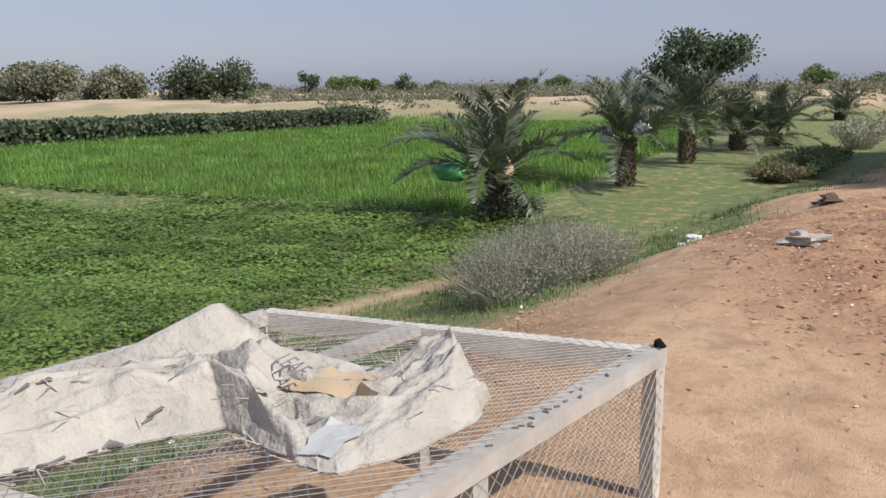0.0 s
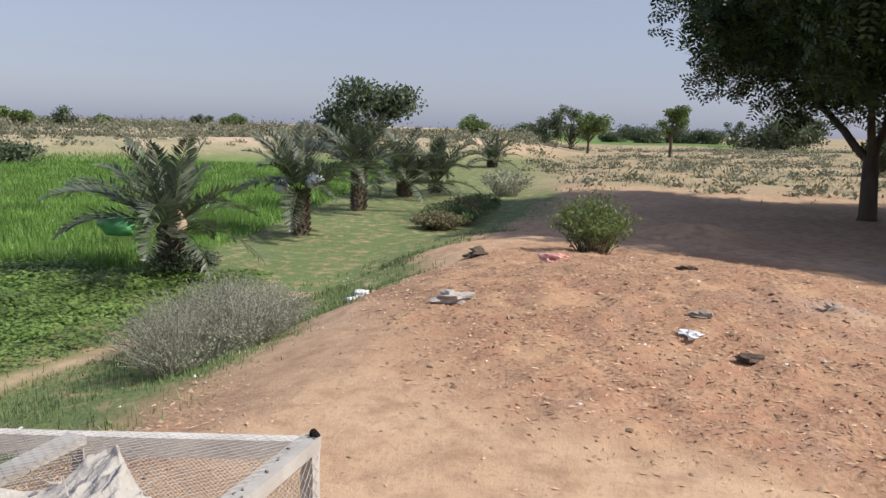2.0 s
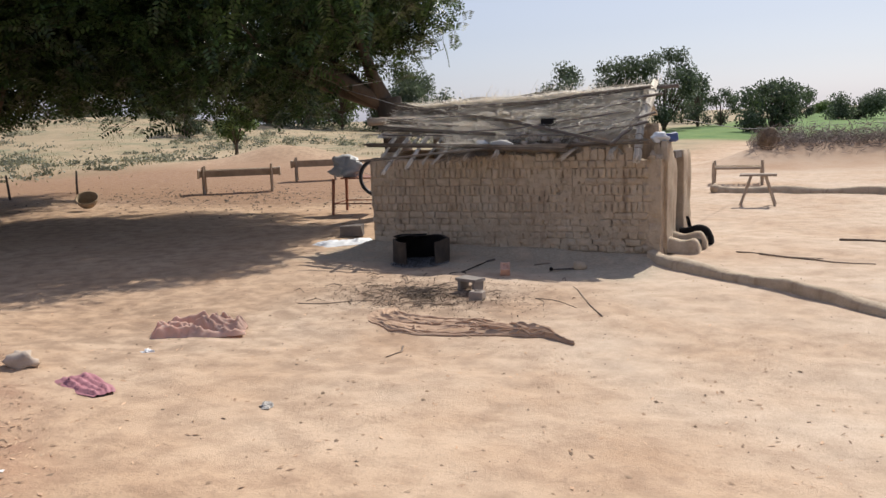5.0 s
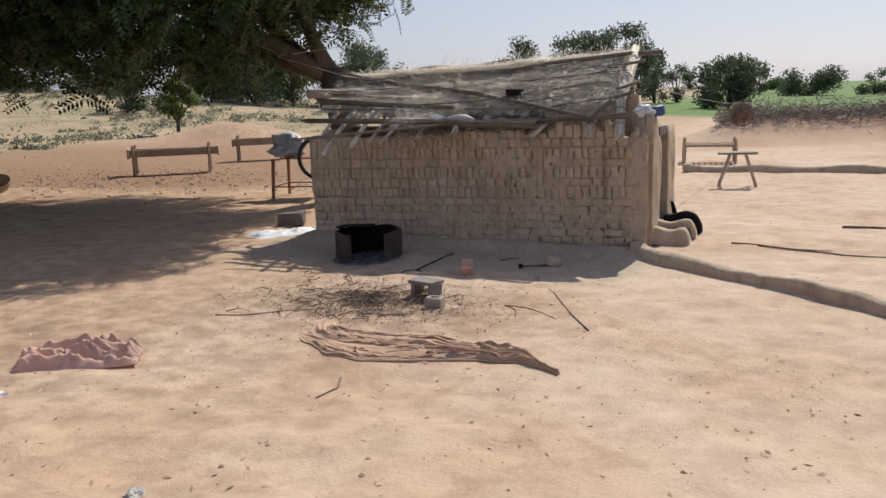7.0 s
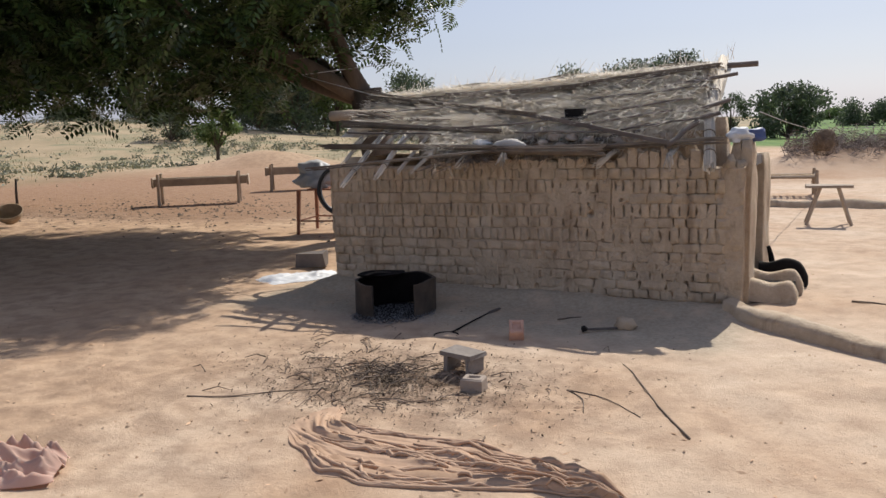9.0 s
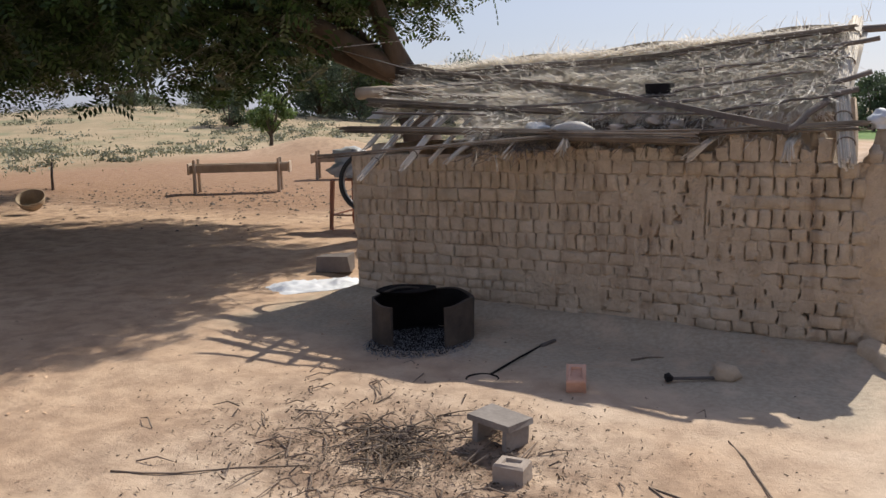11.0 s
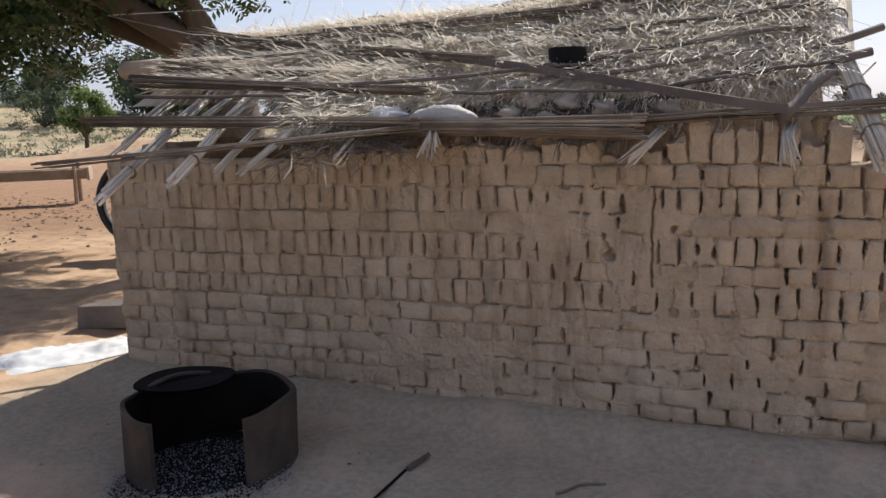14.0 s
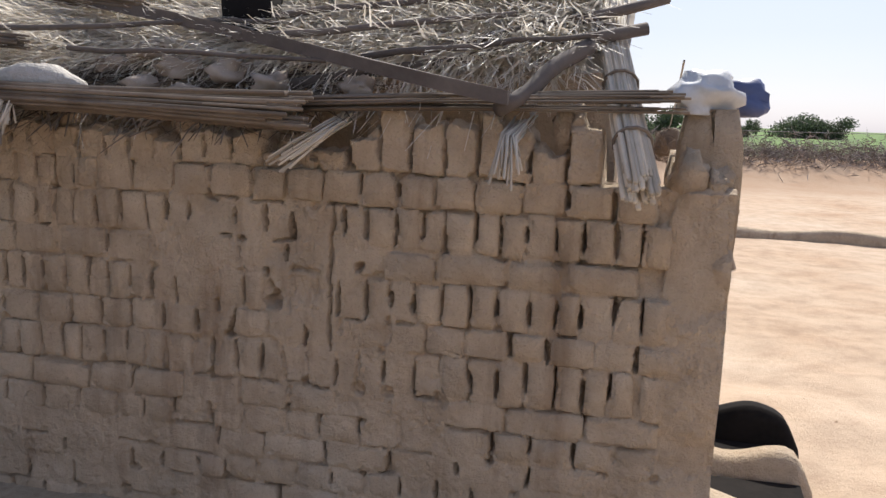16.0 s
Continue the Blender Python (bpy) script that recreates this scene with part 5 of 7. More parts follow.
def loose_brick(x, y, rz, size, mat, label, tip=0.0, hollow=True):
    bb = Build()
    L, W, H = size
    e = 0.010
    x0, y0 = L / 2, W / 2
    o = [(-x0, -y0), (x0, -y0), (x0, y0), (-x0, y0)]
    i_ = [(-x0 + e, -y0 + e), (x0 - e, -y0 + e), (x0 - e, y0 - e), (-x0 + e, y0 - e)]
    f_ = [(-x0 * 0.55, -y0 * 0.5), (x0 * 0.55, -y0 * 0.5), (x0 * 0.55, y0 * 0.5), (-x0 * 0.55, y0 * 0.5)]
    g_ = [(px * 0.85, py * 0.8) for px, py in f_]
    pts = [(*p, 0) for p in o] + [(*p, H - e) for p in o] + [(*p, H) for p in i_] + [(*p, H) for p in f_] + [(*p, H - 0.015) for p in g_]
    pts = [Vector(p) + Vector(rng.uniform(-0.003, 0.003, 3)) for p in pts]
    fs = [(3, 2, 1, 0), (16, 17, 18, 19)]
    for lv in range(4):
        for k in range(4):
            fs.append((lv * 4 + k, lv * 4 + (k + 1) % 4, lv * 4 + 4 + (k + 1) % 4, lv * 4 + 4 + k))
    bb.add(pts, fs)
    ob = single("loose_brick", bb, mat, label, "brick", on(x, y, 0.0), rz, group="loose bricks")
    ob.matrix_basis = pose(*on(x, y, 0.03 if tip else -0.004), tip, 0, rz)
    return ob


loose_brick(-1.62, -1.55, 22, (0.125, 0.17, 0.10), M_FIREDBRICK, "pale pink fired brick tilted on its edge", 28)
loose_brick(-1.36, -2.92, 8, (0.16, 0.13, 0.11), M_STONE, "pale grey brick on sand beside the stool")
# hammer and clod
axe = thing("hand_tool", "dark iron hand tool lying on shaded sand", "tool", on(-1.03, -1.03), 28)
b = Build()
b.tube([(-0.14, 0, 0.02), (0.16, 0, 0.025)], [0.010, 0.012], 8)
part("handle", b, M_POLE, axe)
b = Build()
b.box((-0.15, 0, 0.028), (0.035, 0.09, 0.03), wobble=0.006)
part("head", b, M_SOOT, axe)
single("clod", lump(0.085, 33, (1.2, 0.9, 0.8), 0.3), M_BRICK, "brown clod of earth beside the tool", "clod", on(-0.84, -0.90, -0.01), 0, True)
# ring rod
rod = thing("ring_rod", "thin iron rod with a ring at its end", "tool", on(-2.27, -1.2))
b = Build()
b.tube([(0.0, -0.32, 0.012), (0.0, 0.10, 0.02), (0.02, 0.5, 0.03)], 0.008, 6)
part("rod", b, M_SOOT, rod)
b = Build()
b.tube([(0.11 * math.cos(a), -0.43 + 0.11 * math.sin(a), 0.012) for a in np.linspace(0, 2 * math.pi, 25)], 0.007, 6, False)
part("ring", b, M_SOOT, rod)
b = Build()
b.tube([(0.03, 0.42, 0.035), (0.06, 0.60, 0.04)], [0.018, 0.012], 6)
part("grip", b, M_POLE, rod)


def stick(x0, y0, x1, y1, r, label, bend=0.03):
    bb = Build()
    a, c = Vector(on(x0, y0, r)), Vector(on(x1, y1, r))
    mid = []
    for t in np.linspace(0, 1, 7):
        p = a.lerp(c, t)
        q = Vector((-(c - a).y, (c - a).x, 0)).normalized() * bend * math.sin(t * 5 + x0)
        mid.append(Vector((p.x + q.x, p.y + q.y, zat(p.x + q.x, p.y + q.y) + r)) - a)
    bb.tube(mid, list(np.linspace(r, r * 0.5, 7)), 6)
    return single("stick", bb, M_TWIG, label, "stick", tuple(a), 0, True, "fallen sticks")


stick(0.22, -3.29, -0.60, -1.92, 0.007, "long dark dry stick lying on sand")
stick(-0.74, -2.66, -0.45, -3.14, 0.005, "short dry twig on sand")
stick(-0.74, -2.66, -0.11, -3.07, 0.005, "thin dry twig on sand")
stick(-3.16, -3.88, -2.35, -3.30, 0.006, "dry twig beside the leaf litter")
stick(-1.10, -4.95, -0.98, -5.45, 0.008, "short dry twig on open sand")
stick(-1.55, -0.75, -1.35, -0.62, 0.008, "pale short stick in the hut's shade")
stick(2.1, 2.0, 4.6, 1.9, 0.018, "straight pole lying on the open yard")
stick(1.2, 0.4, 2.6, 0.1, 0.014, "dry branch beside the hearth")
stick(0.9, 0.5, 2.0, 0.35, 0.010, "dry branch beside the hearth")
stick(0.4, -9.6, 0.9, -9.2, 0.007, "short dry twig on sand")
stick(0.2, -11.9, 1.2, -11.5, 0.007, "thin dry straw stalk on sand")


def cloth(name, label, x, y, rz, length, width, tipw, folds, amp, mat, seed, thick=0.006, n=70, m=26):
    """A rag lying on the ground with folds that run along it."""
    bb = Build()
    top = []
    for i in range(n):
        u = i / (n - 1)
        w = width * (1 - u) ** 0.7 + tipw * u
        w *= 0.85 + 0.3 * fbm(np.array([u * 4.0]), np.array([seed * 1.7]), seed, 2)[0]
        for j in range(m):
            v = j / (m - 1) - 0.5
            px = length * (u - 0.5) + 0.10 * length * (fbm(np.array([v * 3.0]), np.array([u * 2.0 + seed]), seed + 3, 2)[0] - 0.5)
            py = v * w + 0.12 * length * (fbm(np.array([u * 2.2]), np.array([seed * 2.1]), seed + 9, 2)[0] - 0.5)
            ph = fbm(np.array([u * 2.5]), np.array([v * 3.0]), seed + 5, 2)[0]
            h = amp * (0.5 + 0.5 * math.sin(folds * v * 6.28 + 5 * ph)) * (0.2 + 1.2 * fbm(np.array([u * 7.0]), np.array([v * 7.0]), seed + 7, 2)[0]) + 0.5 * amp * (1 - abs(2 * fbm(np.array([u * 9.0 + 3 * v]), np.array([v * 8.0]), seed + 11, 2)[0] - 1)) ** 3
            edge = min(1.0, (0.5 - abs(v)) * 6) * min(1.0, u * 9 + 0.1) * min(1.0, (1 - u) * 9 + 0.2)
            top.append((px, py, 0.006 + thick + h * edge))
    fs = [(i * m + j, (i + 1) * m + j, (i + 1) * m + j + 1, i * m + j + 1) for i in range(n - 1) for j in range(m - 1)]
    bb.add(top, fs)
    bb.add([(px, py, max(0.0, z - thick)) for px, py, z in top], [tuple(reversed(f)) for f in fs])
    return single(name, bb, mat, label, "cloth", on(x, y, -0.004), rz, True)


# a torn cloth spread flat at one end, its pleats gathering to a twisted tip
n, m = 190, 64
TU, TV = np.meshgrid(np.linspace(0, 1, n), np.linspace(-0.5, 0.5, m), indexing="ij")
st6 = (0.0, 0.08, 0.25, 0.55, 0.72, 0.86, 1.0)
wide = np.interp(TU, st6, (0.16, 0.46, 0.70, 0.66, 0.32, 0.13, 0.03))
mid = np.interp(TU, st6, (0.16, 0.10, 0.0, -0.02, 0.03, 0.0, -0.20))
hook = 0.42 * smooth01((0.10 - TU) / 0.10) * smooth01((TV + 0.1) / 0.5)
wv_ = 0.05 * (fbm(TU * 5, TV * 0, 121, 2) - 0.5)
TX = -2.12 + 2.42 * TU + 0.16 * (fbm(TV * 3 + 2, TU * 2, 123, 2) - 0.5) * (1 - TU)
TY = -4.17 + mid + TV * wide * (0.72 + 0.56 * fbm(TU * 8, np.sign(TV) * 3.0, 135, 2)) + wv_ + hook + 0.05 * (fbm(TU * 9, TV * 6, 125, 2) - 0.5)
fold = np.abs(2 * fbm(TU * 1.6 + 0.6 * TV, TV * 9.0 + 1.4 * TU, 127, 2) - 1)
fine = np.abs(2 * fbm(TU * 3.0, TV * 22.0 + 2.0 * TU, 129, 2) - 1)
pleat = 0.5 + 0.5 * np.sin(TV * 40 + 4.0 * fbm(TU * 2.4, TV * 2, 131, 2) + 2.5 * TU)
TH = 0.007 + 0.030 * np.exp(-(fold / 0.09) ** 2) + 0.016 * np.exp(-(fine / 0.16) ** 2) + 0.008 * pleat * smooth01((TU - 0.15) / 0.3)
edge = np.clip((0.5 - np.abs(TV)) * 14, 0.12, 1) * np.clip(TU * 14, 0.2, 1)
flat_ = smooth01((fbm(TU * 4, TV * 3, 133, 2) - 0.40) / 0.2)
TZ = height(TX, TY) + TH * edge * (0.35 + 0.65 * flat_ + 0.5 * smooth01((TU - 0.6) / 0.2))
top_ = np.stack([TX, TY, TZ], axis=-1).reshape(-1, 3)
ci = (np.arange(n - 1)[:, None] * m + np.arange(m - 1)[None, :]).ravel()
cf = np.stack([ci, ci + m, ci + m + 1, ci + 1], axis=1)
low_ = top_ - np.array([0, 0, 0.004])
cloth_v, cloth_f = [tuple(p) for p in np.concatenate([top_, low_])], [tuple(f) for f in np.concatenate([cf, cf[:, ::-1] + n * m])]
sheet_b, tb = Build(), Build()
sheet_b.add(cloth_v, cloth_f)
# rolled pleats that run along the cloth and draw together
for k in range(46):
    j = float(rng.uniform(1, m - 2))
    i0 = int(rng.uniform(0.03, 0.5) * n) if k % 3 else int(rng.uniform(0.4, 0.7) * n)
    i1 = min(n - 1, i0 + int(rng.uniform(0.2, 0.5) * n)) if k % 4 else n - 1
    line, rad = [], []
    for i in np.linspace(i0, i1, 22).astype(int):
        j = min(m - 2, max(1, j + rng.normal(0, 1.1)))
        end = min(1.0, (i - i0 + 1) / 12, (i1 - i + 2) / 12)
        line.append((TX[i, int(j)], TY[i, int(j)], TZ[i, int(j)] + 0.004))
        rad.append((0.004 + 0.0075 * wide[i, 0] / 0.7 * rng.uniform(0.7, 1.3)) * (0.25 + 0.75 * end))
    tb.tube(line, rad, 7)
tan_cloth = thing("tan_cloth", "long torn tan cloth twisted into loose pleats on sand", "cloth")
part("sheet", sheet_b, M_TANCLOTH, tan_cloth, smooth=True)
tagged(part("pleats", tb, M_TANCLOTH, tan_cloth, smooth=True), kind="stuff")
cloth("pink_cloth", "crumpled faded pink cloth on sand", -3.1, -5.45, 35, 0.88, 0.52, 0.30, 2.6, 0.12, M_PINK, 13, 0.005, 80, 44)
cloth("magenta_net", "flat magenta netting half buried in sand", -2.3, -7.38, -20, 0.62, 0.28, 0.15, 4, 0.03, M_MAGENTA, 17, 0.004, 40, 18)
cloth("white_sheet", "empty white plastic sack lying by the hut's corner", -5.36, 0.25, 60, 1.0, 0.55, 0.3, 2, 0.05, M_WHITE, 19, 0.006, 40, 18)
blk = Build()
blk.box((0, 0, 0.10), (0.40, 0.24, 0.20), wobble=0.018, taper=0.92)
single("mud_block", blk, M_POLE, "dark mud block beside the hut's corner", "block", on(-5.72, 0.98), 20)
single("stone", lump(0.09, 43, (1.3, 0.9, 0.8), 0.7), M_STONE, "pale field stone lying on sand", "stone", on(-3.12, -7.32, -0.02), 30, True)

# twigs and leaf litter before the stove
b = Build()
for k in range(4600):
    a, r = rng.uniform(0, 6.28), abs(rng.normal(0, 0.55))
    x, y = -2.05 + r * math.cos(a) * 1.5, -2.95 + r * math.sin(a) * 0.95
    z = zat(x, y)
    d = Vector((rng.normal(), rng.normal(), rng.normal(0, 0.35))).normalized() * rng.uniform(0.005, 0.015)
    b.blade(Vector((x, y, z + 0.008)) - d, Vector((x, y, z + 0.012)) + d, rng.uniform(0.005, 0.014), (rng.normal(0, 0.5), rng.normal(0, 0.5), 1))
single("leaf_litter", b, M_LITTER, "dark dry leaf litter scattered on sand", "litter", kind="stuff")
b = Build()
for k in range(170):
    a, r = rng.uniform(0, 6.28), abs(rng.normal(0, 0.6))
    x, y = -2.2 + r * math.cos(a) * 1.35, -2.75 + r * math.sin(a) * 0.95
    t = rng.uniform(0, 6.28)
    ln = rng.uniform(0.06, 0.32)
    p, q = (x, y), (x + ln * math.cos(t), y + ln * math.sin(t))
    b.tube([(p[0], p[1], zat(*p) + 0.006), ((p[0] + q[0]) / 2 + 0.02, (p[1] + q[1]) / 2, zat(*p) + rng.uniform(0.01, 0.05)), (q[0], q[1], zat(*q) + 0.006)], [0.005, 0.004, 0.002], 5)
single("twig_litter", b, M_TWIG, "broken dry twigs scattered on sand", "twigs", kind="stuff")

# hearth on the hut's east side
hearth = thing("mud_hearth", "low mud cooking hearth with soot-black hollows", "hearth", on(0.0, 0.0))


def hearth_wall(y, length, h, t, mat, label, z0=0.02):
    bb = Build()
    pts, fs = [], []
    n, m = 14, 10
    for i in range(n + 1):
        u = i / n
        hh = h * (0.92 + 0.10 * math.sin(u * 7 + y * 3)) * (1 - 0.55 * max(0, (u - 0.80) / 0.20) ** 2)
        for k in range(m):
            a = math.pi * k / (m - 1)
            pts.append((-0.02 + length * u, y - t * math.cos(a) * (0.85 if 0 < k < m - 1 else 1.0), z0 + hh * min(1.0, 1.25 * math.sin(a))))
    for i in range(n):
        for k in range(m - 1):
            fs.append((i * m + k, i * m + k + 1, (i + 1) * m + k + 1, (i + 1) * m + k))
    fs.append(tuple(n * m + k for k in range(m)))
    bb.add(pts, fs)
    return part("hearth_wall", bb, mat, hearth, label, True)


hearth_wall(0.42, 0.46, 0.20, 0.13, M_MUD, "smooth mud wall with rounded end")
hearth_wall(0.86, 0.47, 0.23, 0.11, M_MUD, "smooth mud wall with rounded end")
hearth_wall(1.28, 0.48, 0.27, 0.10, M_SOOT, "soot-black mud wall")
for y in (0.64, 1.07):
    b = Build()
    b.box((0.20, y, 0.08), (0.40, 0.22, 0.14), wobble=0.01)
    part("soot_hollow", b, M_SOOT, hearth, "soot-black hollow")
b = Build()
b.tube([(0.06, 1.45, 0.02), (0.03, 1.42, 0.30), (0.0, 1.40, 0.42)], [0.03, 0.03, 0.02], 8)
single("iron_poker", b, M_SOOT, "black iron poker leaning on the hut's jamb", "poker", on(0.05, 0.02))

# tyre hung on the west wall, table, bag
tyre = thing("tyre", "black bicycle tyre hung on the hut's west wall", "tyre", (-4.80, 0.46, 1.10), 20)
b = Build()
ring = [(0.30 * math.cos(a), 0, 0.30 * math.sin(a)) for a in np.linspace(0, 2 * math.pi, 37)]
b.tube(ring, 0.026, 8, False)
part("rubber", b, M_RUBBER, tyre, smooth=True)
b = Build()
b.tube([(0.27 * math.cos(a), 0, 0.27 * math.sin(a)) for a in np.linspace(0, 2 * math.pi, 37)], 0.010, 6, False)
for k in range(9):
    a = 2 * math.pi * k / 9
    b.tube([(0.02 * math.cos(a), 0, 0.02 * math.sin(a)), (0.27 * math.cos(a), 0, 0.27 * math.sin(a))], 0.004, 4)
part("rim", b, M_WIRE, tyre, "rusty rim with thin spokes")

table = thing("table", "red-brown wooden table with splayed legs", "table", on(-7.85, 4.3), 14)
b = Build()
for k in range(5):
    b.box((-0.36 + 0.18 * k + 0.25, 0, 0.80), (0.172, 0.9, 0.03))
part("tabletop", b, M_REDWOOD, table)
for sx, sy in ((-0.38, -0.4), (0.88, -0.4), (-0.38, 0.4), (0.88, 0.4)):
    b = Build()
    b.tube([(sx * 1.06 - 0.01, sy * 1.1, 0), (sx, sy, 0.79)], [0.034, 0.042], 4)
    part("leg", b, M_REDWOOD, table)
for p, q in (((-0.38, -0.42), (0.88, -0.42)), ((-0.38, 0.42), (0.88, 0.42)), ((-0.40, -0.4), (-0.40, 0.4)), ((0.90, -0.4), (0.90, 0.4))):
    b = Build()
    b.tube([(*p, 0.24), (*q, 0.24)], 0.018, 4)
    part("rail", b, M_REDWOOD, table)
single("stuffed_bag", lump(0.26, 51, (1.3, 0.85, 0.9), 0.7, 18, 26), M_GREYCLOTH, "stuffed grey plastic bag on the red table", "bag", (-8.02, 4.2, zat(-7.85, 4.3) + 0.815), 20, True)


def trough(x, y, rz, length, label):
    """A long wooden feeding trough on legs with corner posts."""
    t = thing("feeding_trough", label, "trough", on(x, y), rz, "wooden troughs")
    bb = Build()
    bb.box((0, -0.27, 0.60), (length, 0.04, 0.20), wobble=0.008)
    part("front_board", bb, M_WOOD, t)
    bb = Build()
    bb.box((0, 0.27, 0.60), (length, 0.04, 0.20), wobble=0.008)
    part("back_board", bb, M_WOOD, t)
    bb = Build()
    bb.box((0, 0, 0.53), (length - 0.02, 0.49, 0.04))
    part("bottom_board", bb, M_WOOD, t)
    for sx in (-length / 2 - 0.03, length / 2 + 0.03):
        bb = Build()
        bb.box((sx, 0, 0.60), (0.05, 0.62, 0.26), wobble=0.008)
        part("end_board", bb, M_WOOD, t)
    for sx in (-length / 2 + 0.12, length / 2 - 0.22):
        for sy in (-0.30, 0.30):
            bb = Build()
            bb.tube([(sx, sy * 1.15, 0), (sx, sy * 1.05, 0.45), (sx, sy, 0.82)], [0.045, 0.042, 0.036], 7)
            part("leg", bb, M_WOOD, t)
    return t


trough(-14.85, 8.3, 39, 2.35, "weathered wooden feeding trough on stout legs")
trough(-15.2, 12.7, 35, 1.7, "weathered wooden trough standing before an earth heap")

# basket, posts
bask = thing("basket", "round tan basket tipped on trodden earth", "basket", on(-15.4, 3.2, 0.05), 0)
b = Build()
pts, fs = [], []
prof = [(0.0, 0.02), (0.16, 0.0), (0.24, 0.10), (0.28, 0.24), (0.26, 0.24), (0.22, 0.11), (0.15, 0.03), (0.0, 0.04)]
for r, z in prof:
    for k in range(20):
        a = 2 * math.pi * k / 20
        pts.append((r * math.cos(a), r * math.sin(a), z))
for i in range(len(prof) - 1):
    for k in range(20):
        p, q = i * 20 + k, i * 20 + (k + 1) % 20
        fs.append((p, q, q + 20, p + 20))
b.add(pts, fs)
bs = part("bowl", b, M_BASKET, bask, smooth=True)
bs.matrix_basis = pose(0, 0, 0.10, 24, 22, 0)
for x, y, h, lean in ((-20.4, 6.8, 0.75, 0.03), (-20.9, 4.8, 0.75, -0.12), (-13.6, -3.1, 0.9, 0.02)):
    b = Build()
    b.tube([(0, 0, -0.1), (lean * 0.4, 0, h * 0.5), (lean, 0.02, h)], [0.04, 0.036, 0.03], 7)
    single("tether_post", b, M_POLE, "short dark wooden tether post in the ground", "post", on(x, y), 0, True, "tether posts")
b = Build()
for k in range(14):
    b.add(*(lambda L: (L.v, L.f))(lump(rng.uniform(0.12, 0.3), 60 + k, (1.3, 1.0, 0.5), 0.3, 6, 9)))
    off = Vector((rng.uniform(-1.6, 1.6), rng.uniform(-0.7, 0.7), 0))
    n_ = 7 * 9
    for q in range(len(b.v) - n_, len(b.v)):
        b.v[q] = (b.v[q][0] + off.x, b.v[q][1] + off.y, b.v[q][2])
single("dung_clods", b, M_LITTER, "dark dung clods heaped on the shaded earth", "dung", on(-18.5, -0.4), 0, True, kind="stuff")

# east side: trestle, cot, curb, net ball on a wire, thorn hedge
tres = thing("trestle_stool", "grey wooden trestle stool with splayed legs", "stool", on(0.28, 7.25), 6)
tres.scale = (0.86, 0.86, 0.86)
b = Build()
b.box((0, 0, 0.74), (0.85, 0.34, 0.05), wobble=0.01)
part("top", b, M_WOOD, tres)
for sx in (-1, 1):
    for sy in (-1, 1):
        b = Build()
        b.tube([(sx * 0.40, sy * 0.26, 0), (sx * 0.16, sy * 0.10, 0.73)], [0.032, 0.036], 6)
        part("leg", b, M_WOOD, tres)
for sx in (-1, 1):
    b = Build()
    b.tube([(sx * 0.30, -0.2, 0.30), (sx * 0.30, 0.2, 0.30)], 0.02, 5)
    part("rung", b, M_WOOD, tres)
cot = thing("rope_cot", "wooden rope cot standing on bare earth", "cot", on(-0.95, 12.6), 8)
for sx in (-1, 1):
    for sy in (-1, 1):
        b = Build()
        b.tube([(sx * 0.62, sy * 0.42, 0), (sx * 0.62, sy * 0.42, 0.28), (sx * 0.62, sy * 0.42, 0.62)], [0.035, 0.05, 0.035], 8)
        part("leg", b, M_WOOD, cot)
for p, q in (((-0.62, -0.42), (0.62, -0.42)), ((-0.62, 0.42), (0.62, 0.42)), ((-0.62, -0.42), (-0.62, 0.42)), ((0.62, -0.42), (0.62, 0.42))):
    b = Build()
    b.tube([(*p, 0.46), (*q, 0.46)], 0.035, 7)
    part("side_rail", b, M_WOOD, cot)
b = Build()
for k in range(9):
    b.box((-0.54 + 0.135 * k, 0, 0.47), (0.05, 0.82, 0.012))
for k in range(6):
    b.box((0, -0.35 + 0.14 * k, 0.482), (1.2, 0.045, 0.010))
tagged(part("webbing", b, M_BASKET, cot, "woven rope webbing"), kind="stuff")
b = Build()
pts, fs = [], []
for i in range(60):
    x = -1.15 + 12.0 * i / 59
    w = 0.13 + 0.03 * math.sin(x * 2.1)
    h = 0.17 + 0.03 * math.sin(x * 3.3)
    for k in range(7):
        a = math.pi * k / 6
        pts.append((x, 10.15 + 0.02 * x + 0.05 * math.sin(x) - w * math.cos(a), -0.02 + h * math.sin(a)))
for i in range(59):
    for k in range(6):
        fs.append((i * 7 + k, i * 7 + k + 1, (i + 1) * 7 + k + 1, (i + 1) * 7 + k))
b.add(pts, fs)
single("mud_curb", b, M_MUD, "long low mud curb edging the yard", "curb", smooth=True)
ridge_b = Build()
for i in range(90):
    x = -0.10 + 5.4 * i / 89
    yc = -0.13 - 0.70 * x - 0.02 * x * x
    zc = zat(x, yc - 0.12) - 0.03
    w, h = 0.10 + 0.03 * math.sin(x * 2.7), 0.15 + 0.02 * math.sin(x * 4.1)
    for k in range(9):
        a = math.pi * k / 8
        e = 0.02 * (float(vnoise(x * 7, k * 0.9, 87)) - 0.5)
        off = -(w + e) * math.copysign(abs(math.cos(a)) ** 0.6, math.cos(a))
        ridge_b.v.append((x + off * 0.57, yc + off * 0.82, zc + (h + e) * math.sin(a) ** 0.5))
ridge_b.f = [(i * 9 + k, i * 9 + k + 1, (i + 1) * 9 + k + 1, (i + 1) * 9 + k) for i in range(89) for k in range(8)]
single("mud_ridge", ridge_b, M_MUD, "low mud ridge running from the hut's corner across the yard", "ridge", smooth=True)
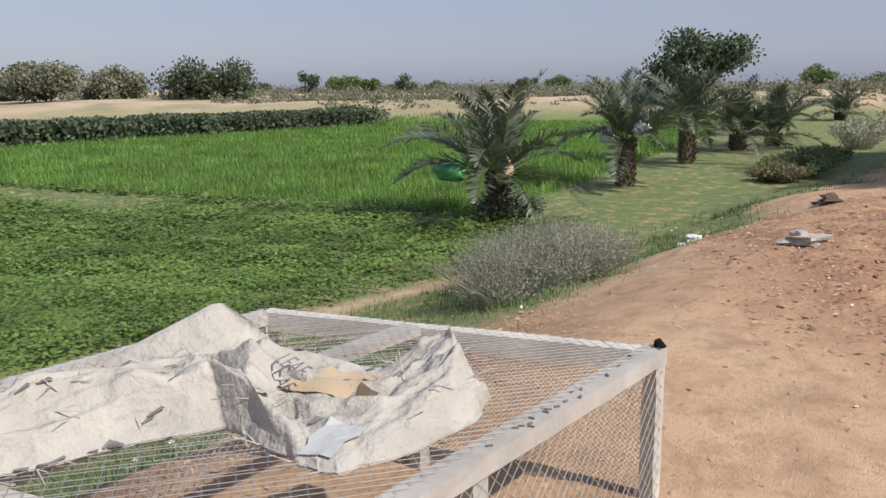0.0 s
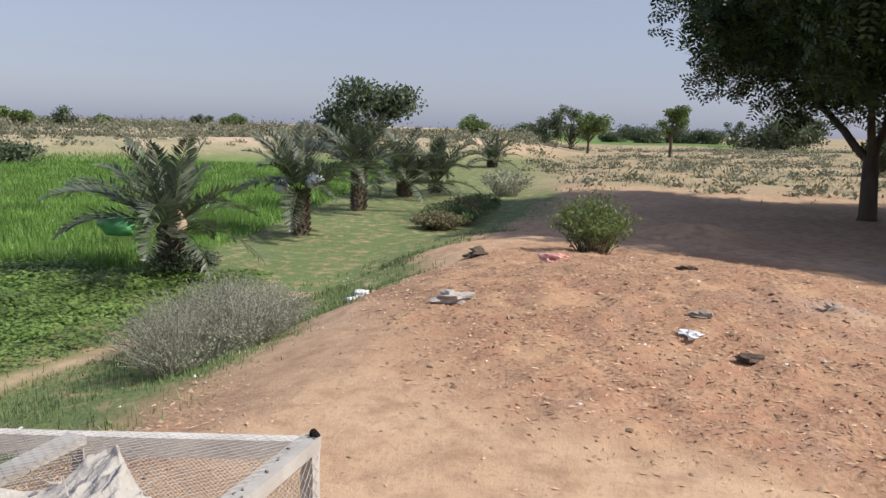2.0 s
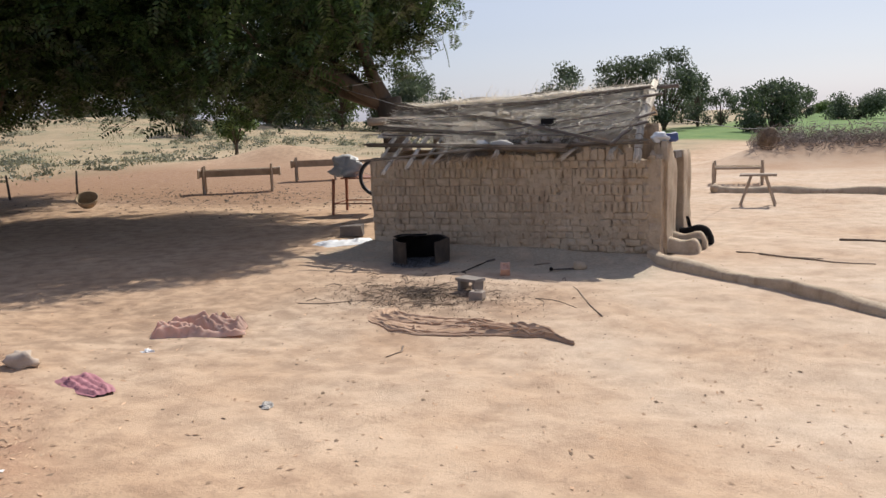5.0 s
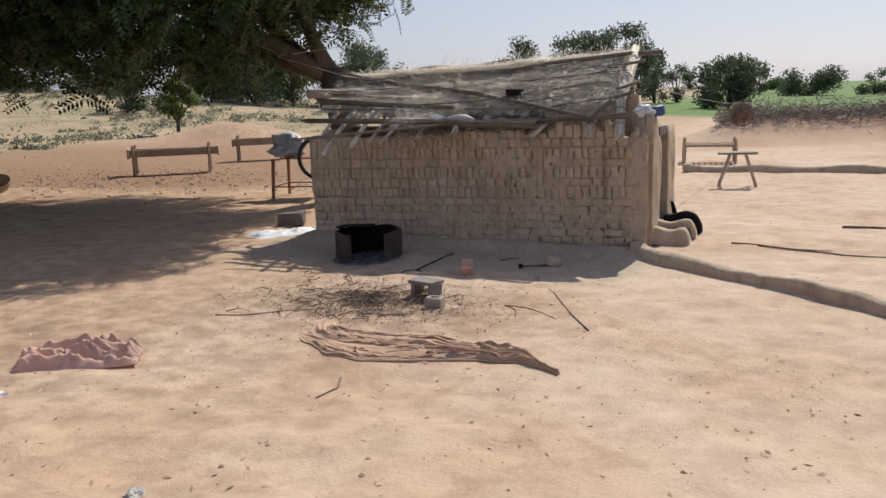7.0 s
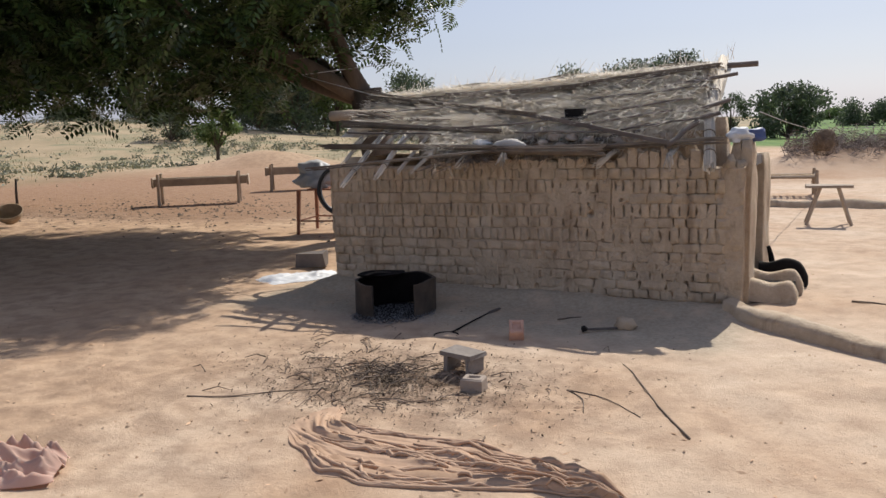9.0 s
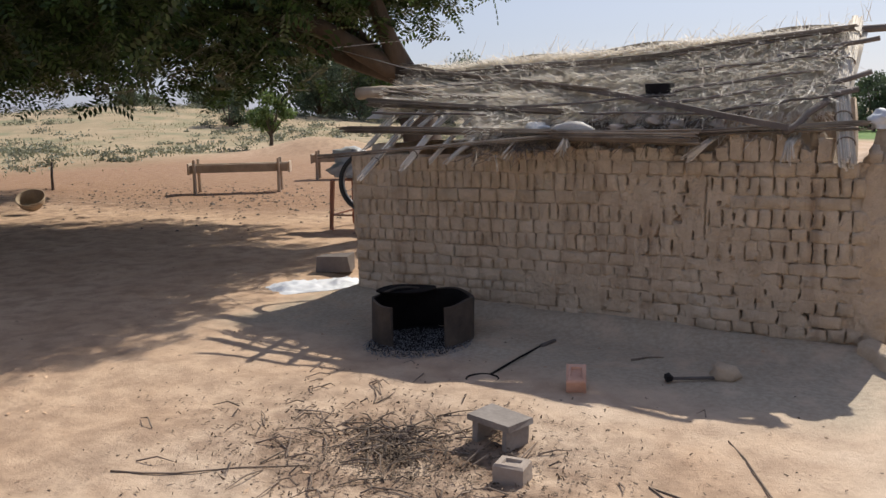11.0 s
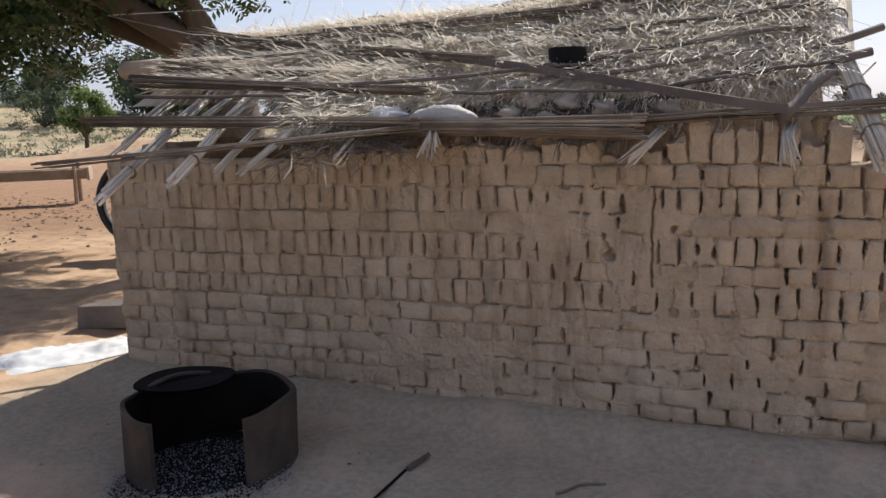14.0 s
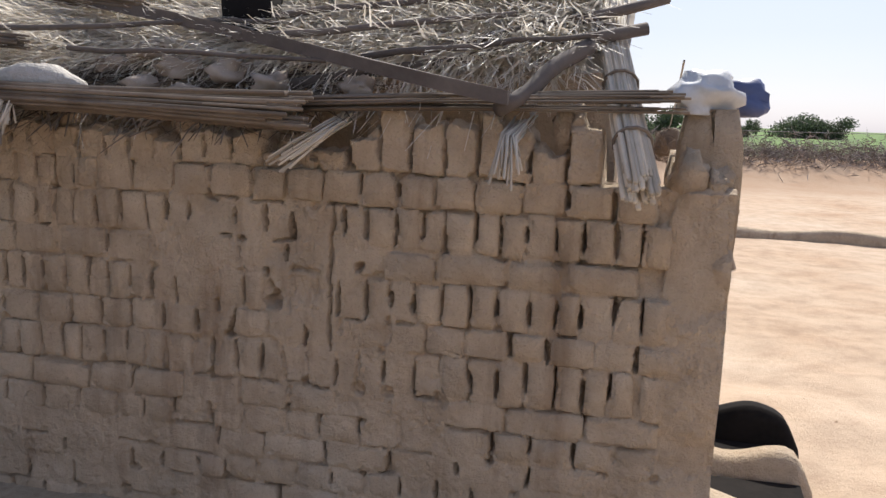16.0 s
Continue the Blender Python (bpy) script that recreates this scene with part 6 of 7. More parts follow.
single("mud_lump", lump(0.15, 71, (0.8, 1.2, 0.9), 0.2), M_MUD, "rounded mud lump at the curb's end", "mud", (-1.1, 10.1, -0.02), 0, True)
cloth("pale_rag", "pale green rag lying beside the curb", 4.1, 10.0, 10, 0.9, 0.4, 0.3, 2, 0.06, M_WHITE, 29, 0.006, 30, 14)
ballob = thing("net_ball", "round bundle of dry net hanging from a wire", "bundle", (-0.15, 12.2, 1.22))
b = Build()
for k in range(240):
    d = Vector(rng.normal(0, 1, 3)).normalized() * 0.27
    e = (d + Vector(rng.normal(0, 0.10, 3))).normalized() * 0.30
    b.tube([d, (d + e) * 0.54, e], 0.006, 4, False)
part("netting", b, M_TWIG, ballob)
part("core", lump(0.22, 75, (1, 1, 1.2), 0.3), M_LITTER, ballob, smooth=True).matrix_basis = pose(0, 0, -0.18)
b = Build()
b.tube([(-0.15, 1.98, 1.9), (-0.15, 4.5, 1.76), (-0.15, 8.5, 1.58), (-0.15, 12.2, 1.50), (5.0, 18.0, 1.55), (13.0, 24.0, 1.9)], 0.006, 5)
single("wire", b, M_WIRE, "thin grey wire strung from the hut's roof", "wire")
b = Build()
b.tube([(-4.7, 1.2, 2.25), (-7.0, 2.6, 2.7), (-6.6, 4.2, 2.9)], 0.006, 5)
single("wire", b, M_WIRE, "thin dark wire from the roof to a tree", "wire")
b = Build()
b.tube([(0, 0, 0), (0, 0, 1.9)], [0.05, 0.04], 7)
single("wire_post", b, M_POLE, "wooden post carrying the wire", "post", on(13.0, 24.0), 0, True)

# ---- coop, palms, bushes, crops ----
coop = thing("wire_coop", "whitewashed wooden chicken coop frame covered with wire mesh", "coop", (0.27, -13.05, 0.0), 0)
CO = Vector((0.27, -13.05, 0.0))
UX = Vector((1.0, -0.165, 0.0)).normalized()       # along the near side rail
UY = Vector((0.19, -1.47, 0.0)).normalized()       # along the far rail
TOP, LX, LY = 1.02, 1.95, 1.48
coop_ground = 0.40


def cp(a, c, z):
    return UX * a + UY * c + Vector((0, 0, z))


def beam(p, q, w, h, mat, name, label=""):
    bb = Build()
    d = (q - p).normalized()
    s = d.cross(Vector((0, 0, 1)))
    s = s.normalized() if s.length > 0.1 else UX.copy()
    u = s.cross(d)
    pts = []
    for t in np.linspace(0, 1, 9):
        c = p.lerp(q, t)
        for i, j in ((-1, -1), (1, -1), (1, 1), (-1, 1)):
            pts.append(c + s * (i * w / 2 + rng.uniform(-0.002, 0.002)) + u * (j * h / 2 + rng.uniform(-0.002, 0.002)))
    fs = [(0, 1, 2, 3), (35, 34, 33, 32)]
    for r in range(8):
        for k in range(4):
            fs.append((r * 4 + k, (r + 1) * 4 + k, (r + 1) * 4 + (k + 1) % 4, r * 4 + (k + 1) % 4))
    bb.add(pts, fs)
    return part(name, bb, mat, coop, label)


rail = beam(cp(-0.02, 0, TOP), cp(LX, 0, TOP), 0.075, 0.05, M_PALEWOOD, "top_rail", "pale flaking rail with wire staples")
beam(cp(0, 0.0, TOP - 0.02), cp(0, LY, TOP - 0.02), 0.055, 0.075, M_PALEWOOD, "top_rail")
beam(cp(LX, 0.0, TOP - 0.01), cp(LX, LY, TOP - 0.01), 0.06, 0.05, M_PALEWOOD, "top_rail")
beam(cp(0.0, LY, TOP - 0.01), cp(LX, LY, TOP - 0.01), 0.06, 0.05, M_PALEWOOD, "top_rail")
beam(cp(0.03, 0.84, TOP + 0.01), cp(LX - 0.03, 0.84, TOP + 0.01), 0.085, 0.03, M_PALEWOOD, "cross_bar", "pale cross bar under the mesh")
beam(cp(1.55, 0.05, TOP - 0.01), cp(1.55, LY - 0.03, TOP - 0.01), 0.085, 0.03, M_PALEWOOD, "cross_bar")
for a, c in ((0, 0), (LX, 0), (0, LY), (LX, LY), (0, 0.84), (1.0, 0.0)):
    beam(cp(a + 0.0, c, 0.30), cp(a, c, TOP - 0.03), 0.06, 0.05, M_PALEWOOD, "post")
beam(cp(0, 0, coop_ground + 0.05), cp(LX, 0, coop_ground + 0.05), 0.05, 0.06, M_PALEWOOD, "bottom_rail")
beam(cp(0, 0, coop_ground + 0.02), cp(0, LY, coop_ground + 0.0), 0.05, 0.06, M_PALEWOOD, "bottom_rail")
b = Build()
for k in range(30):
    t = rng.uniform(0, LX)
    b.box(cp(t, rng.uniform(-0.03, 0.03), TOP + 0.027), (0.016, 0.006, 0.005), Euler((0, 0, rng.uniform(0, 3))).to_matrix())
tagged(part("staples", b, M_GREYWOOD, rail, "dark rusty wire staples"), kind="stuff")
b = Build()
b.tube([cp(-0.01, -0.01, TOP - 0.02), cp(-0.005, -0.015, TOP + 0.03), cp(0.0, -0.01, TOP + 0.05)], [0.020, 0.022, 0.012], 7)
part("corner_knot", b, M_SOOT, coop, "dark wire knot on the corner")


def mesh_panel(o, du, dv, nu, nv, cell, name):
    """Diamond wire mesh between two directions."""
    L, W = du.length, dv.length
    u, v = du.normalized(), dv.normalized()
    nrm = u.cross(v)
    bb = Build()
    r = 0.0010
    s = cell
    k = -W
    while k < L:
        for sgn in (1, -1):
            x0, y0 = k, 0.0
            lo, hi = max(0.0, -x0 / W), min(1.0, (L - x0) / W)
            if hi <= lo:
                continue
            pa, pb = (x0 + W * lo, W * lo), (x0 + W * hi, W * hi)
            if sgn < 0:
                pa, pb = (pa[0], W - pa[1]), (pb[0], W - pb[1])
            A = o + u * pa[0] + v * pa[1]
            B = o + u * pb[0] + v * pb[1]
            bb.tube([A, A.lerp(B, 0.5) + nrm * rng.uniform(-0.006, 0.006), B], r, 3, False)
        k += s
    return part(name, bb, M_WIRE, coop, "galvanised diamond wire mesh")


mesh_panel(cp(0, 0, TOP + 0.03), UX * LX, UY * LY, 0, 0, 0.045, "top_mesh")
mesh_panel(cp(0, -0.03, coop_ground + 0.02), UX * LX, Vector((0, 0, TOP - coop_ground - 0.03)), 0, 0, 0.05, "side_mesh")
mesh_panel(cp(-0.03, 0, coop_ground + 0.02), UY * LY, Vector((0, 0, TOP - coop_ground - 0.04)), 0, 0, 0.018, "end_mesh")
mesh_panel(cp(0, LY, coop_ground - 0.2), UX * LX, Vector((0, 0, TOP - coop_ground + 0.17)), 0, 0, 0.04, "back_mesh")

# torn white sacks heaped on the coop
n, m = 190, 90
NEAR_EDGE = ((0.66, 0.16), (0.84, 0.10), (1.08, 0.09), (1.24, 0.17), (1.20, 0.34), (1.10, 0.60), (1.33, 0.70), (1.64, 0.84))
FAR_EDGE = ((0.50, 0.34), (0.40, 0.50), (0.58, 0.60), (0.62, 0.80), (0.70, 0.98), (0.76, 1.10), (0.92, 1.20), (1.54, 1.00))
st8 = np.linspace(0, 1, 8)
uu = np.linspace(0, 1, n)
na, nc = (np.interp(uu, st8, [p[k] for p in NEAR_EDGE]) for k in (0, 1))
fa, fc = (np.interp(uu, st8, [p[k] for p in FAR_EDGE]) for k in (0, 1))
U, V = np.meshgrid(uu, np.linspace(0, 1, m), indexing="ij")
rag = 0.05 * (fbm(U * 14, V * 3, 90, 2) - 0.5)
A = na[:, None] * (1 - V) + fa[:, None] * V + rag
C = nc[:, None] * (1 - V) + fc[:, None] * V + 0.05 * (fbm(U * 12 + 5, V * 3, 91, 2) - 0.5)


def crest(p, q, seed, k):
    return (1 - np.abs(2 * fbm(p, q, seed, 2) - 1)) ** k


H = 0.008 + 0.085 * crest(U * 3.0, V * 2.2 + U * 1.2, 93, 2.2) + 0.050 * crest(U * 5.0 + V * 2, V * 4.0 - U * 2, 95, 2.5) + 0.014 * crest(U * 16.0, V * 12.0, 96, 2) + 0.008 * fbm(U * 60, V * 40, 98, 2)
EDGE = np.minimum(1.0, np.minimum(np.minimum(V, 1 - V) * 5 + 0.05, U * 8 + 0.05))
HZ = TOP + 0.035 + H * EDGE - 0.5 * np.maximum(0, C - LY - 0.02)
pts = [cp(A[i, j], C[i, j], HZ[i, j]) for i in range(n) for j in range(m)]
fs = [(i * m + j, (i + 1) * m + j, (i + 1) * m + j + 1, i * m + j + 1) for i in range(n - 1) for j in range(m - 1)]
b = Build()
b.add([Vector(p) for p in pts], fs)
b.add([Vector(p) - Vector((0, 0, 0.004)) for p in pts], [tuple(reversed(f)) for f in fs])
sacks = thing("torn_sack", "torn white woven sack crumpled over the wire coop", "sack", (0.27, -13.05, 0.0))
part("sack_cloth", b, M_SACK, sacks, smooth=True)
b = Build()
flap = []
base_line = (cp(0.95, 1.24, TOP + 0.05), cp(0.76, 1.02, TOP + 0.09), cp(0.60, 0.84, TOP + 0.05))
peak = cp(0.60, 1.10, TOP + 0.205)
for i in range(22):
    for j in range(16):
        u, v = i / 21, j / 15
        foot = base_line[0].lerp(base_line[1], u * 2) if u < 0.5 else base_line[1].lerp(base_line[2], u * 2 - 1)
        p = foot.lerp(peak + (foot - base_line[1]) * 0.06, v)
        flap.append(p + (UX * 0.9 - UY * 0.4) * (0.035 * math.sin(math.pi * v) * math.sin(5 * u + 0.6)) + Vector((0, 0, 0.012 * math.sin(11 * u + 3 * v) * (1 - v))))
ff = [(i * 16 + j, (i + 1) * 16 + j, (i + 1) * 16 + j + 1, i * 16 + j + 1) for i in range(21) for j in range(15)]
b.add(flap, ff)
b.add([p + UX * -0.004 for p in flap], [tuple(reversed(f)) for f in ff])
part("raised_flap", b, M_SACK, sacks, "stiff raised corner of the sack", True)


def sack_z(a, c):
    best = min(range(len(pts)), key=lambda k: (pts[k] - cp(a, c, TOP)).xy.length)
    return pts[best]


b = Build()
for k in range(190):
    p = sack_z(rng.uniform(0.35, 1.7), rng.uniform(0.1, 1.3))
    d = Vector((rng.normal(), rng.normal(), rng.uniform(-0.1, 0.7))).normalized()
    b.blade(p, p + d * rng.uniform(0.03, 0.09), 0.0045, (0.3, 0.2, 1))
tagged(part("frayed_threads", b, M_SACK, sacks, "frayed plastic threads"), kind="stuff")
b = Build()
for k in range(46):
    a, c = rng.uniform(0.55, 1.6), rng.choice([0.36, 0.52, 0.72, 0.88, 1.0]) + rng.normal(0, 0.015)
    p = sack_z(a, c) + Vector((0, 0, 0.006))
    q = sack_z(a + 0.035, c) + Vector((0, 0, 0.006))
    b.blade(p, q, rng.uniform(0.012, 0.03), (0, 0, 1))
tagged(part("faded_print", b, M_INK, sacks, "faded dark printed marks"), kind="stuff")
word = bpy.data.curves.new("printed_word", "FONT")
word.body = "LEAF"
word.size = 0.075
wp = sack_z(0.86, 0.66)
wo = new("printed_word", word)
wo.data.materials.append(M_INK)
wo.parent = sacks
wo.matrix_basis = pose(wp.x, wp.y, wp.z + 0.014, 14, 0, 62)
tagged(wo, "faded dark printed word")
b = Build()
patch = [sack_z(0.72 + 0.04 * i, 0.40 + 0.04 * j) + Vector((0, 0, 0.007)) for i in range(6) for j in range(6)]
b.add(patch, [(i * 6 + j, (i + 1) * 6 + j, (i + 1) * 6 + j + 1, i * 6 + j + 1) for i in range(5) for j in range(5)])
# lining patch, and a dark patch painting the shade inside a torn hollow
for a0, c0, na_, nc_, mat_, nm_, words_ in ((1.10, 0.20, 5, 4, M_GREYCLOTH, "lining_patch", "blue-grey lining showing through a tear"), (0.86, 0.34, 4, 3, M_LITTER, "torn_hole", "dark patch painted for the shade inside a torn hollow of the sack")):
    tear = Build()
    tear.add([sack_z(a0 + 0.028 * i + 0.01 * math.sin(j * 3), c0 + 0.028 * j + 0.01 * math.sin(i * 4)) + Vector((0, 0, 0.008)) for i in range(na_) for j in range(nc_)], [(i * nc_ + j, (i + 1) * nc_ + j, (i + 1) * nc_ + j + 1, i * nc_ + j + 1) for i in range(na_ - 1) for j in range(nc_ - 1)])
    part(nm_, tear, mat_, sacks, words_)
part("stain", b, M_SACK_STAIN, sacks, "yellow-brown stained patch", True)


# ---- date palms ----
def palm(x, y, trunk_h, r, frond, count, label, seed, skirt=14):
    g = np.random.default_rng(seed)
    t = thing("date_palm", label, "palm", on(x, y), 0, "date palms beside the field")
    bb = Build()
    bb.tube([(0, 0, -0.15), (0.0, 0, trunk_h * 0.5), (0.03, 0.02, trunk_h)], [r * 1.25, r * 1.1, r * 0.8], 10)
    for k in range(90):
        a, z = k * 2.4, trunk_h * (k / 90)
        d = Vector((math.cos(a), math.sin(a), 0))
        bb.tube([d * r * 0.9 + Vector((0, 0, z)), d * (r * 1.5) + Vector((0, 0, z + 0.10))], [0.045, 0.022], 5)
    part("trunk", bb, M_PALMBARK, t)
    C, A, W = [], [], []
    for k in range(count):
        rib = Build()
        a = k * 2.399 + g.uniform(-0.2, 0.2)
        el = radians(g.uniform(36, 80)) if k < count * 0.72 else radians(g.uniform(5, 36))
        ln = frond * g.uniform(0.8, 1.1)
        p = Vector((0.05 * math.cos(a), 0.05 * math.sin(a), trunk_h - 0.05))
        d = Vector((math.cos(a) * math.cos(el), math.sin(a) * math.cos(el), math.sin(el)))
        line = [p.copy()]
        side0 = Vector((-math.sin(a), math.cos(a), 0))
        steps = 16
        for s in range(steps):
            d = (d + Vector((0, 0, -0.035 - 0.006 * s))).normalized()
            p = p + d * ln / steps
            line.append(p.copy())
            up = side0.cross(d) * -1
            f = (s + 1) / steps
            if f < 0.16:
                continue
            ll = ln * 0.23 * math.sin(math.pi * min(1.0, 0.18 + 0.80 * f)) ** 0.6
            for q in range(4):
                base = p - d * ln / steps * q / 4
                for sg in (-1, 1):
                    ax = (side0 * sg * g.uniform(0.7, 1.0) + d * g.uniform(0.6, 1.0) + up * g.uniform(-0.15, 0.45) + Vector(g.normal(0, 0.12, 3))).normalized() * ll * g.uniform(0.85, 1.1) * 0.5
                    C.append(base + ax)
                    A.append(ax)
                    W.append(ax.cross(up).normalized() * 0.017 + up * 0.006)
        rib.tube(line, list(np.linspace(0.020, 0.004, len(line))), 5)
        part("frond_rib", rib, L_LIGHT, t, "pale green frond rib") if k < 24 else None
    v, f = quads(np.array([tuple(c) for c in C]), np.array([tuple(c) for c in A]), np.array([tuple(c) for c in W]))
    part("fronds", big_mesh("fronds", v, f, L_PALM), L_PALM, t, "grey-green feather fronds")
    return t


p1 = palm(-9.9, -18.4, 0.80, 0.15, 1.92, 22, "young date palm with bags tied at its crown", 1)
palm(-15.4, -17.85, 1.05, 0.17, 1.9, 22, "date palm with white bags tied at its crown", 2)
palm(-21.4, -17.85, 1.2, 0.18, 2.15, 22, "date palm with a ragged grey-green crown", 3)
palm(-26.9, -17.4, 0.5, 0.2, 2.4, 30, "low bushy date palm with drooping fronds", 4)
palm(-29.5, -16.6, 0.4, 0.2, 2.2, 22, "low bushy date palm with drooping fronds", 5)
palm(-52.3, -15.9, 0.4, 0.25, 2.4, 22, "far low date palm on pale sand", 6)
z9 = zat(-9.9, -18.4)
single("green_bag", lump(0.22, 101, (1.5, 0.8, 0.9), 0.3, 14, 20), M_GREENBAG, "green plastic bag tied to the palm", "bag", (-9.45, -19.1, z9 + 0.70), 70, True)
single("tan_bag", lump(0.16, 103, (0.9, 0.9, 1.7), 0.25, 14, 20), M_SACK_STAIN, "tan sack tied to the palm trunk", "bag", (-9.72, -18.2, z9 + 0.66), 0, True)
z15 = zat(-15.4, -17.85)
single("white_bag", lump(0.19, 105, (1.1, 0.9, 0.9), 0.3, 14, 20), M_WHITE, "white plastic bag tied to the palm", "bag", (-15.3, -18.25, z15 + 0.98), 0, True, "bags tied to the palm")
single("white_bag", lump(0.22, 107, (1.1, 0.9, 0.9), 0.3, 14, 20), M_WHITE, "white plastic bag tied to the palm", "bag", (-15.2, -17.45, z15 + 1.12), 0, True, "bags tied to the palm")


# ---- bushes, grass and crops: blades by arrays ----
def blades(x, y, h, w, lean, bend=0.35, seed=1, base=None):
    """Grass blades or thin stems as tapered quads standing on the ground."""
    g = np.random.default_rng(seed)
    n = len(x)
    z = height(x, y) if base is None else base
    a = g.uniform(0, 2 * np.pi, n)
    d = np.stack([np.cos(a), np.sin(a), np.zeros(n)], axis=1)
    s = np.stack([-np.sin(a), np.cos(a), np.zeros(n)], axis=1) * (w / 2)[:, None]
    p = np.stack([x, y, z - 0.01], axis=1)
    ln = g.uniform(0, 1, n)[:, None] * lean
    tip = p + d * (h[:, None] * ln) + np.array([0, 0, 1.0]) * (h * (1 - 0.4 * ln[:, 0] ** 2))[:, None]
    v = np.stack([p - s, p + s, tip + s * 0.25, tip - s * 0.25], axis=1).reshape(-1, 3)
    return v, np.arange(4 * n).reshape(-1, 4)


def scatter(n, x0, x1, y0, y1, mask=None):
    x, y = rng.uniform(x0, x1, n), rng.uniform(y0, y1, n)
    if mask is not None:
        keep = rng.uniform(0, 1, n) < mask(x, y)
        x, y = x[keep], y[keep]
    return x, y


def stuff(name, v, f, mat, label, category):
    return tagged(part(name, big_mesh(name, v, f, mat), mat), label, category, kind="stuff")


def near_weight(x, y, d0):
    """Thinner with distance from the coop's corner of the yard."""
    d = np.hypot(x - 2.5, y + 12.5)
    return np.clip((d0 / np.maximum(d, 1)) ** 2, 0, 1)


# clover plot: small leaves in a dense low canopy
x, y = scatter(420000, -9.9, 7, -34, -16.6, lambda x, y: crop_near(x, y) * near_weight(x, y, 9) * (1 - 0.92 * smooth01((x + 9.6) / 0.4) * smooth01((-7.4 - x + 0.15 * (y + 28)) / 0.7) * smooth01((-y - 24.3) / 1.5)) * (0.35 + 0.65 * smooth01((fbm(x * 1.3, y * 1.3, 45, 3) - 0.36) / 0.2)))
n = len(x)
hh = (0.05 + 0.12 * fbm(x * 1.6, y * 1.6, 46, 2)) * rng.uniform(0.5, 1.2, n)
sz = 0.028 * rng.uniform(0.6, 1.3, n) * np.clip(np.hypot(x - 2.5, y + 12.5) / 9, 1, 2.2)
a = rng.uniform(0, 6.28, n)
al = np.stack([np.cos(a), np.sin(a), rng.uniform(-0.3, 0.5, n)], axis=1) * sz[:, None]
ac = np.stack([-np.sin(a), np.cos(a), rng.uniform(-0.3, 0.3, n)], axis=1) * (sz * 0.7)[:, None]
v, f = quads(np.stack([x, y, height(x, y) + hh], axis=1), al, ac)
stuff("clover", v, f, L_CLOVER, "low green clover growing in a field plot", "crop")

# bright fodder plot: upright blades
x, y = scatter(420000, -46, -9.6, -44, -18.5, lambda x, y: crop_far(x, y) * np.clip((17 / np.hypot(x - 2.5, y + 12.5)) ** 1.7, 0.03, 1) * (1 - smooth01((dune_mask(x, y) - 0.1) / 0.3)))
n = len(x)
far = np.clip(np.hypot(x - 2.5, y + 12.5) / 17, 1, 3)
v, f = blades(x, y, 0.22 * rng.uniform(0.6, 1.2, n), 0.016 * far, 0.8, seed=5)
stuff("fodder_crop", v, f, L_CROP, "bright green fodder crop standing in a field", "crop")

# tall hedge-like crop at the far end of the field
t = rng.uniform(0, 1, 26000)
hx, hy = -14 - 26 * t + rng.normal(0, 0.6, len(t)), -46.2 + 4.6 * t + rng.normal(0, 0.7, len(t))
hz = height(hx, hy) + rng.uniform(0, 1, len(t)) * (0.85 + 0.35 * fbm(hx * 0.8, hy * 0.8, 47, 2))
a = unit(rng.normal(0, 1, (len(t), 3))) * 0.13
v, f = quads(np.stack([hx, hy, hz], axis=1), a, unit(np.cross(a, rng.normal(0, 1, (len(t), 3)))) * 0.07)
stuff("tall_crop", v, f, L_FAR, "tall dark green crop row edging the field", "crop")

# grass on the bank and along the palms
x, y = scatter(200000, -34, 5, -19.5, -10.5, lambda x, y: np.clip(smooth01((bank(x, y) - 0.2) / 0.4) + 0.6 * smooth01((-x - 16) / 4) * smooth01((-y - 11.5) / 2), 0, 1) * (1 - crop_near(x, y)) * (1 - 0.9 * (np.abs(y + 17.3 + 0.30 * (x + 4)) < 0.2)) * near_weight(x, y, 14) * (0.2 + 0.8 * smooth01((fbm(x * 1.1, y * 1.1, 48, 3) - 0.38) / 0.2)))
n = len(x)
v, f = blades(x, y, 0.075 * rng.uniform(0.4, 1.4, n), 0.010 * np.clip(np.hypot(x - 2.5, y + 12.5) / 8, 1, 3), 1.2, seed=6)
stuff("bank_grass", v, f, L_GRASS, "short patchy grass on the bank", "grass")


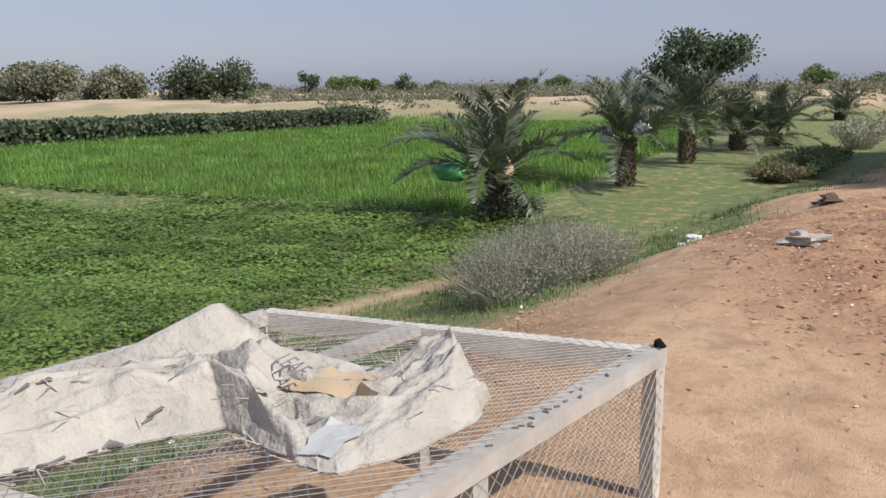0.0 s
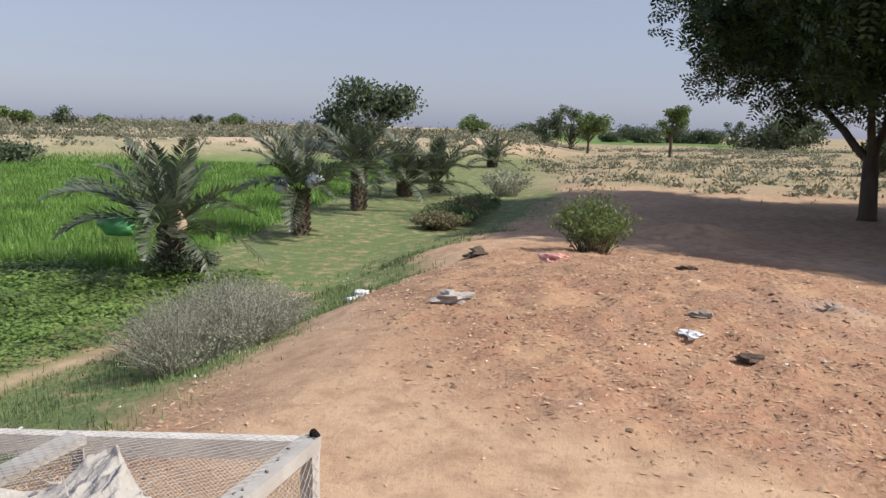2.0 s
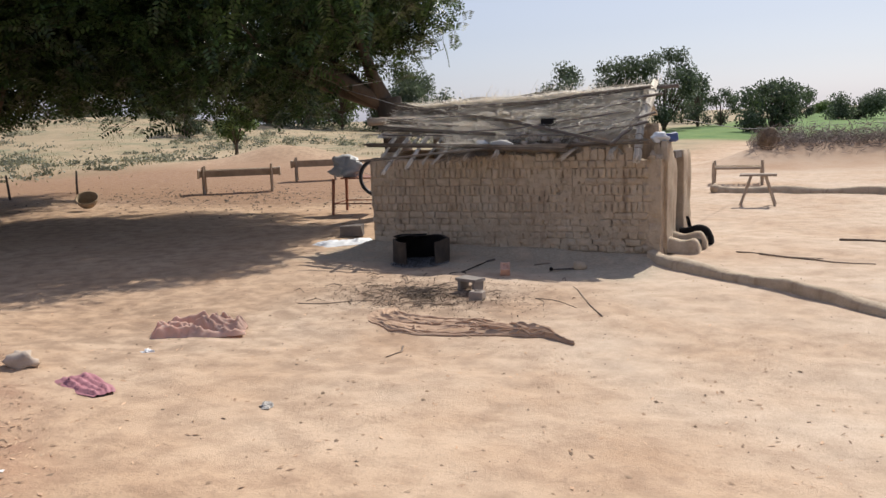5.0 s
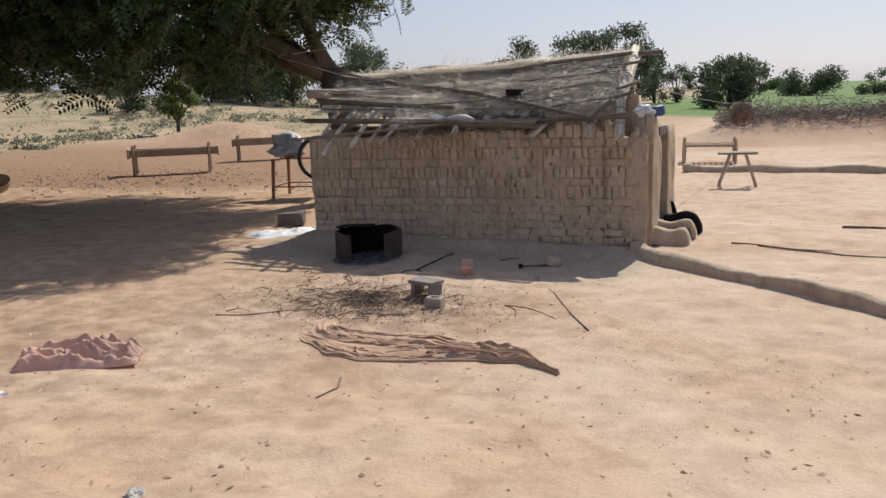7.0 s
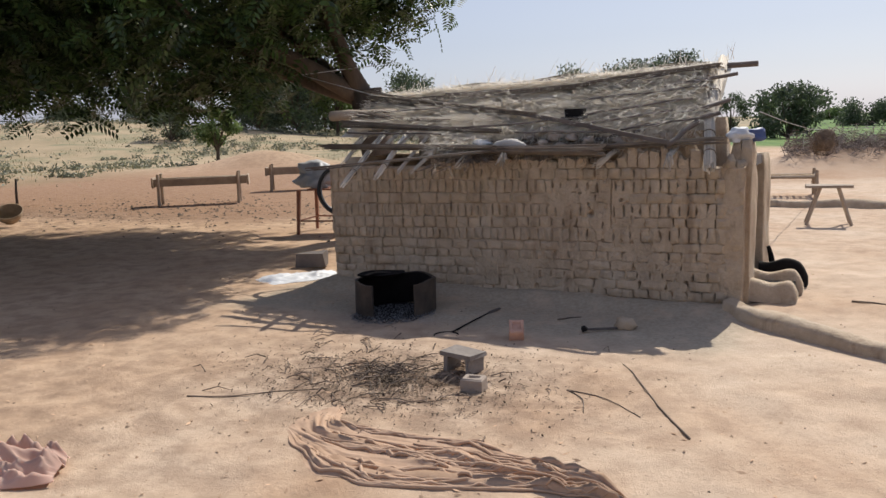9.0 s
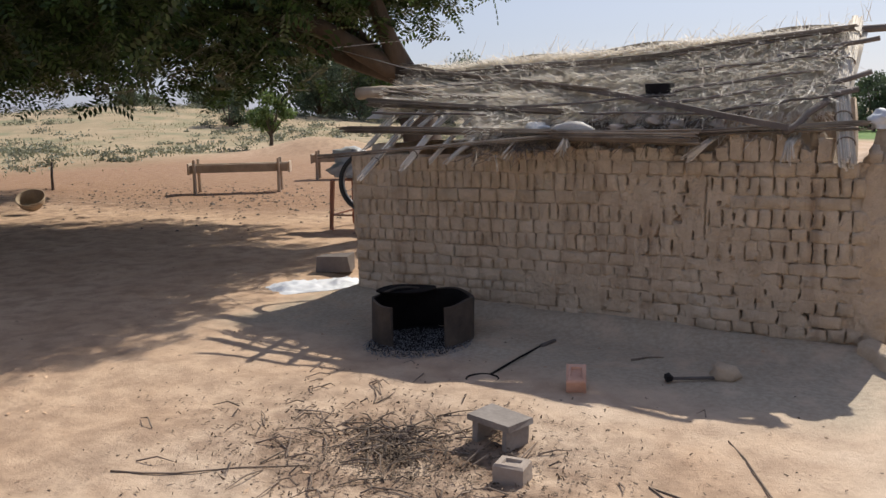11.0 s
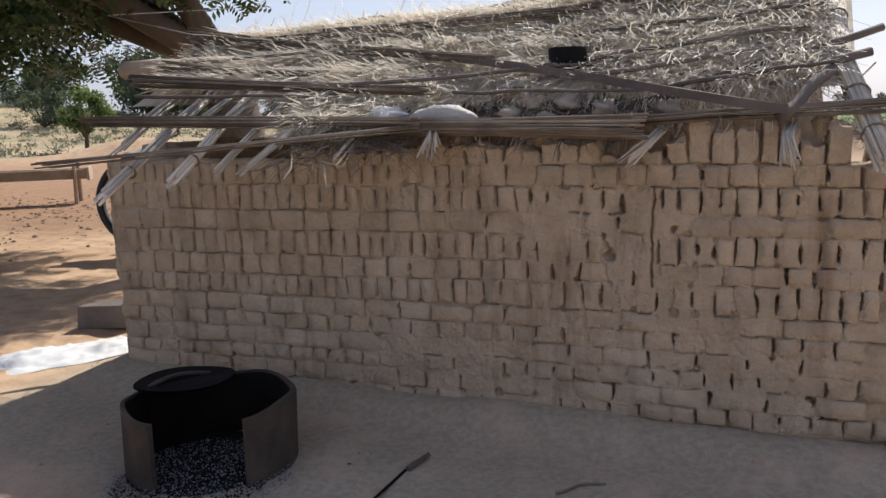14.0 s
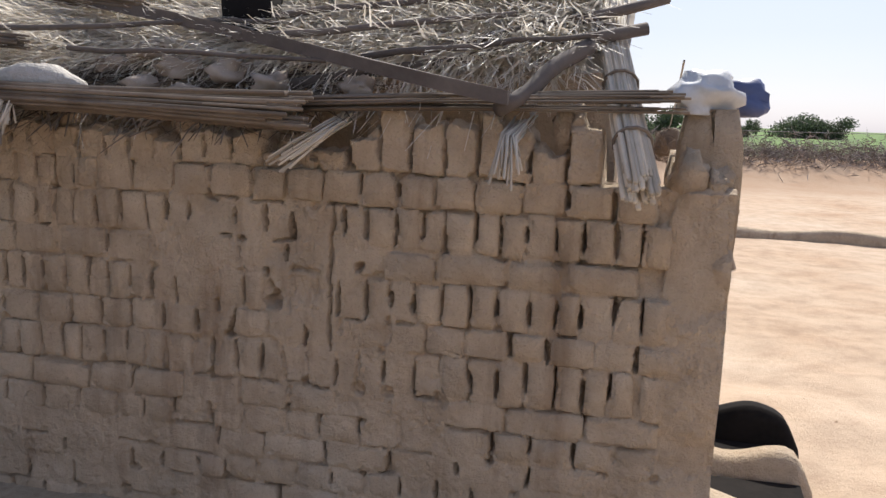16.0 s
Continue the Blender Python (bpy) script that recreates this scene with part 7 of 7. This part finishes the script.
def bush(name, x, y, r, h, n, leaf, label, stem=0.006, size=0.03, seed=1, group=""):
    """A bush of many fine stems that fan out, with small leaves along them."""
    g = np.random.default_rng(seed)
    t = thing(name, label, "bush", on(x, y), 0, group)
    st = Build()
    C, A, W = [], [], []
    for k in range(n):
        a, q = g.uniform(0, 6.28), math.sqrt(g.uniform(0, 1))
        b0 = Vector((math.cos(a), math.sin(a), 0)) * r * 0.35 * q
        tip = Vector((math.cos(a) * r * q * g.uniform(0.7, 1.1), math.sin(a) * r * q * g.uniform(0.7, 1.1), h * (1 - 0.45 * q * q) * g.uniform(0.7, 1.1)))
        mid = b0.lerp(tip, 0.55) + Vector((0, 0, h * 0.08))
        st.blade(b0, mid, stem * 2, (g.normal(), g.normal(), 0.2))
        st.blade(mid, tip, stem * 1.4, (g.normal(), g.normal(), 0.2))
        for s in range(8 if leaf is L_GREYBUSH else 14):
            f_ = g.uniform(0.2, 1.05)
            c = (b0.lerp(mid, f_ * 2) if f_ < 0.5 else mid.lerp(tip, f_ * 2 - 1)) + Vector(g.normal(0, 0.02, 3))
            d = Vector(g.normal(0, 1, 3)).normalized() * size * g.uniform(0.6, 1.2)
            C.append(tuple(c))
            A.append(tuple(d))
            W.append(tuple(d.cross(Vector(g.normal(0, 1, 3))).normalized() * size * 0.35))
    tagged(part("stem_tangle", st, M_TWIG if leaf is not L_GREYBUSH else leaf, t), kind="stuff")
    v_, f_ = quads(C, A, W)
    tagged(part("leaves", big_mesh("leaves", v_, f_, leaf), leaf, t), kind="stuff")
    return t


GB = "feathery grey dry bush on the bank beside the field"
for k, (x, y, r, h) in enumerate(((-4.1, -15.6, 0.75, 0.62), (-5.0, -15.9, 0.80, 0.70), (-6.0, -15.9, 0.80, 0.72), (-6.9, -16.0, 0.75, 0.62), (-4.6, -15.1, 0.6, 0.5), (-5.6, -15.2, 0.6, 0.55))):
    bush("grey_bush", x, y, r, h, 620, L_GREYBUSH, GB, 0.0035, 0.016, 20 + k, "grey bushes on the bank")
bush("green_bush", -10.1, -11.45, 0.75, 0.95, 260, L_LIGHT, "green leafy bush on the rubble's edge", 0.006, 0.04, 31)
bush("palm_foot_bush", -9.9, -18.2, 0.75, 0.5, 220, L_FAR, "dark green growth round the palm's foot", 0.005, 0.04, 32)
bush("scrub", -29.0, -13.8, 1.2, 1.1, 220, L_GREYBUSH, "grey-green scrub on the bank", 0.008, 0.07, 33)
for k, (x, y, r, h) in enumerate(((-18.8, -14.7, 1.0, 0.55), (-20.0, -14.6, 0.9, 0.6), (-21.5, -14.5, 0.9, 0.5), (-17.6, -14.9, 0.8, 0.45), (-23.0, -14.3, 0.9, 0.5))):
    bush("dry_grass_clump", x, y, r, h, 240, L_DRY if k % 2 else L_GRASS, "dry yellow grass clump on the bank", 0.006, 0.05, 40 + k, "dry grass clumps")

# waste land scrub
x, y = scatter(2600, -110, -24, -14, 90, lambda x, y: smooth01((fbm(x * 0.12, y * 0.12, 49, 2) - 0.35) / 0.2))
x2, y2 = scatter(900, -100, -45, -85, -12, lambda x, y: dune_mask(x, y))
x, y = np.concatenate([x, x2]), np.concatenate([y, y2])
keep = ~((x > -28) & (y < 20))
x, y = x[keep], y[keep]
n, per = len(x), 40
s_ = rng.uniform(0.25, 0.8, n)
cx_ = np.repeat(x, per) + rng.normal(0, 1, n * per) * np.repeat(s_, per) * 0.40
cy_ = np.repeat(y, per) + rng.normal(0, 1, n * per) * np.repeat(s_, per) * 0.55
cz_ = height(cx_, cy_) + np.abs(rng.normal(0, 1, n * per)) * np.repeat(s_, per) * 0.30
a = unit(rng.normal(0, 1, (n * per, 3))) * (0.13 * np.repeat(s_, per) + 0.03)[:, None]
v, f = quads(np.stack([cx_, cy_, cz_], axis=1), a, unit(np.cross(a, rng.normal(0, 1, a.shape))) * 0.05)
stuff("desert_scrub", v, f, L_FARGREY, "low grey-green scrub dotting the sandy waste land", "scrub")
x, y = scatter(34000, -70, -22, -12, 60, lambda x, y: 0.6 * smooth01((fbm(x * 0.25, y * 0.25, 52, 3) - 0.42) / 0.2) * smooth01((-x - 24) / 6 + smooth01((y - 24 - 0.2 * x) / 6)))
v, f = blades(x, y, 0.16 * rng.uniform(0.4, 1.3, len(x)), np.full(len(x), 0.05), 1.0, seed=9)
stuff("dry_grass", v, f, L_DRY, "thin dry grass on sandy waste land", "grass")

x, y = scatter(1500, -125, -42, -95, -10, lambda x, y: dune_mask(x, y) * (0.25 + 0.75 * smooth01((fbm(x * 0.09, y * 0.09, 54, 2) - 0.42) / 0.16)))
n, per = len(x), 70
s_ = rng.uniform(0.35, 1.15, n)
cx_ = np.repeat(x, per) + rng.normal(0, 1, n * per) * np.repeat(s_, per) * 0.55
cy_ = np.repeat(y, per) + rng.normal(0, 1, n * per) * np.repeat(s_, per) * 0.55
cz_ = height(cx_, cy_) + np.abs(rng.normal(0, 1, n * per)) * np.repeat(s_, per) * 0.42
a = unit(rng.normal(0, 1, (n * per, 3))) * (0.12 * np.repeat(s_, per) + 0.04)[:, None]
v, f = quads(np.stack([cx_, cy_, cz_], axis=1), a, unit(np.cross(a, rng.normal(0, 1, a.shape))) * 0.07)
stuff("dune_bushes", v, f, L_FARGREY, "grey-green bushes dotted over the pale dunes", "scrub")

# thorn hedge past the yard
t = rng.uniform(0, 1, 14000)
hx = -2 + 20 * t
hy = 24.0 + 0.5 * (hx - 1) + rng.normal(0, 0.7, len(t))
hz = height(hx, hy) + np.abs(rng.normal(0, 0.28, len(t)))
a = unit(rng.normal(0, 1, (len(t), 3)) * np.array([1, 1, 0.7])) * 0.22
v, f = quads(np.stack([hx, hy, hz], axis=1), a, unit(np.cross(a, rng.normal(0, 1, a.shape))) * 0.012)
stuff("thorn_hedge", v, f, M_THORN, "grey-brown dry thorn hedge along an earth bank", "hedge")

# ---- litter on the ground ----
x, y = scatter(90000, -13, 4.5, -15, -3, lambda x, y: (0.9 * rubble_mask(x, y) + 0.05) * near_weight(x, y, 9))
n = len(x)
sz = rng.uniform(0.006, 0.022, n)
a = rng.uniform(0, 6.28, n)
al = np.stack([np.cos(a), np.sin(a), rng.uniform(-0.25, 0.25, n)], axis=1) * sz[:, None] * 1.5
ac = np.stack([-np.sin(a), np.cos(a), rng.uniform(-0.5, 0.5, n)], axis=1) * (sz * rng.uniform(0.15, 0.6, n))[:, None]
v, f = quads(np.stack([x, y, height(x, y) + 0.006], axis=1), al, ac)
stuff("straw_litter", v, f, M_STRAWBIT, "straw, chaff and broken bits on the rubble mound", "litter")


def pebbles(name, n, mask, smin, smax, mat, label, box=(-13, 4.5, -15, 3)):
    """Small clods and pebbles, each a squashed eight-sided lump."""
    x, y = scatter(n, *box, mask)
    k = len(x)
    s = rng.uniform(smin, smax, k) ** 1.0
    base = np.array([[1, 0, 0.2], [0, 1, 0.2], [-1, 0, 0.2], [0, -1, 0.2], [0, 0, 0.8]])
    j = base[None] * s[:, None, None] * rng.uniform(0.6, 1.3, (k, 5, 1))
    ang = rng.uniform(0, 6.28, k)
    c, sn = np.cos(ang)[:, None], np.sin(ang)[:, None]
    V = np.stack([j[..., 0] * c - j[..., 1] * sn + x[:, None], j[..., 0] * sn + j[..., 1] * c + y[:, None], j[..., 2] + height(x, y)[:, None] - 0.003], axis=-1).reshape(-1, 3)
    tri = np.array([[0, 1, 4], [1, 2, 4], [2, 3, 4], [3, 0, 4]])
    F = (np.arange(k)[:, None, None] * 5 + tri[None]).reshape(-1, 3)
    return tagged(part(name, big_mesh(name, V, F, mat), mat), label, "pebbles", kind="stuff")


M_CLOD = plain("clods", (0.24, 0.15, 0.09), (0.46, 0.33, 0.22), 6.0, 60.0, 0.95, 0, 0, vary=0.45, per="island")
M_DARKBIT = plain("dark bits", (0.05, 0.035, 0.025), (0.14, 0.10, 0.07), 6.0, 60.0, 0.95, 0, 0, vary=0.45, per="island")
pebbles("clods", 9500, lambda x, y: (0.15 + 0.75 * rubble_mask(x, y)) * near_weight(x, y, 10), 0.006, 0.022, M_CLOD, "small clods and pebbles on sand")
pebbles("droppings", 2600, lambda x, y: 0.25 + 0.5 * (np.hypot(x + 1.5, y + 5) < 4), 0.005, 0.013, M_DARKBIT, "dark droppings scattered over the yard")
pebbles("rubble_bits", 2200, lambda x, y: rubble_mask(x, y), 0.012, 0.038, M_CLOD, "broken brick bits on the mound")
pebbles("dung_bits", 5000, lambda x, y: np.exp(-(((x + 14) / 5) ** 2 + ((y - 6.5) / 2.5) ** 2)), 0.012, 0.05, M_DARKBIT, "dark dung bits trodden into the earth", (-24, -6, 0, 13))
M_PALEBIT = plain("pale bits", (0.50, 0.46, 0.42), (0.78, 0.76, 0.73), 6.0, 60.0, 0.7, 0, 0, vary=0.3, per="island")
pebbles("scraps", 330, lambda x, y: rubble_mask(x, y) + smooth01((bank(x, y) - 0.1) / 0.3) * (y > -16.5) + 0.03, 0.008, 0.028, M_PALEBIT, "pale paper and plastic scraps", (-13, 4.5, -16.6, 0))

for k, (x, y, r, mat, words, cat) in enumerate((
        (-3.42, -11.05, 0.09, M_WHITE, "white wrapper half buried in the rubble", "wrapper"), (-7.15, -12.15, 0.16, M_REDBAG, "red and white plastic wrapper on rubble", "wrapper"),
        (-7.9, -12.0, 0.13, M_REDBAG, "pale pink plastic scrap on rubble", "wrapper"), (-4.5, -13.05, 0.17, M_SACK, "crumpled pale sack scrap on rubble", "scrap"),
        (-8.9, -13.2, 0.2, M_DARKBIT, "dark charred lump on the rubble's edge", "lump"), (-9.4, -13.3, 0.14, M_STONE, "pale stone on the rubble's edge", "stone"),
        (-3.9, -10.9, 0.11, M_STONE, "grey stone among the rubble", "stone"), (-3.0, -10.7, 0.09, M_DARKBIT, "dark clod among the rubble", "clod"),
        (-4.6, -9.6, 0.10, M_STONE, "grey stone among ash", "stone"), (-2.4, -9.0, 0.09, M_STONE, "grey clod in an ash patch", "clod"), (-2.75, -8.75, 0.08, M_STONE, "grey clod in an ash patch", "clod"),
        (-6.4, -10.6, 0.10, M_DARKBIT, "dark clod among the rubble", "clod"), (-2.9, -6.3, 0.05, M_WHITE, "white scrap on sand", "scrap"), (-0.9, -7.1, 0.06, M_SACK, "pale rag scrap on sand", "scrap"),
        (-6.6, -14.4, 0.13, M_WHITE, "white plastic scraps on grass", "scrap"), (-7.0, -14.6, 0.10, M_WHITE, "white plastic scraps on grass", "scrap"))):
    single("scrap" if cat in ("scrap", "wrapper") else cat, lump(r * 0.7, 200 + k, (1.4, 1.0, 0.5), 1.0, 9, 12), mat, words, cat, on(x, y, -0.01), 37 * k, False, "bits on the rubble")
